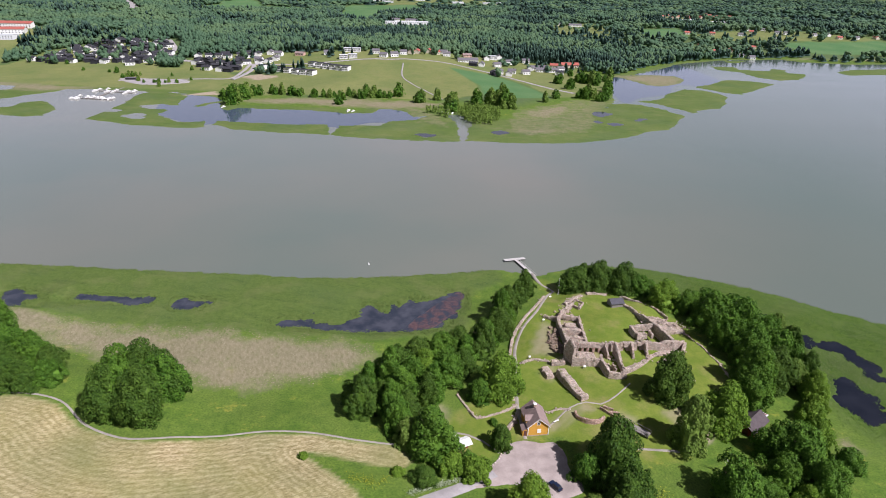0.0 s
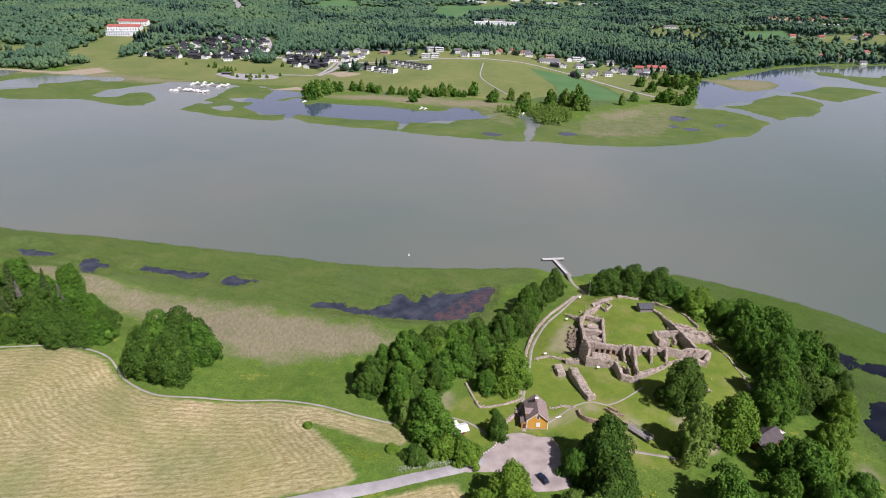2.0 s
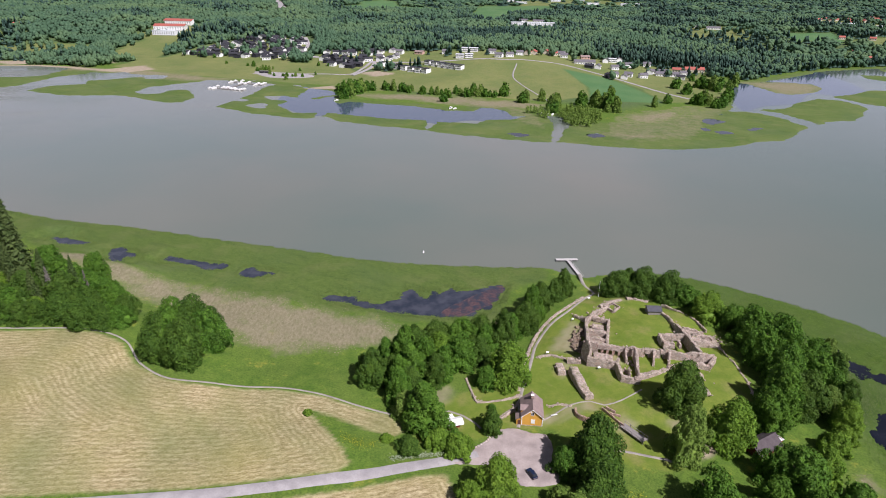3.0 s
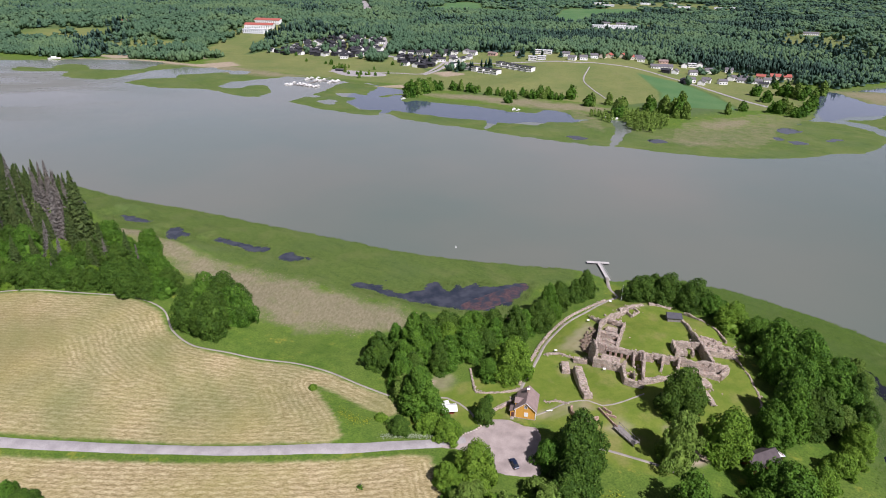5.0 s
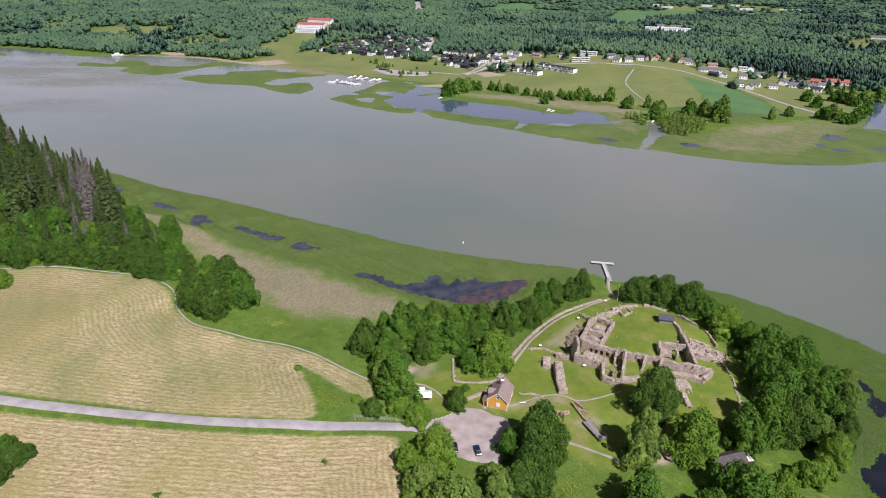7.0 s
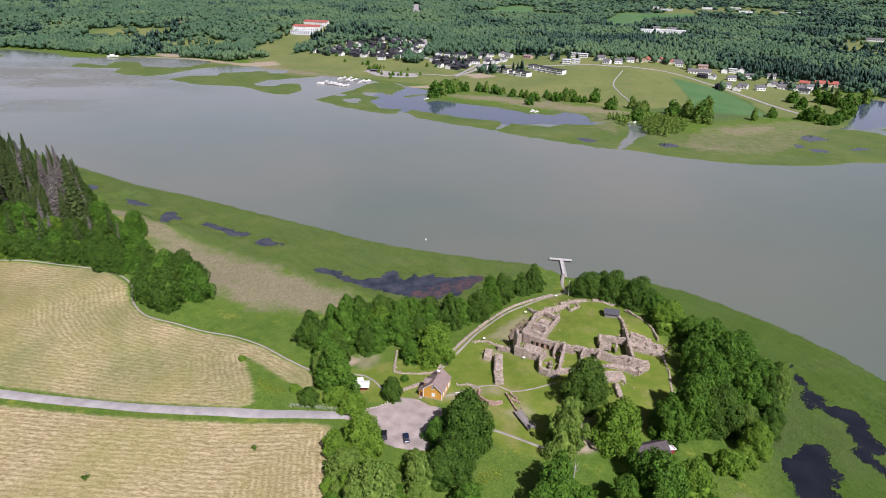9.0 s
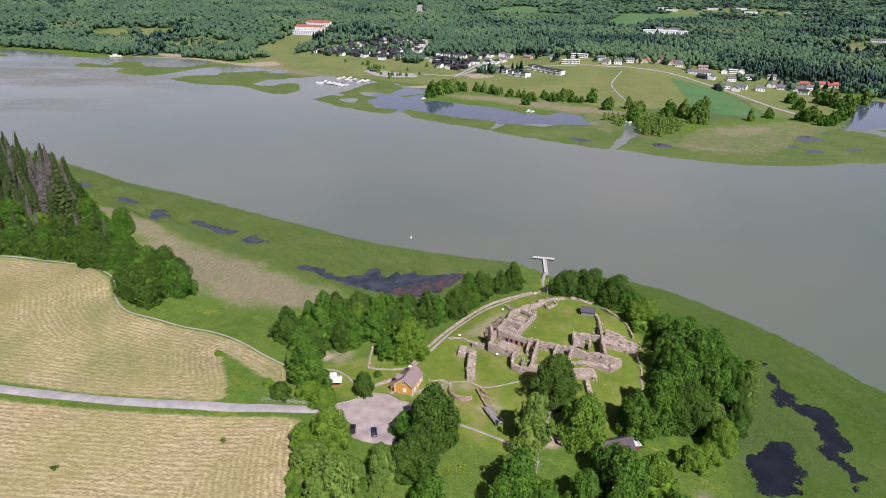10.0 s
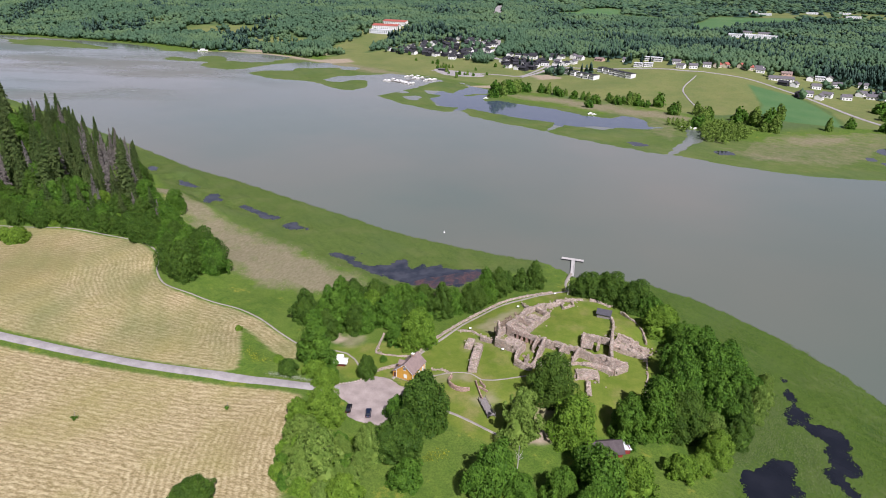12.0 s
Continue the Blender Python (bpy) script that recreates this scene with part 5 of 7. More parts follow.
for name, area, step, seed, detail in (("woods", (-1200, 900, 780, 1420), 7.6, 61, 2), ("woods", (-2300, 1500, 640, 2300), 13.5, 62, 1), ("woods", (-3800, 3200, 700, 5000), 34.0, 63, 1)):
    pts = scatter(area[0], area[1], area[2], area[3], step, seed)
    dist = np.hypot(pts[:, 0] - 70, pts[:, 1])
    lo, hi = {61: (0, 1420), 62: (1380, 2350), 63: (2300, 5200)}[seed]
    pts = pts[(dist > lo) & (dist < hi)]
    r = np.random.default_rng(seed)
    mixn = wobble(pts[:, 0], pts[:, 1], 130.0, 2.0) + r.uniform(-0.5, 0.5, len(pts)) + np.where(pts[:, 0] > -420, -0.05, -0.5)
    con = mixn > 0.0
    base = {61: 8.2, 62: 13.0, 63: 30.0}[seed]
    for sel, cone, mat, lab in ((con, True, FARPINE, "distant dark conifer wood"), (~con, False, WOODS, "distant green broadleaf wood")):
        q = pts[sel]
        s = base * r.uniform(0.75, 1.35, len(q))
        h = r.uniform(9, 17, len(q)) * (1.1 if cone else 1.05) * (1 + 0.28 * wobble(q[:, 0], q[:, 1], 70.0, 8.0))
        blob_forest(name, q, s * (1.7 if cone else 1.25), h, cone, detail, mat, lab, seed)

FAR_CLUMPS = {  # width, then the places
    "tall": "12.5 -261,735 -243,706 -251,733 -243,726 -245,742 -239,740 -239,752 -236,759 -235,765 -250,785 -265,785 -58,782 -33,745 -28,748 -10,763 5,712 9,710 8,736 37,751 40,764 51,751 55,753 64,746 70,733 76,736 72,792 64,773 122,766 140,795 164,919 172,873 172,800 177,797 183,807 188,798 192,781 196,783 202,791 208,813 214,833 221,857 228,888 194,935 201,939 206,927 212,920 217,909 239,952 250,967 196,998 231,963",
    "row": "8.5 -228,769 -216,783 -210,780 -204,782 -194,780 -211,775 -202,776 -188,772 -179,767 -178,778 -160,763 -149,765 -141,762 -136,765 -125,749 -123,722 -120,778 -112,768 -103,762 -99,772 -91,770 -88,778 -81,771 -75,771 -69,770 -101,801 -92,805",
    "small": "5.5 -415,852 -402,839 -389,841 -382,840 -375,843 -371,845 -360,844 -350,868 -446,873 -445,880 -443,885 -439,887 -437,893 -432,896 -387,895 -472,910 -483,911 -371,814 -527,923 -575,967 -606,973 -421,1004 -375,939 -358,938",
}
FAR_CLUMPS["tall"] += " 38,738 54,744 67,718 77,720 72,740 60,740 9,696 -31,745 10,711 4,694"
clump_rng = random.Random(21)
far_models = []
for s in range(3):
    far_models.append((crown_mesh(90 + s, 10, (12.5, 14, 13)[s], -0.3, 24, 700, 1.2, (LEAF, LEAF_GREY, LEAF)[s], "tall" if s == 1 else "round"), trunk_mesh(90 + s, 10, 0.25, 8, 3)))
for sort, text in FAR_CLUMPS.items():
    width, *spots = text.split()
    for spot in spots:
        x, y = (float(v) for v in spot.split(","))
        crown, trunk = far_models[clump_rng.randrange(3)]
        ob = tagged(new("tree"), "green broadleaf tree on the far shore", "tree", "trees on the far shore")
        new("trunk", trunk).parent, new("crown", crown).parent = ob, ob
        k = float(width) / 10 * clump_rng.uniform(0.7, 1.25)
        ob.matrix_basis = pose(x, y, ground_z(x, y) - 0.2, 0, 0, clump_rng.uniform(0, 360)) @ Matrix.Diagonal((k, k, k * clump_rng.uniform(0.85, 1.2), 1))


def birch_stand(outlines, seed):
    """Young slender birches crowding the creek mouth, leaf by leaf, as one stand."""
    rng = np.random.default_rng(seed)
    P, N = [], []
    for outline in outlines:
        o = np.array(outline, float)
        gx, gy = np.meshgrid(np.arange(o[:, 0].min(), o[:, 0].max(), 4.2), np.arange(o[:, 1].min(), o[:, 1].max(), 6.5))
        q = np.stack([gx.ravel(), gy.ravel()], 1) + rng.uniform(-2.2, 2.2, (gx.size, 2))
        q = q[sdf(q[:, 0], q[:, 1], outline) > 0.5]
        for (x, y), h in zip(q, rng.uniform(5.5, 10.5, len(q))):
            u = rng.uniform(0.05, 1.0, 70)
            th = rng.uniform(0, 6.283, 70)
            r = h * 0.24 * (1.08 - u) ** 0.7 * rng.uniform(0.5, 1.1, 70)
            P.append(np.stack([x + r * np.cos(th), y + r * np.sin(th), ground_z(x, y) + h * u], 1))
            N.append(np.stack([np.cos(th), np.sin(th), 0.5 + u], 1) + rng.normal(size=(70, 3)) * 0.4)
    leaf = kites(np.concatenate(P), np.concatenate(N), 1.1, rng)
    tagged(new("young_birches", mesh_from("young_birches", leaf, np.arange(len(leaf)).reshape(-1, 4), LEAF_GREY)), "crowded young yellow-green birches by the far creek", "trees", kind="stuff")


birch_stand([
    [(12, 692), (23, 643), (32, 628), (52, 634), (61, 666), (60, 700), (43, 715), (23, 712)],
    [(-30, 677), (-12, 680), (0, 659), (8, 652), (5, 681), (-16, 695)],
], 23)


# ---- castle ruin ----
def add_wall(bm, line, thick, base, seed, step=0.8, rough=0.22):
    """A ruined rubble wall along x, y, top points, with a broken crest."""
    if len(line) > 5:
        pts = smooth_line(line, step)
    else:
        pts = [np.array(line[0], float)]
        for p, q in zip(line, line[1:]):
            k = max(2, int(math.dist(p[:2], q[:2]) / step))
            pts += [np.array(p, float) + (np.array(q, float) - np.array(p, float)) * (n + 1) / k for n in range(k)]
    rows = []
    n = len(pts)
    for i, p in enumerate(pts):
        t = pts[min(i + 1, n - 1)] - pts[max(i - 1, 0)]
        L = math.hypot(t[0], t[1]) or 1
        nx, ny = -t[1] / L, t[0] / L
        top = p[2] + (0.9 * noise.noise((p[0] * 0.30, p[1] * 0.30, seed)) + 0.35 * noise.noise((p[0] * 1.1, p[1] * 1.1, seed + 3))) * min(1.0, rough * 4.5)
        lo = min(base, top - 0.4)
        k = max(2, int((top - lo) / 1.1))
        ring = []
        for j in range(k + 1):
            ring.append((0.5 + 0.06 * (1 - j / k), lo + (top - lo) * j / k))
        prof = [(-w, z) for w, z in ring] + [(-0.2, top + 0.12), (0.2, top + 0.05)] + [(w, z) for w, z in ring[::-1]]
        m = 14
        idx = [q * (len(prof) - 1) / (m - 1) for q in range(m)]
        row = []
        for q in idx:
            a = int(q)
            b = min(a + 1, len(prof) - 1)
            f = q - a
            w, z = prof[a][0] * (1 - f) + prof[b][0] * f, prof[a][1] * (1 - f) + prof[b][1] * f
            x, y = p[0] + nx * w * thick, p[1] + ny * w * thick
            d = noise.noise_vector((x * 0.9 + seed, y * 0.9, z * 0.9)) * rough
            row.append(bm.verts.new((x + d.x, y + d.y, z + d.z)))
        rows.append(row)
    for a, b in zip(rows, rows[1:]):
        for j in range(len(a) - 1):
            bm.faces.new((a[j], b[j], b[j + 1], a[j + 1]))
    for row, flip in ((rows[0], False), (rows[-1], True)):
        h = len(row) // 2
        for j in range(h - 1):
            q = (row[j], row[j + 1], row[-2 - j], row[-1 - j])
            bm.faces.new(q[::-1] if flip else q)
    return bm


def add_stones(bm, line, spread, count, size, seed, on_ground=True):
    """Loose blocks along a line."""
    r = random.Random(seed)
    for _ in range(count):
        i = r.randrange(len(line) - 1)
        f = r.random()
        a, b = line[i], line[i + 1]
        x = a[0] + (b[0] - a[0]) * f + r.gauss(0, spread)
        y = a[1] + (b[1] - a[1]) * f + r.gauss(0, spread)
        z = ground_z(x, y) if on_ground else a[2] + (b[2] - a[2]) * f
        s = size * r.uniform(0.5, 1.3)
        res = bmesh.ops.create_cube(bm, size=1.0, matrix=Matrix.LocRotScale((x, y, z + s * 0.22), Euler((r.uniform(-0.4, 0.4), r.uniform(-0.4, 0.4), r.uniform(0, 3))), (s * r.uniform(0.8, 1.4), s, s * r.uniform(0.6, 0.9))))
        for v in res["verts"]:
            v.co += Vector((r.uniform(-1, 1), r.uniform(-1, 1), r.uniform(-1, 1))) * s * 0.16
    return bm


RUIN_WALLS = [  # crest line, thickness, foot
    ([(48.5, 205, 9.2), (48.2, 215, 8.4), (47.8, 224, 7.9), (50, 230, 7.6), (52.5, 234.5, 7.3), (57, 240.5, 6.9)], 1.9, 3.2),
    ([(49, 226, 7.6), (46, 228.2, 6.6), (42.8, 230.6, 5.8)], 1.9, 3.0),
    ([(61.5, 204.2, 9.2), (66, 204.8, 9.2)], 1.7, 3.4),
    ([(66, 204.8, 9.2), (70, 205.2, 9.0)], 1.7, 3.4),
    ([(71.3, 205.4, 9.0), (75.6, 206, 8.8)], 1.7, 3.4),
    ([(76.9, 206.4, 8.8), (85, 207, 8.5), (91.5, 208.5, 8.0)], 1.7, 3.4),
    ([(49, 205, 9.4), (52.5, 204.4, 9.2)], 1.7, 3.4),
    ([(57, 227, 7.7), (56.4, 217, 8.0), (55.8, 206, 8.6)], 1.6, 5.6),
    ([(49.5, 229, 7.6), (57, 226.8, 7.7)], 1.7, 5.6),
    ([(48.5, 216.5, 7.9), (56, 215.5, 7.8)], 2.6, 5.6),
    ([(49, 210, 7.9), (52, 210, 8.3), (55.5, 209, 8.0)], 2.8, 5.6),
    ([(48.5, 196.3, 8.3), (54, 195.8, 7.9), (59, 195.6, 7.6)], 1.9, 2.0),
    ([(59.2, 196.2, 8.2), (60.0, 192.5, 7.6), (60.8, 189.5, 6.6)], 1.7, 2.0),
    ([(60.8, 189.5, 6.6), (64, 189.0, 5.8), (67.2, 189.4, 6.2)], 1.7, 2.0),
    ([(67.2, 189.4, 6.0), (66.9, 195, 6.6), (66.4, 200, 9.4), (66.0, 203, 10.4)], 1.5, 2.0),
    ([(64.0, 191.5, 6.2), (63.6, 195, 6.6)], 1.1, 2.6),
    ([(63.0, 199.5, 6.8), (62.4, 204, 9.6)], 1.1, 2.6),
    ([(59.5, 196, 7.4), (60.0, 199, 7.4)], 1.3, 2.6),
    ([(67, 192.0, 6.0), (72, 194.5, 6.0), (76, 197.5, 5.7), (80, 201.5, 5.6), (84, 203.5, 5.5), (89, 205.0, 5.6), (93.5, 205, 5.3)], 2.8, 2.2),
    ([(72.9, 199.6, 5.8), (73.2, 205, 9.3)], 1.2, 3.0),
    ([(78.6, 201.4, 6.2), (79, 206, 9.2)], 1.3, 3.0),
    ([(93.5, 205, 6.1), (96.5, 211, 6.2)], 2.0, 2.6),
    ([(91, 208.5, 8.1), (96, 211.5, 6.4)], 1.6, 3.0),
    ([(79.5, 240, 7.2), (82, 235.5, 7.4), (84.2, 228.5, 8.2), (86, 223, 9.0), (88.2, 216, 9.0), (90.8, 209.5, 8.7)], 1.7, 3.6),
    ([(76.2, 218, 8.8), (81, 219.6, 8.6), (85.8, 220.3, 8.8)], 1.6, 6.0),
    ([(76.2, 218, 8.8), (77.2, 213.5, 8.2)], 1.6, 6.0),
    ([(77.2, 213.5, 8.2), (81.5, 214.5, 7.8)], 3.0, 6.0),
    ([(83.3, 216.0, 8.6), (83.9, 213, 8.0)], 1.3, 6.0),
    ([(80.5, 249.8, 5.8), (88, 245, 5.7), (93.5, 239, 5.6), (97, 233, 5.0)], 1.1, 2.6),
    ([(86.5, 228, 7.8), (90.5, 228.6, 7.0), (95, 229.2, 5.8)], 1.7, 3.0),
    ([(87, 224.2, 7.2), (91, 224.2, 6.5), (95.5, 225.2, 5.4), (100.2, 226.2, 4.0)], 8.0, 2.2),
    ([(43.5, 192, 5.2), (45.8, 186, 5.0), (48, 180.5, 4.8), (49.8, 176.8, 4.4)], 3.3, 1.0),
    ([(38.2, 195, 4.2), (39.8, 189.8, 3.8)], 3.2, 1.0),
    ([(41.2, 197.6, 5.2), (46.3, 197.5, 5.4)], 1.9, 1.6),
    ([(82.5, 196, 5.4), (86, 198.4, 5.6), (89.5, 200.5, 5.0)], 5.2, 2.6),
    ([(88, 194, 4.9), (91, 187.8, 4.5)], 2.6, 2.4),
    ([(52.3, 206.5, 7.3), (52.2, 211, 7.6)], 6.0, 4.5),
    ([(52.4, 218, 7.3), (52.6, 222.5, 7.1)], 5.0, 5.0),
    ([(51, 200, 6.4), (58, 200, 6.2)], 6.0, 2.2),
    ([(53.5, 241, 6.7), (58, 245.5, 6.4), (63, 249.5, 6.0)], 2.2, 3.0),
    ([(65.5, 251.5, 5.9), (70, 253, 5.6), (75, 252.5, 5.2)], 2.4, 3.0),
    ([(49.4, 197.0, 11.4), (48.4, 198.4, 13.6), (47.4, 199.8, 12.6), (46.6, 201.0, 9.8)], 1.7, 1.8),
    ([(46.8, 200.8, 8.8), (47.2, 203.5, 8.2), (48.2, 205.6, 8.8)], 1.5, 1.8),
]
LINTELS = [([(52.3, 204.4, 9.1), (55.8, 204, 9.1)], 1.4, 7.3), ([(55.6, 204.1, 9.1), (61.8, 204.2, 9.1)], 1.4, 7.3), ([(69.8, 205.2, 8.9), (71.5, 205.5, 8.9)], 1.7, 7.4), ([(75.4, 206, 8.8), (77.1, 206.4, 8.8)], 1.7, 7.4)]
ruin = tagged(thing("castle_ruin", 0, 0, 0), "grey and pinkish rubble stone castle ruin on a grassy knoll", "ruin")
for i, (line, thick, foot) in enumerate(RUIN_WALLS):
    part("wall", add_wall(bmesh.new(), line, thick * (0.70 if thick < 3 else 0.95), foot, i * 7.3, 0.55, 0.08 if thick > 5 else 0.20), STONE, ruin)
for i, (line, thick, foot) in enumerate(LINTELS):
    part("wall_over_opening", add_wall(bmesh.new(), line, thick, foot, 300 + i), STONE, ruin)
bm = bmesh.new()
for x0, y0 in ((53.6, 204.3), (55.6, 204.2), (57.8, 204.1), (60.0, 204.1)):
    add_wall(bm, [(x0, y0, 7.6), (x0 + 0.9, y0, 7.6)], 1.3, 3.4, x0, 0.7, 0.08)
part("pier_of_wall", bm, RED_STONE, ruin)
bm = bmesh.new()
for i, (line, thick, foot) in enumerate(RUIN_WALLS):
    add_stones(bm, [(x, y, z - 0.12) for x, y, z in line], thick * 0.3, 2 + 2 * len(line), 0.42, i, False)
tagged(part("crest_rubble", bm, STONE, ruin), kind="stuff")
bm = bmesh.new()
add_stones(bm, [(52, 212, 0), (53, 222, 0)], 2.0, 40, 0.7, 92)
add_stones(bm, [(56, 242, 0), (61, 247, 0)], 1.6, 40, 0.6, 93)
add_stones(bm, [(84, 194, 0), (90, 198, 0)], 2.6, 30, 0.7, 94)
add_stones(bm, [(62, 192, 0), (65, 199, 0)], 1.2, 24, 0.6, 95)
add_stones(bm, [(87, 224.2, 7.1), (91, 224.2, 6.4), (95.5, 225.2, 5.3), (100.2, 226.2, 3.9)], 2.0, 170, 0.5, 96, False)
add_stones(bm, [(50, 228, 0), (52, 233, 0), (56, 239, 0)], 1.8, 60, 0.6, 97)
add_stones(bm, [(58, 198, 0), (50, 198.5, 0)], 1.2, 26, 0.5, 98)
tagged(part("fallen_rubble", bm, STONE, ruin), kind="stuff")
bm = add_stones(bmesh.new(), [(46, 222, 0), (44.8, 212, 0), (45, 204, 0)], 1.1, 80, 1.2, 91)
tagged(part("rock_outcrop", bm, stone_material("brown_bedrock", (0.55, 0.48, 0.40)), ruin), kind="stuff")
# low masonry frame of a cellar in the yard
bm = bmesh.new()
sq = [(55.4, 241.6, 6.4), (58.6, 245.4, 6.3), (62.0, 241.6, 6.5), (59.3, 236.6, 6.7)]
for i in range(4):
    add_wall(bm, [sq[i], sq[(i + 1) % 4]], 0.7, 5.2, 400 + i, rough=0.06)
tagged(part("cellar_foundation", bm, STONE), "low square stone cellar foundation in the castle yard", "foundation")

# round bastion foundation of red brick
bm = bmesh.new()
arc = [(50 + 4.9 * math.cos(radians(a)), 169.4 + 4.4 * math.sin(radians(a)), 3.7 if a < 330 else 3.4) for a in range(172, 352, 18)]
add_wall(bm, arc, 0.8, 0.6, 500, rough=0.1)
tagged(part("round_foundation", bm, RED_STONE), "low round red brick bastion foundation in grass", "foundation")
bm = bmesh.new()
add_wall(bm, [(54, 172.3, 3.7), (57.5, 168.8, 3.3), (61, 165.4, 2.9)], 0.5, 0.8, 510, rough=0.08)
add_wall(bm, [(55.4, 173.2, 3.5), (58.4, 171.6, 3.2)], 0.6, 1.2, 511, rough=0.1)
add_wall(bm, [(56.6, 170.6, 3.3), (60.2, 170.2, 3.0)], 0.6, 1.2, 512, rough=0.1)
tagged(part("brick_gate_wall", bm, RED_STONE), "low red brick gateway walls below the ruins", "wall")


def footbridge():
    """Plank footbridge with side rails over the moat."""
    a, b = Vector((60.6, 165.8, 2.7)), Vector((67.6, 160.4, 1.9))
    L = (b - a).length
    ob = new("footbridge")
    ob.matrix_basis = Matrix.Translation((a + b) / 2) @ pose(0, 0, 0, 0, 0, math.degrees(math.atan2(b.y - a.y, b.x - a.x)))
    tagged(ob, "grey plank footbridge with low rails below the ruins", "bridge")
    slope = (b.z - a.z) / L
    me = None
    n = 26
    for i in range(n):
        x = -L / 2 + L * (i + 0.5) / n
        if me is None:
            bm = box(-L / n * 0.46, L / n * 0.46, -1.35, 1.35, -0.05, 0.05, 0.01)
            plank = part("plank", bm, GREYWOOD, ob)
            me = plank.data
        else:
            plank = new("plank", me)
            plank.parent = ob
        plank.location = (x, 0, x * slope + 0.03 * ((i * 7) % 5 - 2) / 5)
    for s in (-1, 1):
        bm = box(-L / 2, L / 2, s * 1.2 - 0.1, s * 1.2 + 0.1, -0.4, -0.06)
        for v in bm.verts:
            v.co.z += v.co.x * slope
        part("beam", bm, GREYWOOD, ob)
        bm = box(-L / 2, L / 2, s * 1.35 - 0.05, s * 1.35 + 0.05, 0.85, 0.95)
        for v in bm.verts:
            v.co.z += v.co.x * slope
        part("rail", bm, GREYWOOD, ob)
        for k in range(5):
            x = -L / 2 + L * k / 4
            part("post", box(x - 0.06, x + 0.06, s * 1.35 - 0.06, s * 1.35 + 0.06, -2.4 + x * slope, 0.9 + x * slope), GREYWOOD, ob)


footbridge()

# dry-stone rows
for line, h, w, lab in (
    ([(25, 177), (25.2, 187), (25.8, 197), (26.4, 206), (29, 219), (34, 229), (40, 239), (46.5, 253)], 0.6, 1.1, "low dry-stone wall beside the castle path"),
    ([(5.2, 180), (9, 172), (11.5, 167.8), (17, 169.5), (23, 172.5), (26, 175)], 0.45, 0.8, "low row of stones around the lawn"),
    ([(30, 199), (35, 201), (40.5, 199.5)], 0.45, 0.9, "low row of stones across the lawn"),
    ([(35.5, 171), (40, 172.2), (44, 172)], 0.35, 0.6, "low row of stones across the lawn"),
    ([(19, 157.5), (21, 162), (24, 166), (26, 172)], 0.5, 1.2, "low dry-stone wall beside the yellow house"),
    ([(100.5, 222), (104, 213), (106.5, 202), (107.5, 192)], 0.3, 0.6, "low dry-stone wall under the trees"),
):
    bm = bmesh.new()
    add_wall(bm, [(x, y, ground_z(x, y) + h) for x, y in line], w, min(ground_z(x, y) for x, y in line) - 0.3, line[0][0], 0.9, 0.14)
    add_stones(bm, [(x, y, 0) for x, y in line], w * 0.45, len(line) * 9, 0.5, int(line[0][0] * 10))
    tagged(part("stone_wall", bm, STONE), lab, "stone wall")


# ---- buildings ----
ROOF_TILE = plain("brown_roof_sheet", (0.270, 0.200, 0.180), 0.75, 0.25, 0.3, 0.8)
YELLOW = plain("yellow_ochre_boards", (0.62, 0.33, 0.055), 0.75, 0.25, 0.18, 1.2)
WHITE = plain("white_paint", (0.80, 0.79, 0.76), 0.6, 0.3, 0.08)
RED = plain("red_ochre_boards", (0.24, 0.045, 0.035), 0.85, 0.2, 0.3, 1.0)
GREYROOF = plain("grey_felt_roof", (0.150, 0.140, 0.150), 0.85, 0.2, 0.25, 0.6)
LIGHTROOF = plain("pale_sheet_roof", (0.74, 0.75, 0.77), 0.5, 0.4, 0.15, 0.8)
BLACKROOF = plain("black_felt_roof", (0.040, 0.040, 0.046), 0.8, 0.25, 0.3, 0.5)
BLACKBOARD = plain("black_boards", (0.030, 0.030, 0.036), 0.75, 0.25, 0.3)
REDTILE = plain("red_roof_tile", (0.38, 0.115, 0.088), 0.8, 0.2, 0.25, 0.4)
CREAM = plain("cream_render", (0.62, 0.56, 0.44), 0.8, 0.2, 0.12)
PINK = plain("pink_render", (0.55, 0.36, 0.29), 0.8, 0.2, 0.12)
RUBBER = plain("tyre_rubber", (0.02, 0.02, 0.02), 0.9)
CHROME = plain("wheel_metal", (0.5, 0.5, 0.52), 0.35, 0.5, 0.1, 3, 0.9)


def glass_material():
    m = Nodes("window_glass", 0.05, 0.6)
    return m.colour(m.mix(m.noise(0.8), (0.015, 0.018, 0.022), (0.045, 0.05, 0.06)))


GLASS = glass_material()


def gable(bm, w, l, eave, ridge, axis="y"):
    """Closed house body with a gable at both ends of y."""
    v = [bm.verts.new(p) for p in ((-w / 2, -l / 2, -0.6), (w / 2, -l / 2, -0.6), (w / 2, -l / 2, eave), (0, -l / 2, ridge), (-w / 2, -l / 2, eave), (-w / 2, l / 2, -0.6), (w / 2, l / 2, -0.6), (w / 2, l / 2, eave), (0, l / 2, ridge), (-w / 2, l / 2, eave))]
    for f in ((0, 1, 2, 3, 4), (9, 8, 7, 6, 5), (1, 6, 7, 2), (5, 0, 4, 9), (2, 7, 8, 3), (3, 8, 9, 4), (0, 5, 6, 1)):
        bm.faces.new([v[i] for i in f])
    return bm


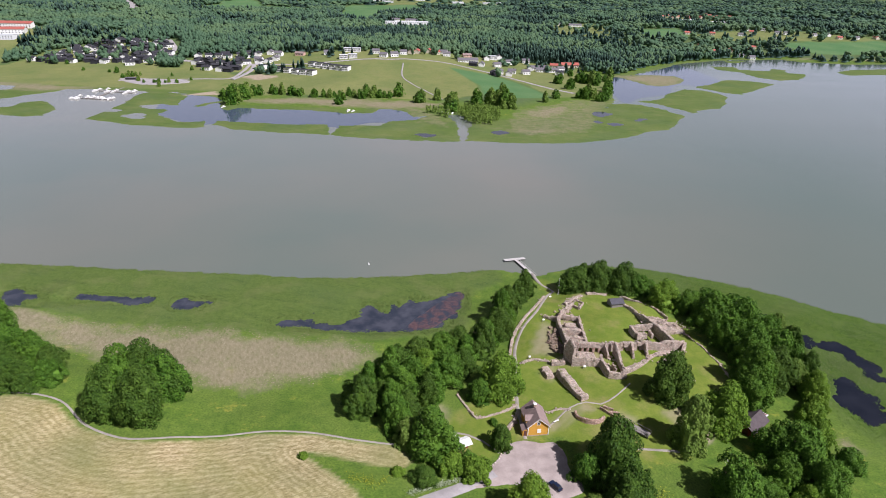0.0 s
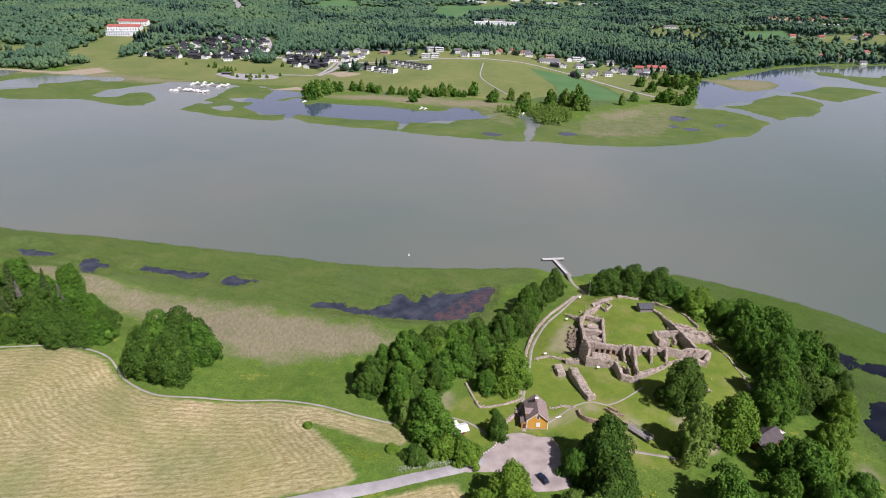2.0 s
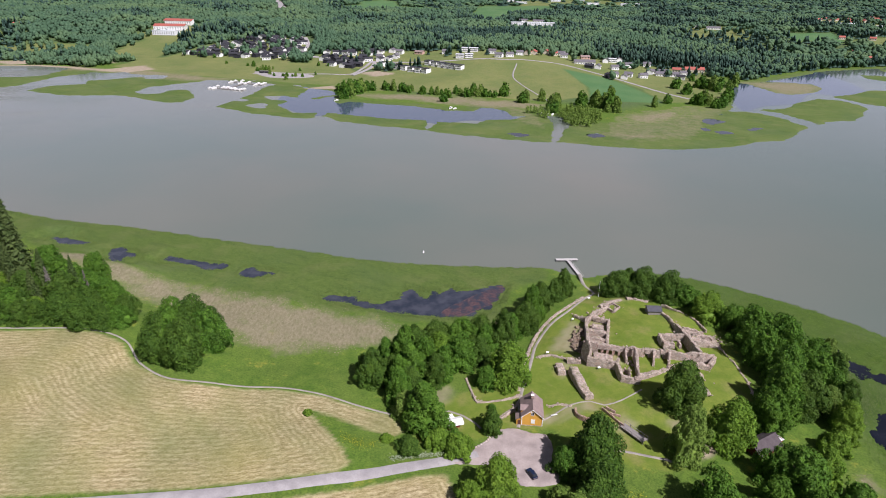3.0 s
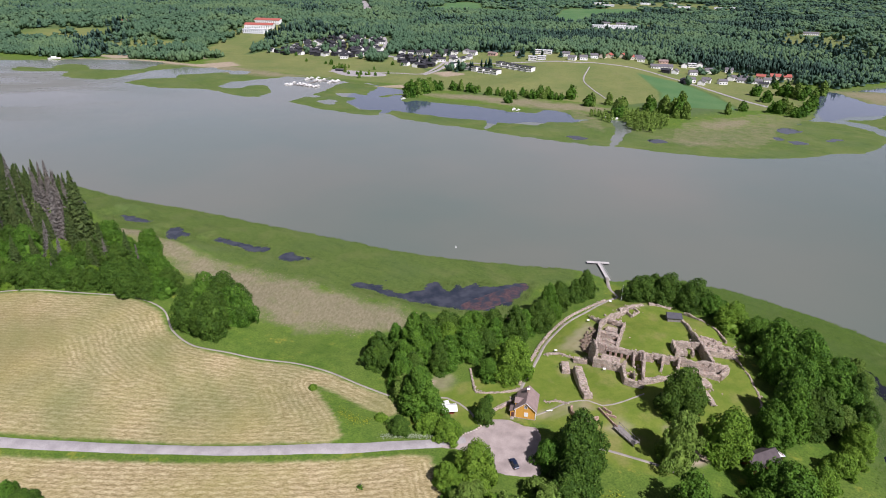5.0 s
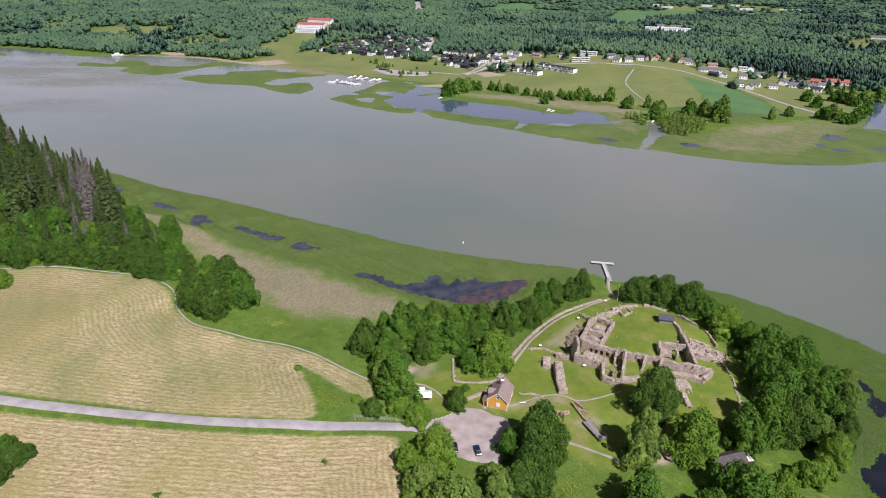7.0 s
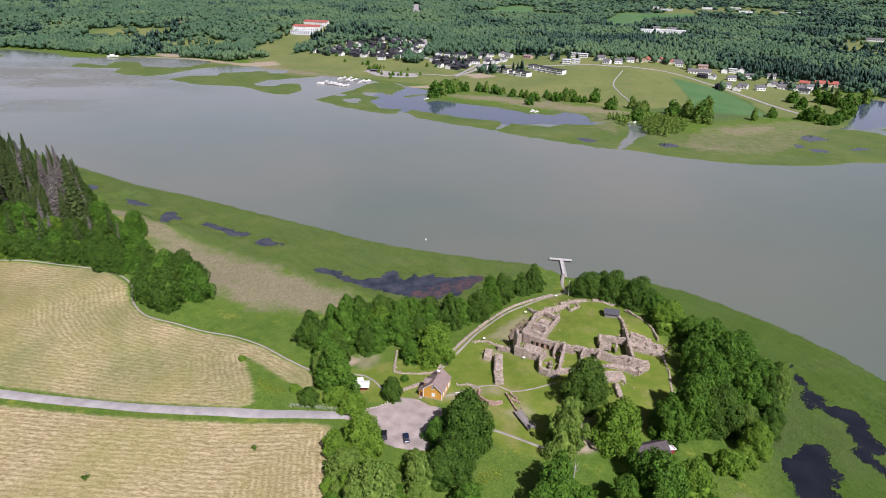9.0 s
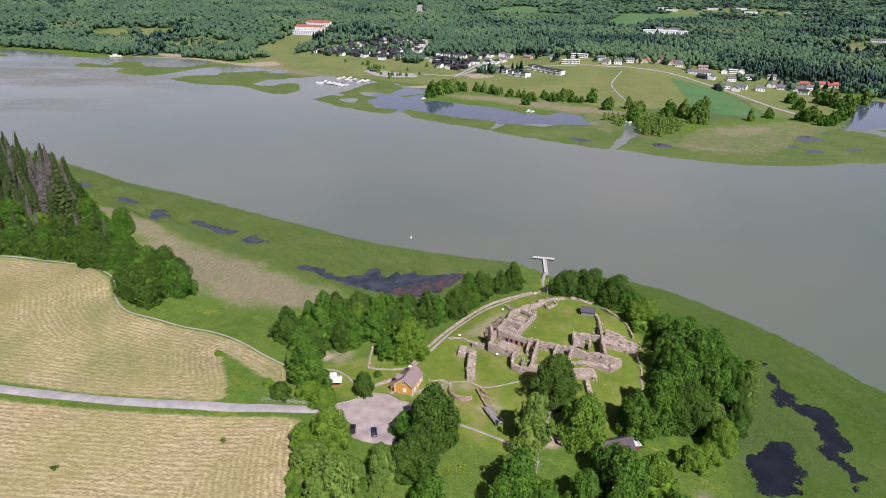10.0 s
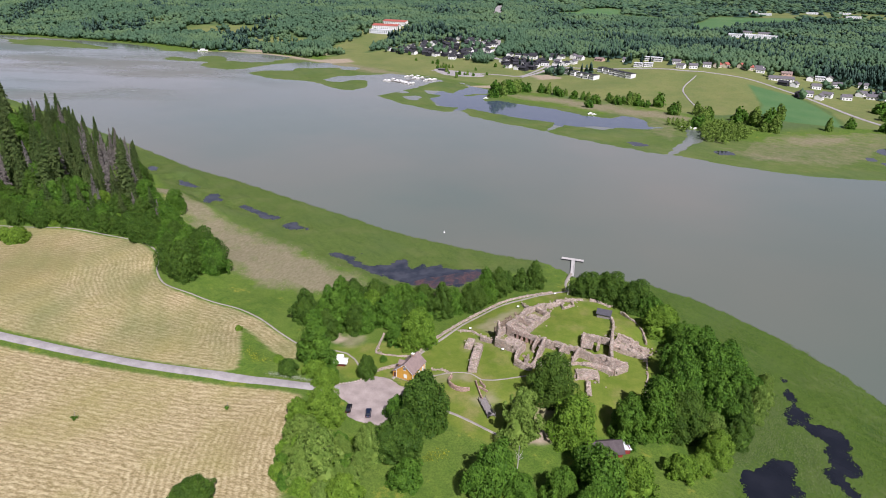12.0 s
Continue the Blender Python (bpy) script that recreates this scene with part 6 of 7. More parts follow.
def roof_slabs(bm, w, l, eave, ridge, over, thick=0.16):
    """Two roof slopes with eaves and verges."""
    run = w / 2
    k = (ridge - eave) / run
    for s in (-1, 1):
        p = []
        for x, z in ((0, ridge + 0.04), (s * (run + over), eave - k * over + 0.04)):
            p += [(x, -l / 2 - over, z), (x, l / 2 + over, z)]
        lo = [bm.verts.new(q) for q in p]
        hi = [bm.verts.new((x, y, z + thick)) for x, y, z in p]
        q = [(lo[0], lo[1], lo[3], lo[2]), (hi[2], hi[3], hi[1], hi[0]), (lo[0], lo[2], hi[2], hi[0]), (lo[1], hi[1], hi[3], lo[3]), (lo[2], lo[3], hi[3], hi[2]), (lo[0], hi[0], hi[1], lo[1])]
        for f in q:
            bm.faces.new(f)
    bmesh.ops.recalc_face_normals(bm, faces=bm.faces[:])
    return bm


def window(parent, x, y, z, w, h, side, frame_mat=WHITE, pane_mat=None):
    """A window in a wall; side is the way it faces: s, n, e or w."""
    t = 0.06
    bm = bmesh.new()
    for a, b, c, d in ((-w / 2 - 0.1, w / 2 + 0.1, h / 2, h / 2 + 0.1), (-w / 2 - 0.1, w / 2 + 0.1, -h / 2 - 0.1, -h / 2), (-w / 2 - 0.1, -w / 2, -h / 2, h / 2), (w / 2, w / 2 + 0.1, -h / 2, h / 2), (-0.04, 0.04, -h / 2, h / 2)):
        add_box(bm, a, b, -t, t, c, d)
    fr = part("window", bm, frame_mat, parent)
    fr.matrix_basis = pose(x, y, z, 0, 0, {"s": 0, "e": 90, "n": 180, "w": 270}[side])
    part("pane", box(-w / 2, w / 2, -0.03, 0.03, -h / 2, h / 2), pane_mat or GLASS, fr)
    return fr


def yellow_house():
    ob = tagged(thing("house", 30.6, 164.6, 1.0, 7), "ochre yellow wooden cottage with brown roof and white trim", "house")
    w, l, eave, ridge = 6.8, 9.2, 4.0, 6.9
    part("wall", gable(bmesh.new(), w, l, eave, ridge), YELLOW, ob)
    part("roof", roof_slabs(bmesh.new(), w, l, eave, ridge, 0.45), ROOF_TILE, ob)
    part("plinth", box(-w / 2 - 0.08, w / 2 + 0.08, -l / 2 - 0.08, l / 2 + 0.08, -0.7, 0.35), STONE, ob)
    for sx in (-1, 1):
        for sy in (-1, 1):
            part("corner_board", box(sx * w / 2 - 0.12, sx * w / 2 + 0.12, sy * l / 2 - 0.12, sy * l / 2 + 0.12, 0.3, eave - 0.1), WHITE, ob)
    k = (ridge - eave) / (w / 2)
    for s in (-1, 1):
        bm = bmesh.new()
        p = [(0, ridge + 0.02), (s * (w / 2 + 0.45), eave - k * 0.45), (s * (w / 2 + 0.45), eave - k * 0.45 - 0.22), (0, ridge - 0.22)]
        vs = [bm.verts.new((x, -l / 2 - 0.5, z)) for x, z in p] + [bm.verts.new((x, -l / 2 - 0.44, z)) for x, z in p]
        for f in ((0, 1, 2, 3), (7, 6, 5, 4), (0, 4, 5, 1), (1, 5, 6, 2), (2, 6, 7, 3), (3, 7, 4, 0)):
            bm.faces.new([vs[i] for i in f])
        bmesh.ops.recalc_face_normals(bm, faces=bm.faces[:])
        part("barge_board", bm, WHITE, ob)
    chim = part("chimney", box(-0.45, 0.45, 1.0, 1.9, ridge - 0.5, ridge + 1.1, 0.03), RED_STONE, ob, "brick chimney with white cap")
    part("cap", box(-0.55, 0.55, 0.9, 2.0, ridge + 1.1, ridge + 1.25, 0.03), WHITE, chim)
    window(ob, 0.0, -l / 2 - 0.03, 4.9, 0.9, 1.1, "s")
    window(ob, 0.3, -l / 2 - 0.03, 1.9, 1.1, 1.4, "s", WHITE, WHITE)
    for y in (-2.6, 0.2, 2.8):
        window(ob, w / 2 + 0.03, y, 1.9, 1.0, 1.4, "e", WHITE, WHITE)
    # cross-gabled porch
    porch = part("porch", box(-w / 2 - 1.7, -w / 2, -l / 2 + 0.1, -l / 2 + 3.0, -0.5, 2.5), YELLOW, ob, "yellow boarded entrance porch")
    bm = bmesh.new()
    vs = [bm.verts.new(p) for p in ((-w / 2 - 2.1, -l / 2 - 0.3, 2.35), (-w / 2 - 2.1, -l / 2 + 3.4, 2.35), (-w / 2 + 0.1, -l / 2 + 3.4, 3.5), (-w / 2 + 0.1, -l / 2 - 0.3, 3.5))]
    vt = [bm.verts.new(v.co + Vector((0, 0, 0.14))) for v in vs]
    for f in ((0, 1, 2, 3), (7, 6, 5, 4), (0, 4, 5, 1), (1, 5, 6, 2), (2, 6, 7, 3), (3, 7, 4, 0)):
        bm.faces.new([(vs + vt)[i] for i in f])
    bmesh.ops.recalc_face_normals(bm, faces=bm.faces[:])
    part("roof", bm, ROOF_TILE, porch)
    part("door", box(-w / 2 - 1.3, -w / 2 - 0.4, -l / 2 + 0.04, -l / 2 + 0.1, 0.1, 2.1), plain("brown_door", (0.12, 0.05, 0.04)), porch, "dark brown entrance door")
    for s in (0.0, -0.3, -0.6):
        part("step", box(-w / 2 - 1.5, -w / 2 - 0.2, -l / 2 - 0.4 + s, -l / 2 + 0.1 + s, -0.5, 0.1 + s * 0.5), GREYWOOD, porch)
    # dormer over the porch
    dorm = part("dormer", gable(bmesh.new(), 2.6, 3.0, 4.9, 6.0), YELLOW, ob)
    dorm.matrix_basis = pose(-w / 2 + 1.1, -l / 2 + 3.2, 0, 0, 0, 90)
    part("roof", roof_slabs(bmesh.new(), 2.6, 3.0, 4.9, 6.0, 0.25, 0.12), ROOF_TILE, dorm)
    return ob


yellow_house()


def barn():
    ob = tagged(thing("barn", 104.2, 167.4, 0.25, -48), "red wooden barn with grey-brown roof under trees", "barn")
    part("wall", gable(bmesh.new(), 6.0, 10.5, 2.1, 4.3), RED, ob)
    part("roof", roof_slabs(bmesh.new(), 6.0, 10.5, 2.1, 4.3, 0.6), plain("dark_barn_roof", (0.100, 0.082, 0.084), 0.85, 0.15, 0.35, 0.8), ob)
    part("door", box(-1.2, 1.2, -5.33, -5.22, -0.2, 2.0), plain("dark_red_door", (0.12, 0.03, 0.025)), ob)
    an = part("annex", box(-1.5, 1.8, 5.25, 8.2, -0.5, 2.0), RED, ob, "small red annex with pale sheet roof")
    bm = box(-1.8, 2.1, 5.2, 8.6, 2.0, 2.12)
    for v in bm.verts:
        v.co.z += (v.co.y - 5.2) * -0.12 + 0.2
    part("roof", bm, LIGHTROOF, an)


barn()


def yard_shed():
    ob = tagged(thing("shed", 76.0, 241.0, 6.0, 12), "small plank shed with dark grey roof in the castle yard", "shed")
    part("wall", gable(bmesh.new(), 4.6, 5.4, 1.9, 3.1), GREYWOOD, ob)
    part("roof", roof_slabs(bmesh.new(), 4.6, 5.4, 1.9, 3.1, 0.45), plain("dark_slate_roof", (0.085, 0.083, 0.095), 0.8, 0.2, 0.25, 0.8), ob)
    part("door", box(-0.5, 0.5, -2.76, -2.68, -0.3, 1.5), plain("shed_door", (0.16, 0.14, 0.12)), ob)
    ob.matrix_basis = pose(76.0, 241.0, 6.0, 0, 0, 102)


yard_shed()


def kiosk():
    ob = tagged(thing("kiosk", 6.4, 153.2, ground_z(6.4, 153.2), 28, 1.12), "small kiosk with white canopy roof and reddish sides", "kiosk")
    part("body", box(-1.3, 1.3, -0.9, 0.9, -0.3, 1.7, 0.03), RED, ob)
    bm = roof_slabs(bmesh.new(), 3.0, 3.8, 1.75, 2.4, 0.40, 0.08)
    bmesh.ops.rotate(bm, verts=bm.verts[:], cent=(0, 0, 0), matrix=Matrix.Rotation(math.pi / 2, 3, "Z"))
    part("canopy", bm, WHITE, ob)
    part("counter", box(1.5, 2.1, -1.0, 1.0, 0.85, 0.95), WHITE, ob)
    tr = tagged(thing("trailer", 4.0, 155.0, ground_z(4.0, 155.0), 35), "white box trailer beside the kiosk", "trailer")
    part("body", box(-1.5, 1.5, -0.9, 0.9, 0.45, 2.3, 0.12), WHITE, tr)
    for sy in (-0.95, 0.95):
        bm = bmesh.new()
        bmesh.ops.create_cone(bm, cap_ends=True, segments=16, radius1=0.32, radius2=0.32, depth=0.2, matrix=pose(0, sy, 0.32, 90))
        part("wheel", bm, RUBBER, tr)
    part("drawbar", box(1.5, 2.5, -0.06, 0.06, 0.4, 0.5), CHROME, tr)


kiosk()


def car(x, y, turn, paint, label):
    ob = tagged(thing("car", x, y, ground_z(x, y) + 0.2, turn), label, "car", "parked cars")
    bm = box(-0.89, 0.89, -2.2, 2.2, 0.25, 0.85, 0.14)
    part("body", bm, paint, ob)
    bm = box(-0.80, 0.80, -1.75, 0.95, 0.84, 1.45)
    for v in bm.verts:
        if v.co.z > 1.2:
            v.co.x *= 0.82
            v.co.y = v.co.y * 0.72 - 0.1
    es = [e for e in bm.edges]
    bmesh.ops.bevel(bm, geom=es, offset=0.08, segments=2, affect="EDGES")
    cab = part("cabin", bm, GLASS, ob, "dark glazed cabin")
    part("roof", box(-0.62, 0.62, -1.25, 0.5, 1.44, 1.48, 0.01), paint, cab)
    for sx in (-0.82, 0.82):
        for sy in (-1.35, 1.35):
            bm = bmesh.new()
            bmesh.ops.create_cone(bm, cap_ends=True, segments=18, radius1=0.32, radius2=0.32, depth=0.2, matrix=pose(sx, sy, 0.32, 0, 90))
            wh = part("wheel", bm, RUBBER, ob)
            bm = bmesh.new()
            bmesh.ops.create_cone(bm, cap_ends=True, segments=14, radius1=0.19, radius2=0.19, depth=0.22, matrix=pose(sx, sy, 0.32, 0, 90))
            part("rim", bm, CHROME, wh)
        part("headlight", box(sx * 0.75 - 0.16, sx * 0.75 + 0.16, 2.14, 2.22, 0.6, 0.72), LIGHTROOF, ob)
        part("tail_light", box(sx * 0.75 - 0.15, sx * 0.75 + 0.15, -2.22, -2.14, 0.62, 0.75), REDTILE, ob)
        part("mirror", box(sx * 1.12 - 0.1, sx * 1.12 + 0.1, 0.62, 0.74, 0.9, 1.02), paint, ob)


BLUEPAINT = plain("dark_blue_car_paint", (0.010, 0.018, 0.045), 0.25, 0.6, 0.1)
BLACKPAINT = plain("black_car_paint", (0.010, 0.011, 0.013), 0.25, 0.6, 0.1)
car(33.3, 137.3, 36, BLUEPAINT, "dark blue car parked on the gravel")
car(26.4, 135.2, 32, BLACKPAINT, "black car parked beside the bushes")


def pier():
    """T-shaped wooden pier on posts."""
    a, b = Vector((45.6, 279.0, 0.9)), Vector((38.3, 297.8, 0.9))
    ob = tagged(thing("pier", 0, 0, 0), "grey wooden T-shaped pier on posts in the water", "pier")
    d = (b - a)
    L = d.length
    m = Matrix.Translation((a + b) / 2) @ pose(0, 0, 0, 0, 0, math.degrees(math.atan2(d.y, d.x)))
    pale = plain("bleached_deck_boards", (0.50, 0.48, 0.45), 0.85, 0.2, 0.2, 1.5)
    data = None
    n = 60
    for i in range(n):
        x = -L / 2 + L * (i + 0.5) / n
        if data is None:
            o = part("deck_board", box(-L / n * 0.47, L / n * 0.47, -0.9, 0.9, -0.04, 0.04), pale, ob)
            data = o.data
        else:
            o = new("deck_board", data)
            o.parent = ob
        o.matrix_basis = m @ pose(x, 0, 0.0)
    ends = Vector((32.0, 297.0, 0.9)), Vector((43.2, 300.2, 0.9))
    e = ends[1] - ends[0]
    m2 = Matrix.Translation((ends[0] + ends[1]) / 2) @ pose(0, 0, 0, 0, 0, math.degrees(math.atan2(e.y, e.x)))
    for i in range(36):
        x = -e.length / 2 + e.length * (i + 0.5) / 36
        o = new("deck_board", data)
        o.parent = ob
        o.matrix_basis = m2 @ pose(x, 0, 0.05) @ Matrix.Diagonal((1, 1.3, 1, 1))
    for mm, length in ((m, L), (m2, e.length)):
        for s in (-0.75, 0.75):
            o = part("beam", box(-length / 2, length / 2, s - 0.08, s + 0.08, -0.3, -0.05), GREYWOOD, ob)
            o.matrix_basis = mm
            for k in range(5):
                x = -length / 2 + length * (k + 0.1) / 4.2
                bm = bmesh.new()
                bmesh.ops.create_cone(bm, cap_ends=True, segments=8, radius1=0.11, radius2=0.11, depth=2.8, matrix=Matrix.Translation((x, s, -1.35)))
                part("post", bm, GREYWOOD, ob).matrix_basis = mm
    o = part("rail", box(-L / 2, L / 2, -0.95, -0.87, 0.85, 0.95), pale, ob)
    o.matrix_basis = m
    for k in range(8):
        x = -L / 2 + L * k / 7
        part("rail_post", box(x - 0.05, x + 0.05, -0.96, -0.86, 0, 0.9), pale, ob).matrix_basis = m


pier()

bm = bmesh.new()
bmesh.ops.create_cone(bm, cap_ends=True, segments=14, radius1=0.42, radius2=0.42, depth=0.6, matrix=Matrix.Translation((0, 0, 0.05)))
bmesh.ops.create_cone(bm, cap_ends=True, segments=12, radius1=0.24, radius2=0.06, depth=1.0, matrix=Matrix.Translation((0, 0, 0.85)))
buoy = tagged(part("buoy", bm, WHITE), "small white channel buoy afloat", "buoy")
buoy.location = (-39.0, 289.8, 0)

fp = tagged(thing("flagpole", 53.4, 255.6, ground_z(53.4, 255.6) - 0.2), "white flagpole on the grass above the pier", "flagpole")
bm = bmesh.new()
bmesh.ops.create_cone(bm, cap_ends=True, segments=10, radius1=0.10, radius2=0.05, depth=8.2, matrix=Matrix.Translation((0, 0, 4.1)))
part("pole", bm, WHITE, fp)
bm = bmesh.new()
bmesh.ops.create_uvsphere(bm, u_segments=10, v_segments=6, radius=0.13, matrix=Matrix.Translation((0, 0, 8.3)))
part("finial", bm, WHITE, fp)

for x, y in ((49, 251), (42.3, 226.8), (33.5, 201.6), (53, 194), (51.6, 229)):
    ob = tagged(thing("information_board", x, y, ground_z(x, y), 20), "small white slanted information board on posts", "sign", "information boards")
    if y == 229:
        ob.location.z = 6.0
    bm = box(-0.5, 0.5, -0.32, 0.32, -0.03, 0.03)
    part("panel", bm, WHITE, ob).matrix_basis = pose(0, 0, 1.0, 30)
    for s in (-0.5, 0.5):
        part("post", box(s - 0.04, s + 0.04, -0.04, 0.04, -0.3, 1.0), GREYWOOD, ob)
PALE_STONE = stone_material("pale_boulder", (1.3, 1.3, 1.3))
r = random.Random(3)
for x, y in ((13.2, 143.6), (13.9, 144.4), (14.6, 145.3), (15.3, 146.1), (16.0, 146.9), (16.7, 147.8), (17.3, 148.7), (17.8, 149.7), (18.2, 150.8)):
    bm = bmesh.new()
    bmesh.ops.create_icosphere(bm, subdivisions=2, radius=0.34)
    for v in bm.verts:
        v.co = Vector((v.co.x * 1.2, v.co.y, v.co.z * 0.8)) * (1 + 0.25 * noise.noise(v.co * 3 + Vector((x, y, 0))))
    o = tagged(part("boulder", bm, PALE_STONE), "pale boulder at the edge of the parking area", "boulder", "boulders by the parking area")
    o.matrix_basis = pose(x + 0.3, y - 0.3, ground_z(x, y) + 0.12, 0, 0, r.uniform(0, 360))
bench = tagged(thing("bench", 38.2, 166.5, ground_z(38.2, 166.5), 30), "pale wooden bench on the lawn", "bench")
part("seat", box(-1.1, 1.1, -0.25, 0.25, 0.42, 0.48), WHITE, bench)
for s in (-0.9, 0.9):
    part("leg", box(s - 0.06, s + 0.06, -0.2, 0.2, -0.1, 0.42), GREYWOOD, bench)


# ---- far houses ----
def house_type(w, l, eave, ridge, wall, roof, label, flat=False, win=3):
    """One model of a far house; ridge along x."""
    ob = new("house")
    tagged(ob, label, "house")
    if flat:
        part("wall", box(-l / 2, l / 2, -w / 2, w / 2, -1.5, eave), wall, ob)
        part("roof", box(-l / 2 - 0.5, l / 2 + 0.5, -w / 2 - 0.5, w / 2 + 0.5, eave, eave + 0.35), roof, ob)
    else:
        bm = gable(bmesh.new(), w, l, eave, ridge)
        bmesh.ops.rotate(bm, verts=bm.verts[:], cent=(0, 0, 0), matrix=Matrix.Rotation(math.pi / 2, 3, "Z"))
        for v in bm.verts:
            if v.co.z < 0:
                v.co.z = -1.5
        part("wall", bm, wall, ob)
        bm = roof_slabs(bmesh.new(), w, l, eave, ridge, 0.6, 0.25)
        bmesh.ops.rotate(bm, verts=bm.verts[:], cent=(0, 0, 0), matrix=Matrix.Rotation(math.pi / 2, 3, "Z"))
        part("roof", bm, roof, ob)
        part("chimney", box(l * 0.15, l * 0.15 + 0.8, -0.4, 0.4, ridge - 0.5, ridge + 1.0), GREYROOF, ob)
    data = None
    for k in range(win):
        x = -l / 2 + l * (k + 0.5) / win
        for z in ([1.5] if eave < 4.5 else [1.5, 4.3]):
            if data is None:
                o = part("window", box(-0.8, 0.8, -0.05, 0.05, -0.7, 0.7), GLASS, ob)
                data = o.data
            else:
                o = new("window", data)
                o.parent = ob
            o.location = (x, -w / 2 - 0.04, z)
    return ob


cottage = house_type(6, 8, 2.6, 4.6, PINK, ROOF_TILE, "small cottage among spruces on the wooded hill", False, 2)
cottage.matrix_basis = pose(-301, 196, ground_z(-301, 196) + 0.3, 0, 0, 25)
TYPES = {
    "k": house_type(9, 13, 4.2, 6.4, BLACKBOARD, BLACKROOF, "black boarded house with dark grey roof"),
    "K": house_type(9, 13, 4.2, 6.4, WHITE, BLACKROOF, "white boarded house with dark grey roof"),
    "w": house_type(9, 12, 4.4, 7.0, WHITE, GREYROOF, "white house with grey gable roof among trees"),
    "r": house_type(9, 13, 4.2, 7.0, CREAM, REDTILE, "cream house with red tile roof among trees"),
    "p": house_type(9, 15, 3.2, 5.4, PINK, ROOF_TILE, "pinkish rendered house with brown roof"),
    "f": house_type(12, 9.5, 6.0, 0, WHITE, BLACKROOF, "white two-storey terraced house with flat roof", True, 4),
    "F": house_type(10, 13, 5.6, 0, WHITE, LIGHTROOF, "large white flat-roofed building", True, 6),
    "L": house_type(12, 34, 3.6, 6.6, WHITE, GREYROOF, "long white building with grey roof", False, 8),
    "R": house_type(12, 30, 4.0, 7.4, CREAM, REDTILE, "long building with a bright red roof", False, 7),
    "S": house_type(24, 60, 7.0, 10.5, WHITE, REDTILE, "large school-like white building with red roof", False, 12),
    "I": house_type(22, 46, 7.0, 0, LIGHTROOF, LIGHTROOF, "long pale industrial hall", True, 10),
}
FAR_HOUSES = {
    "dark houses of the village": "k -624,1006 -592,987 -596,1008 -566,993 -606,1060 -593,1095 -572,1081 -554,1045 -572,1110 -548,982 -536,975 -507,985 -533,993 -542,1110 -526,1093 -501,1078 -509,1104 -488,1106 -487,1074 -495,1040 -468,1038 -478,1006 -474,979 -442,991 -428,989 -369,963 -362,979 -345,958 -354,995 -320,934 -312,947 -331,971 -325,989 -323,1006 44,1032 72,959 -523,1021 -589,1120 -576,1008 -544,1018 -560,1069 -559,1006 -327,952 -624,985 -525,1045 -562,1132 -387,1000 -540,1071 -372,1000 -603,974 -491,1129 -495,1023",
    "white houses of the village": "K -618,1036 -588,1028 -563,1024 -540,1049 -532,1010 -490,1053 -476,1082 -450,1046 -489,981 -463,1003 -460,1022 -478,965 -430,1007 -398,1030 -380,1030 -365,1031 -358,1043 -350,1027 -332,1039 -323,1052 -316,1034 -307,1047 -289,990 -277,999 -607,997 -573,977 -598,1077 -568,1051 -556,1094 -523,978 -492,997 -516,1067 -504,1118 -481,1029 -464,1057 -460,988 -385,983 -354,942 -333,938 -344,978 -316,968 181,1011 -536,1033 -527,1115 -507,1010 -549,1141 -540,1125 -617,1073 -612,1019 -640,988 -576,1141 -444,1013 -473,1103 -598,1045 -308,987 -532,1138 -585,1065 -507,1138 -630,1020",
    "terraced houses": "f -273,953 -258,945 -244,937 -230,928 -216,919 -204,914 -192,910 -202,968 -190,960 -178,953 -167,946 -156,939 -146,934",
    "white houses by the wood": "w -289,1060 -273,1050 -194,1055 -270,1015 -294,1006 -170,1197 -132,1203 -117,1197 -116,1063 -100,1029 -84,1037 -72,1073 -4,1126 1,1108 58,1038 78,1255 70,1112 94,1135 107,1092 84,1051 116,1198 139,1118 172,1165 81,975 96,965 103,992 125,996 190,1056 139,1045 -128,1221 79,1264 -922,1157 365,1389 815,1779 744,1650 868,1794 857,1692 876,1684 809,1604 942,1671 980,1675 1030,1636 622,1308 610,1334 387,1430 700,1720",
    "red-roofed houses": "r -80,1174 -59,1089 -50,1103 -30,1123 -18,1116 184,1087 386,1377 445,1370 741,2157 874,2317 887,2199 985,2297 740,2049 942,2392 800,2180 830,2250 780,2110 900,2280 610,1656 676,1659 578,1403 624,1424 678,1461 797,1705 583,1483 516,1419 984,1631 1086,1646 640,1440 -1083,1090 700,1480 694,2156 747,2235 812,2311 820,2250 888,2357 931,2388 933,2342 944,2295 958,2197 795,2128 845,2188 866,2154 873,2095 905,2240 860,2230 720,2190 770,2200",
    "pink houses": "p -239,1052 36,1124",
    "large white buildings": "F -165,1081 -150,1079 -163,1021 -149,1026 82,1124 -547,1537",
    "long white buildings": "L 36,1068 152,1056 164,1037 -144,1783 -95,1787 667,2068 833,1974 301,1807 350,1782",
    "long red-roofed buildings": "R 213,1101",
    "large red-roofed buildings": "S -785,1160 -800,1215",
    "industrial halls": "I -770,1122 746,2040 821,1986 -312,3020 -245,2765 -130,3237 -17,3387 45,2699 186,2970 223,2999 315,2071 -132,1652 -106,1669 -69,1676",
}
hr = random.Random(12)
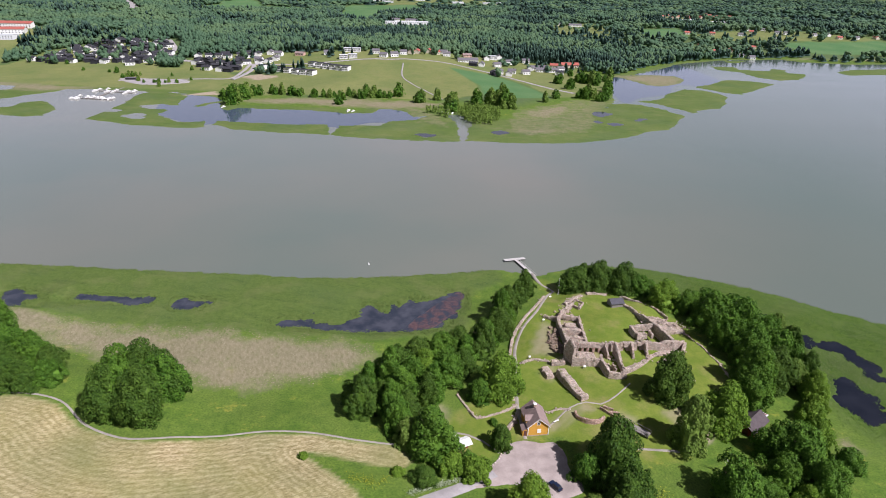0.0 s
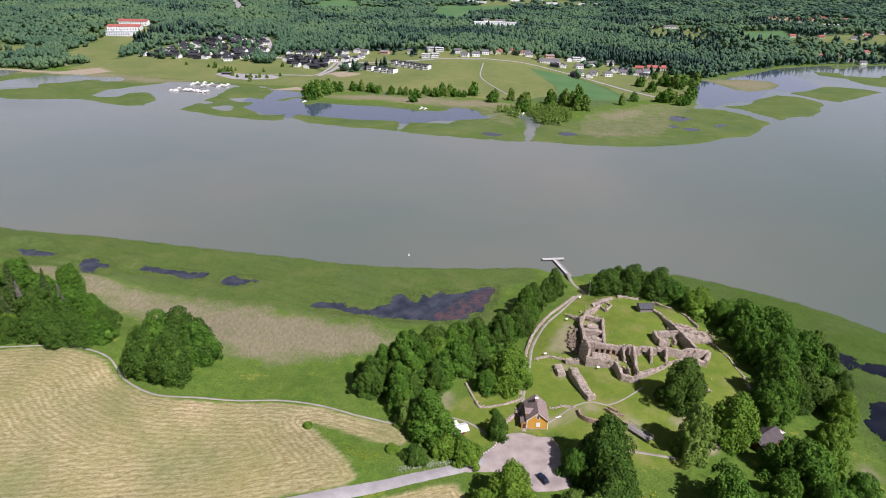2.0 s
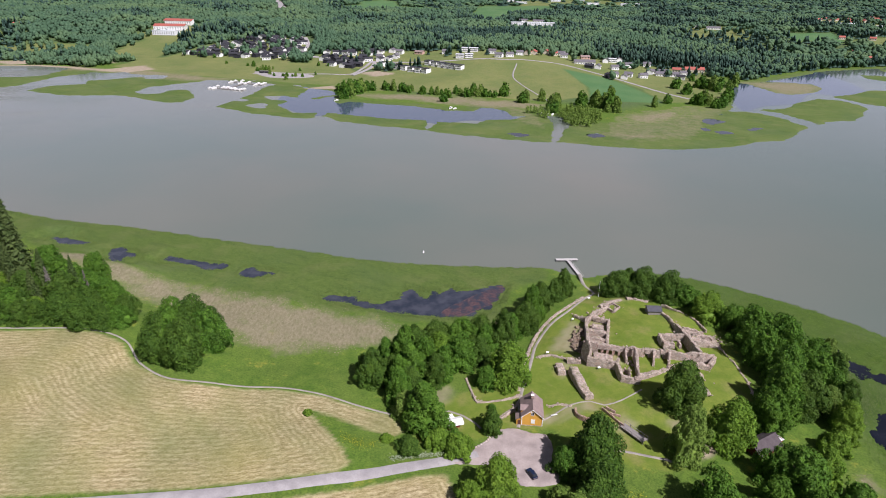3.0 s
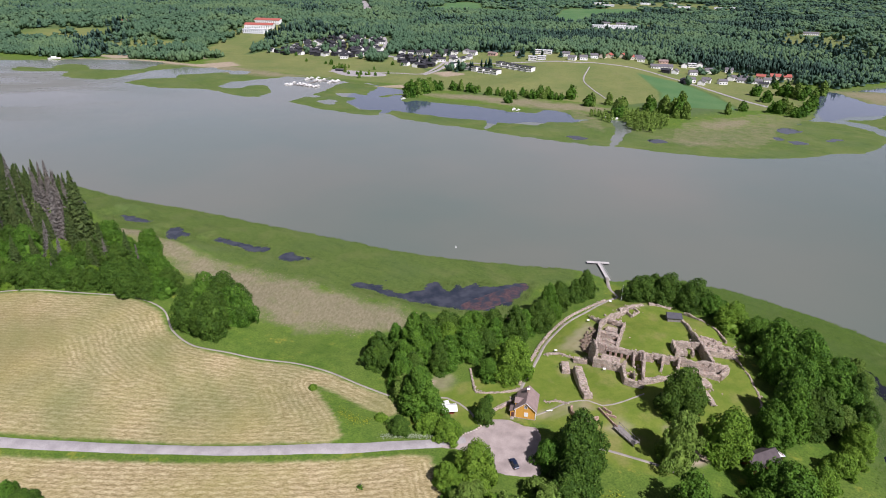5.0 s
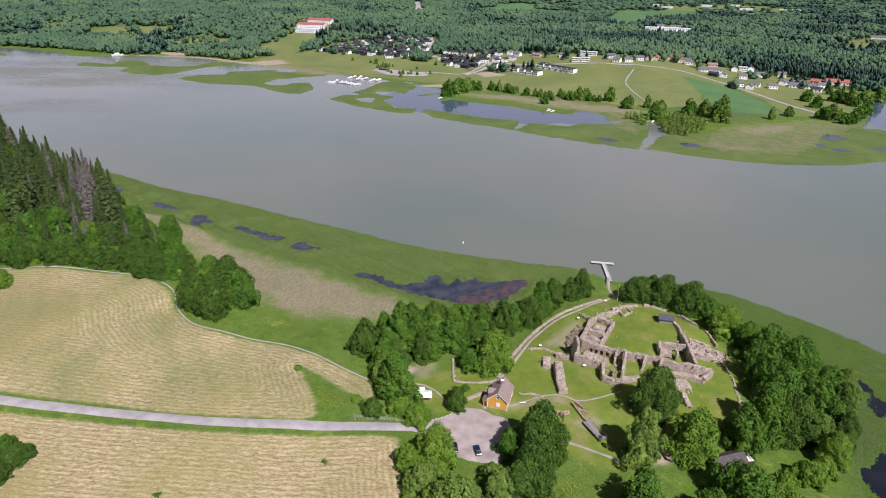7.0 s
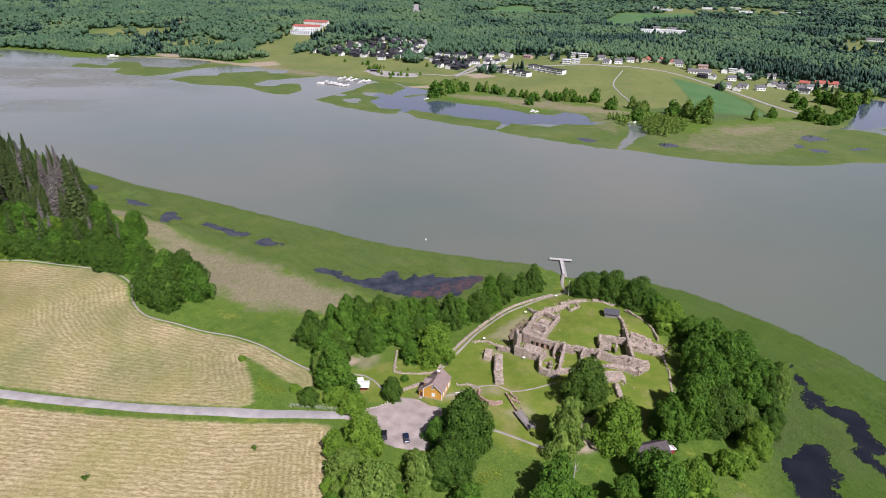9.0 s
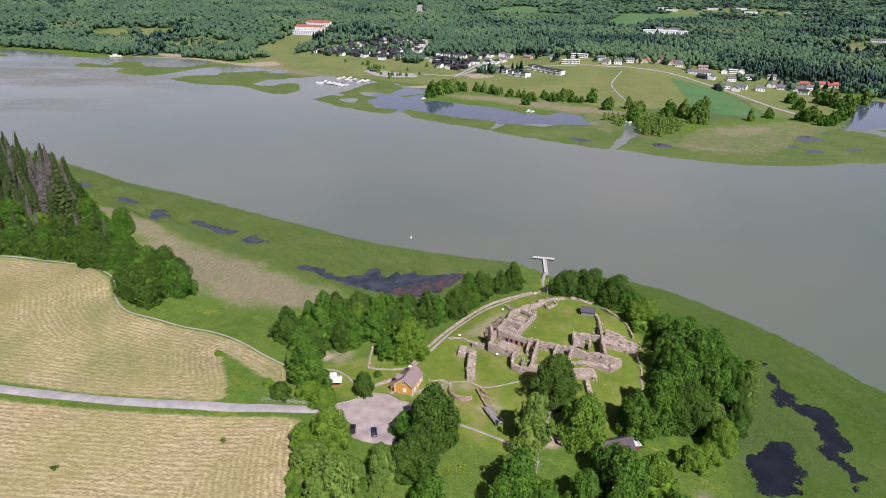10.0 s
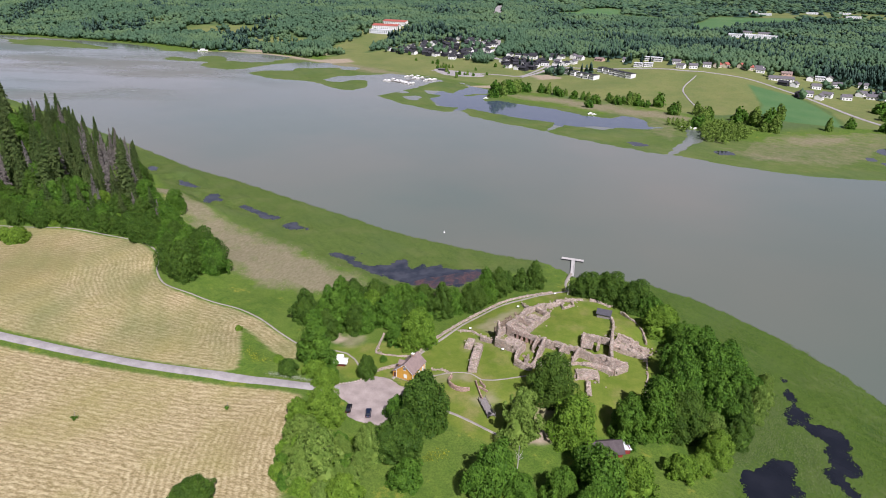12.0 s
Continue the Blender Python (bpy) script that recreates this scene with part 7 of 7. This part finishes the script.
for group, text in FAR_HOUSES.items():
    key, *spots = text.split()
    first = True
    for spot in spots:
        x, y = (float(v) for v in spot.split(","))
        turn = hr.choice((-12, 5, 20, 95, 80)) if key in "kKwrp" else {"f": -20, "S": 12}.get(key, 8) + hr.uniform(-6, 6)
        m = pose(x, y, ground_z(x, y) + 0.3, 0, 0, turn)
        if first:
            TYPES[key].matrix_basis = m
            tagged(TYPES[key], group=group)
            first = False
        else:
            tagged(copy_thing(TYPES[key], m), group=group)


# ---- marina ----
def boat_model():
    ob = tagged(new("boat"), "white motor boat moored at the marina", "boat", "boats at the marina")
    bm = bmesh.new()
    secs = [(-3.2, 0.95), (-1.0, 1.1), (1.2, 1.0), (2.6, 0.6), (3.4, 0.08)]
    rows = []
    for x, w in secs:
        rows.append([bm.verts.new(p) for p in ((x, -w, 0.9), (x, -w * 0.7, 0.0), (x, 0, -0.3), (x, w * 0.7, 0.0), (x, w, 0.9))])
    for a, b in zip(rows, rows[1:]):
        for j in range(4):
            bm.faces.new((a[j], a[j + 1], b[j + 1], b[j]))
        bm.faces.new((a[4], a[0], b[0], b[4]))
    bm.faces.new(rows[0])
    bmesh.ops.recalc_face_normals(bm, faces=bm.faces[:])
    part("hull", bm, WHITE, ob)
    part("cabin", box(-1.4, 1.3, -0.75, 0.75, 0.88, 1.7, 0.15), WHITE, ob)
    part("windscreen", box(0.9, 1.36, -0.7, 0.7, 1.25, 1.6, 0.05), GLASS, ob)
    return ob


boat = boat_model()
BOATS = "-432,720 -427,721 -425,719 -432,738 -418,729 -414,730 -411,728 -405,726 -400,724 -395,721 -391,722 -388,720 -387,726 -431,770 -432,783 -415,768 -408,767 -409,778 -390,760 -391,771 -385,769 -385,775 -423,786 -107,684 -102,683 -4,683 3,682 8,684 -910,764 207,814 219,843 -247,690".split()
br = random.Random(2)
for i, spot in enumerate(BOATS):
    x, y = (float(v) for v in spot.split(","))
    m = pose(x, y, 0.1, 0, 0, br.choice((70, 250)) + br.uniform(-10, 10)) @ Matrix.Scale(br.uniform(0.9, 1.5) * (2.2 if x < -900 else 1), 4)
    place(boat, m, "boats at the marina")
for x0, y0, x1, y1 in ((-436, 725, -384, 718), (-436, 776, -382, 764), (-410, 800, -410, 720)):
    a, b = Vector((x0, y0, 0.5)), Vector((x1, y1, 0.5))
    d = b - a
    jetty = tagged(part("jetty", box(-d.length / 2, d.length / 2, -1.0, 1.0, -0.25, 0.1), GREYWOOD), "floating wooden jetty of the marina", "jetty")
    jetty.matrix_basis = Matrix.Translation((a + b) / 2) @ pose(0, 0, 0, 0, 0, math.degrees(math.atan2(d.y, d.x)))
hs = tagged(thing("harbour_shed", -428, 862, ground_z(-428, 862), 8), "low dark harbour shed by the parking area", "shed")
part("wall", box(-8, 8, -3, 3, -0.5, 3), BLACKBOARD, hs)
part("roof", box(-8.4, 8.4, -3.4, 3.4, 3, 3.3), GREYROOF, hs)
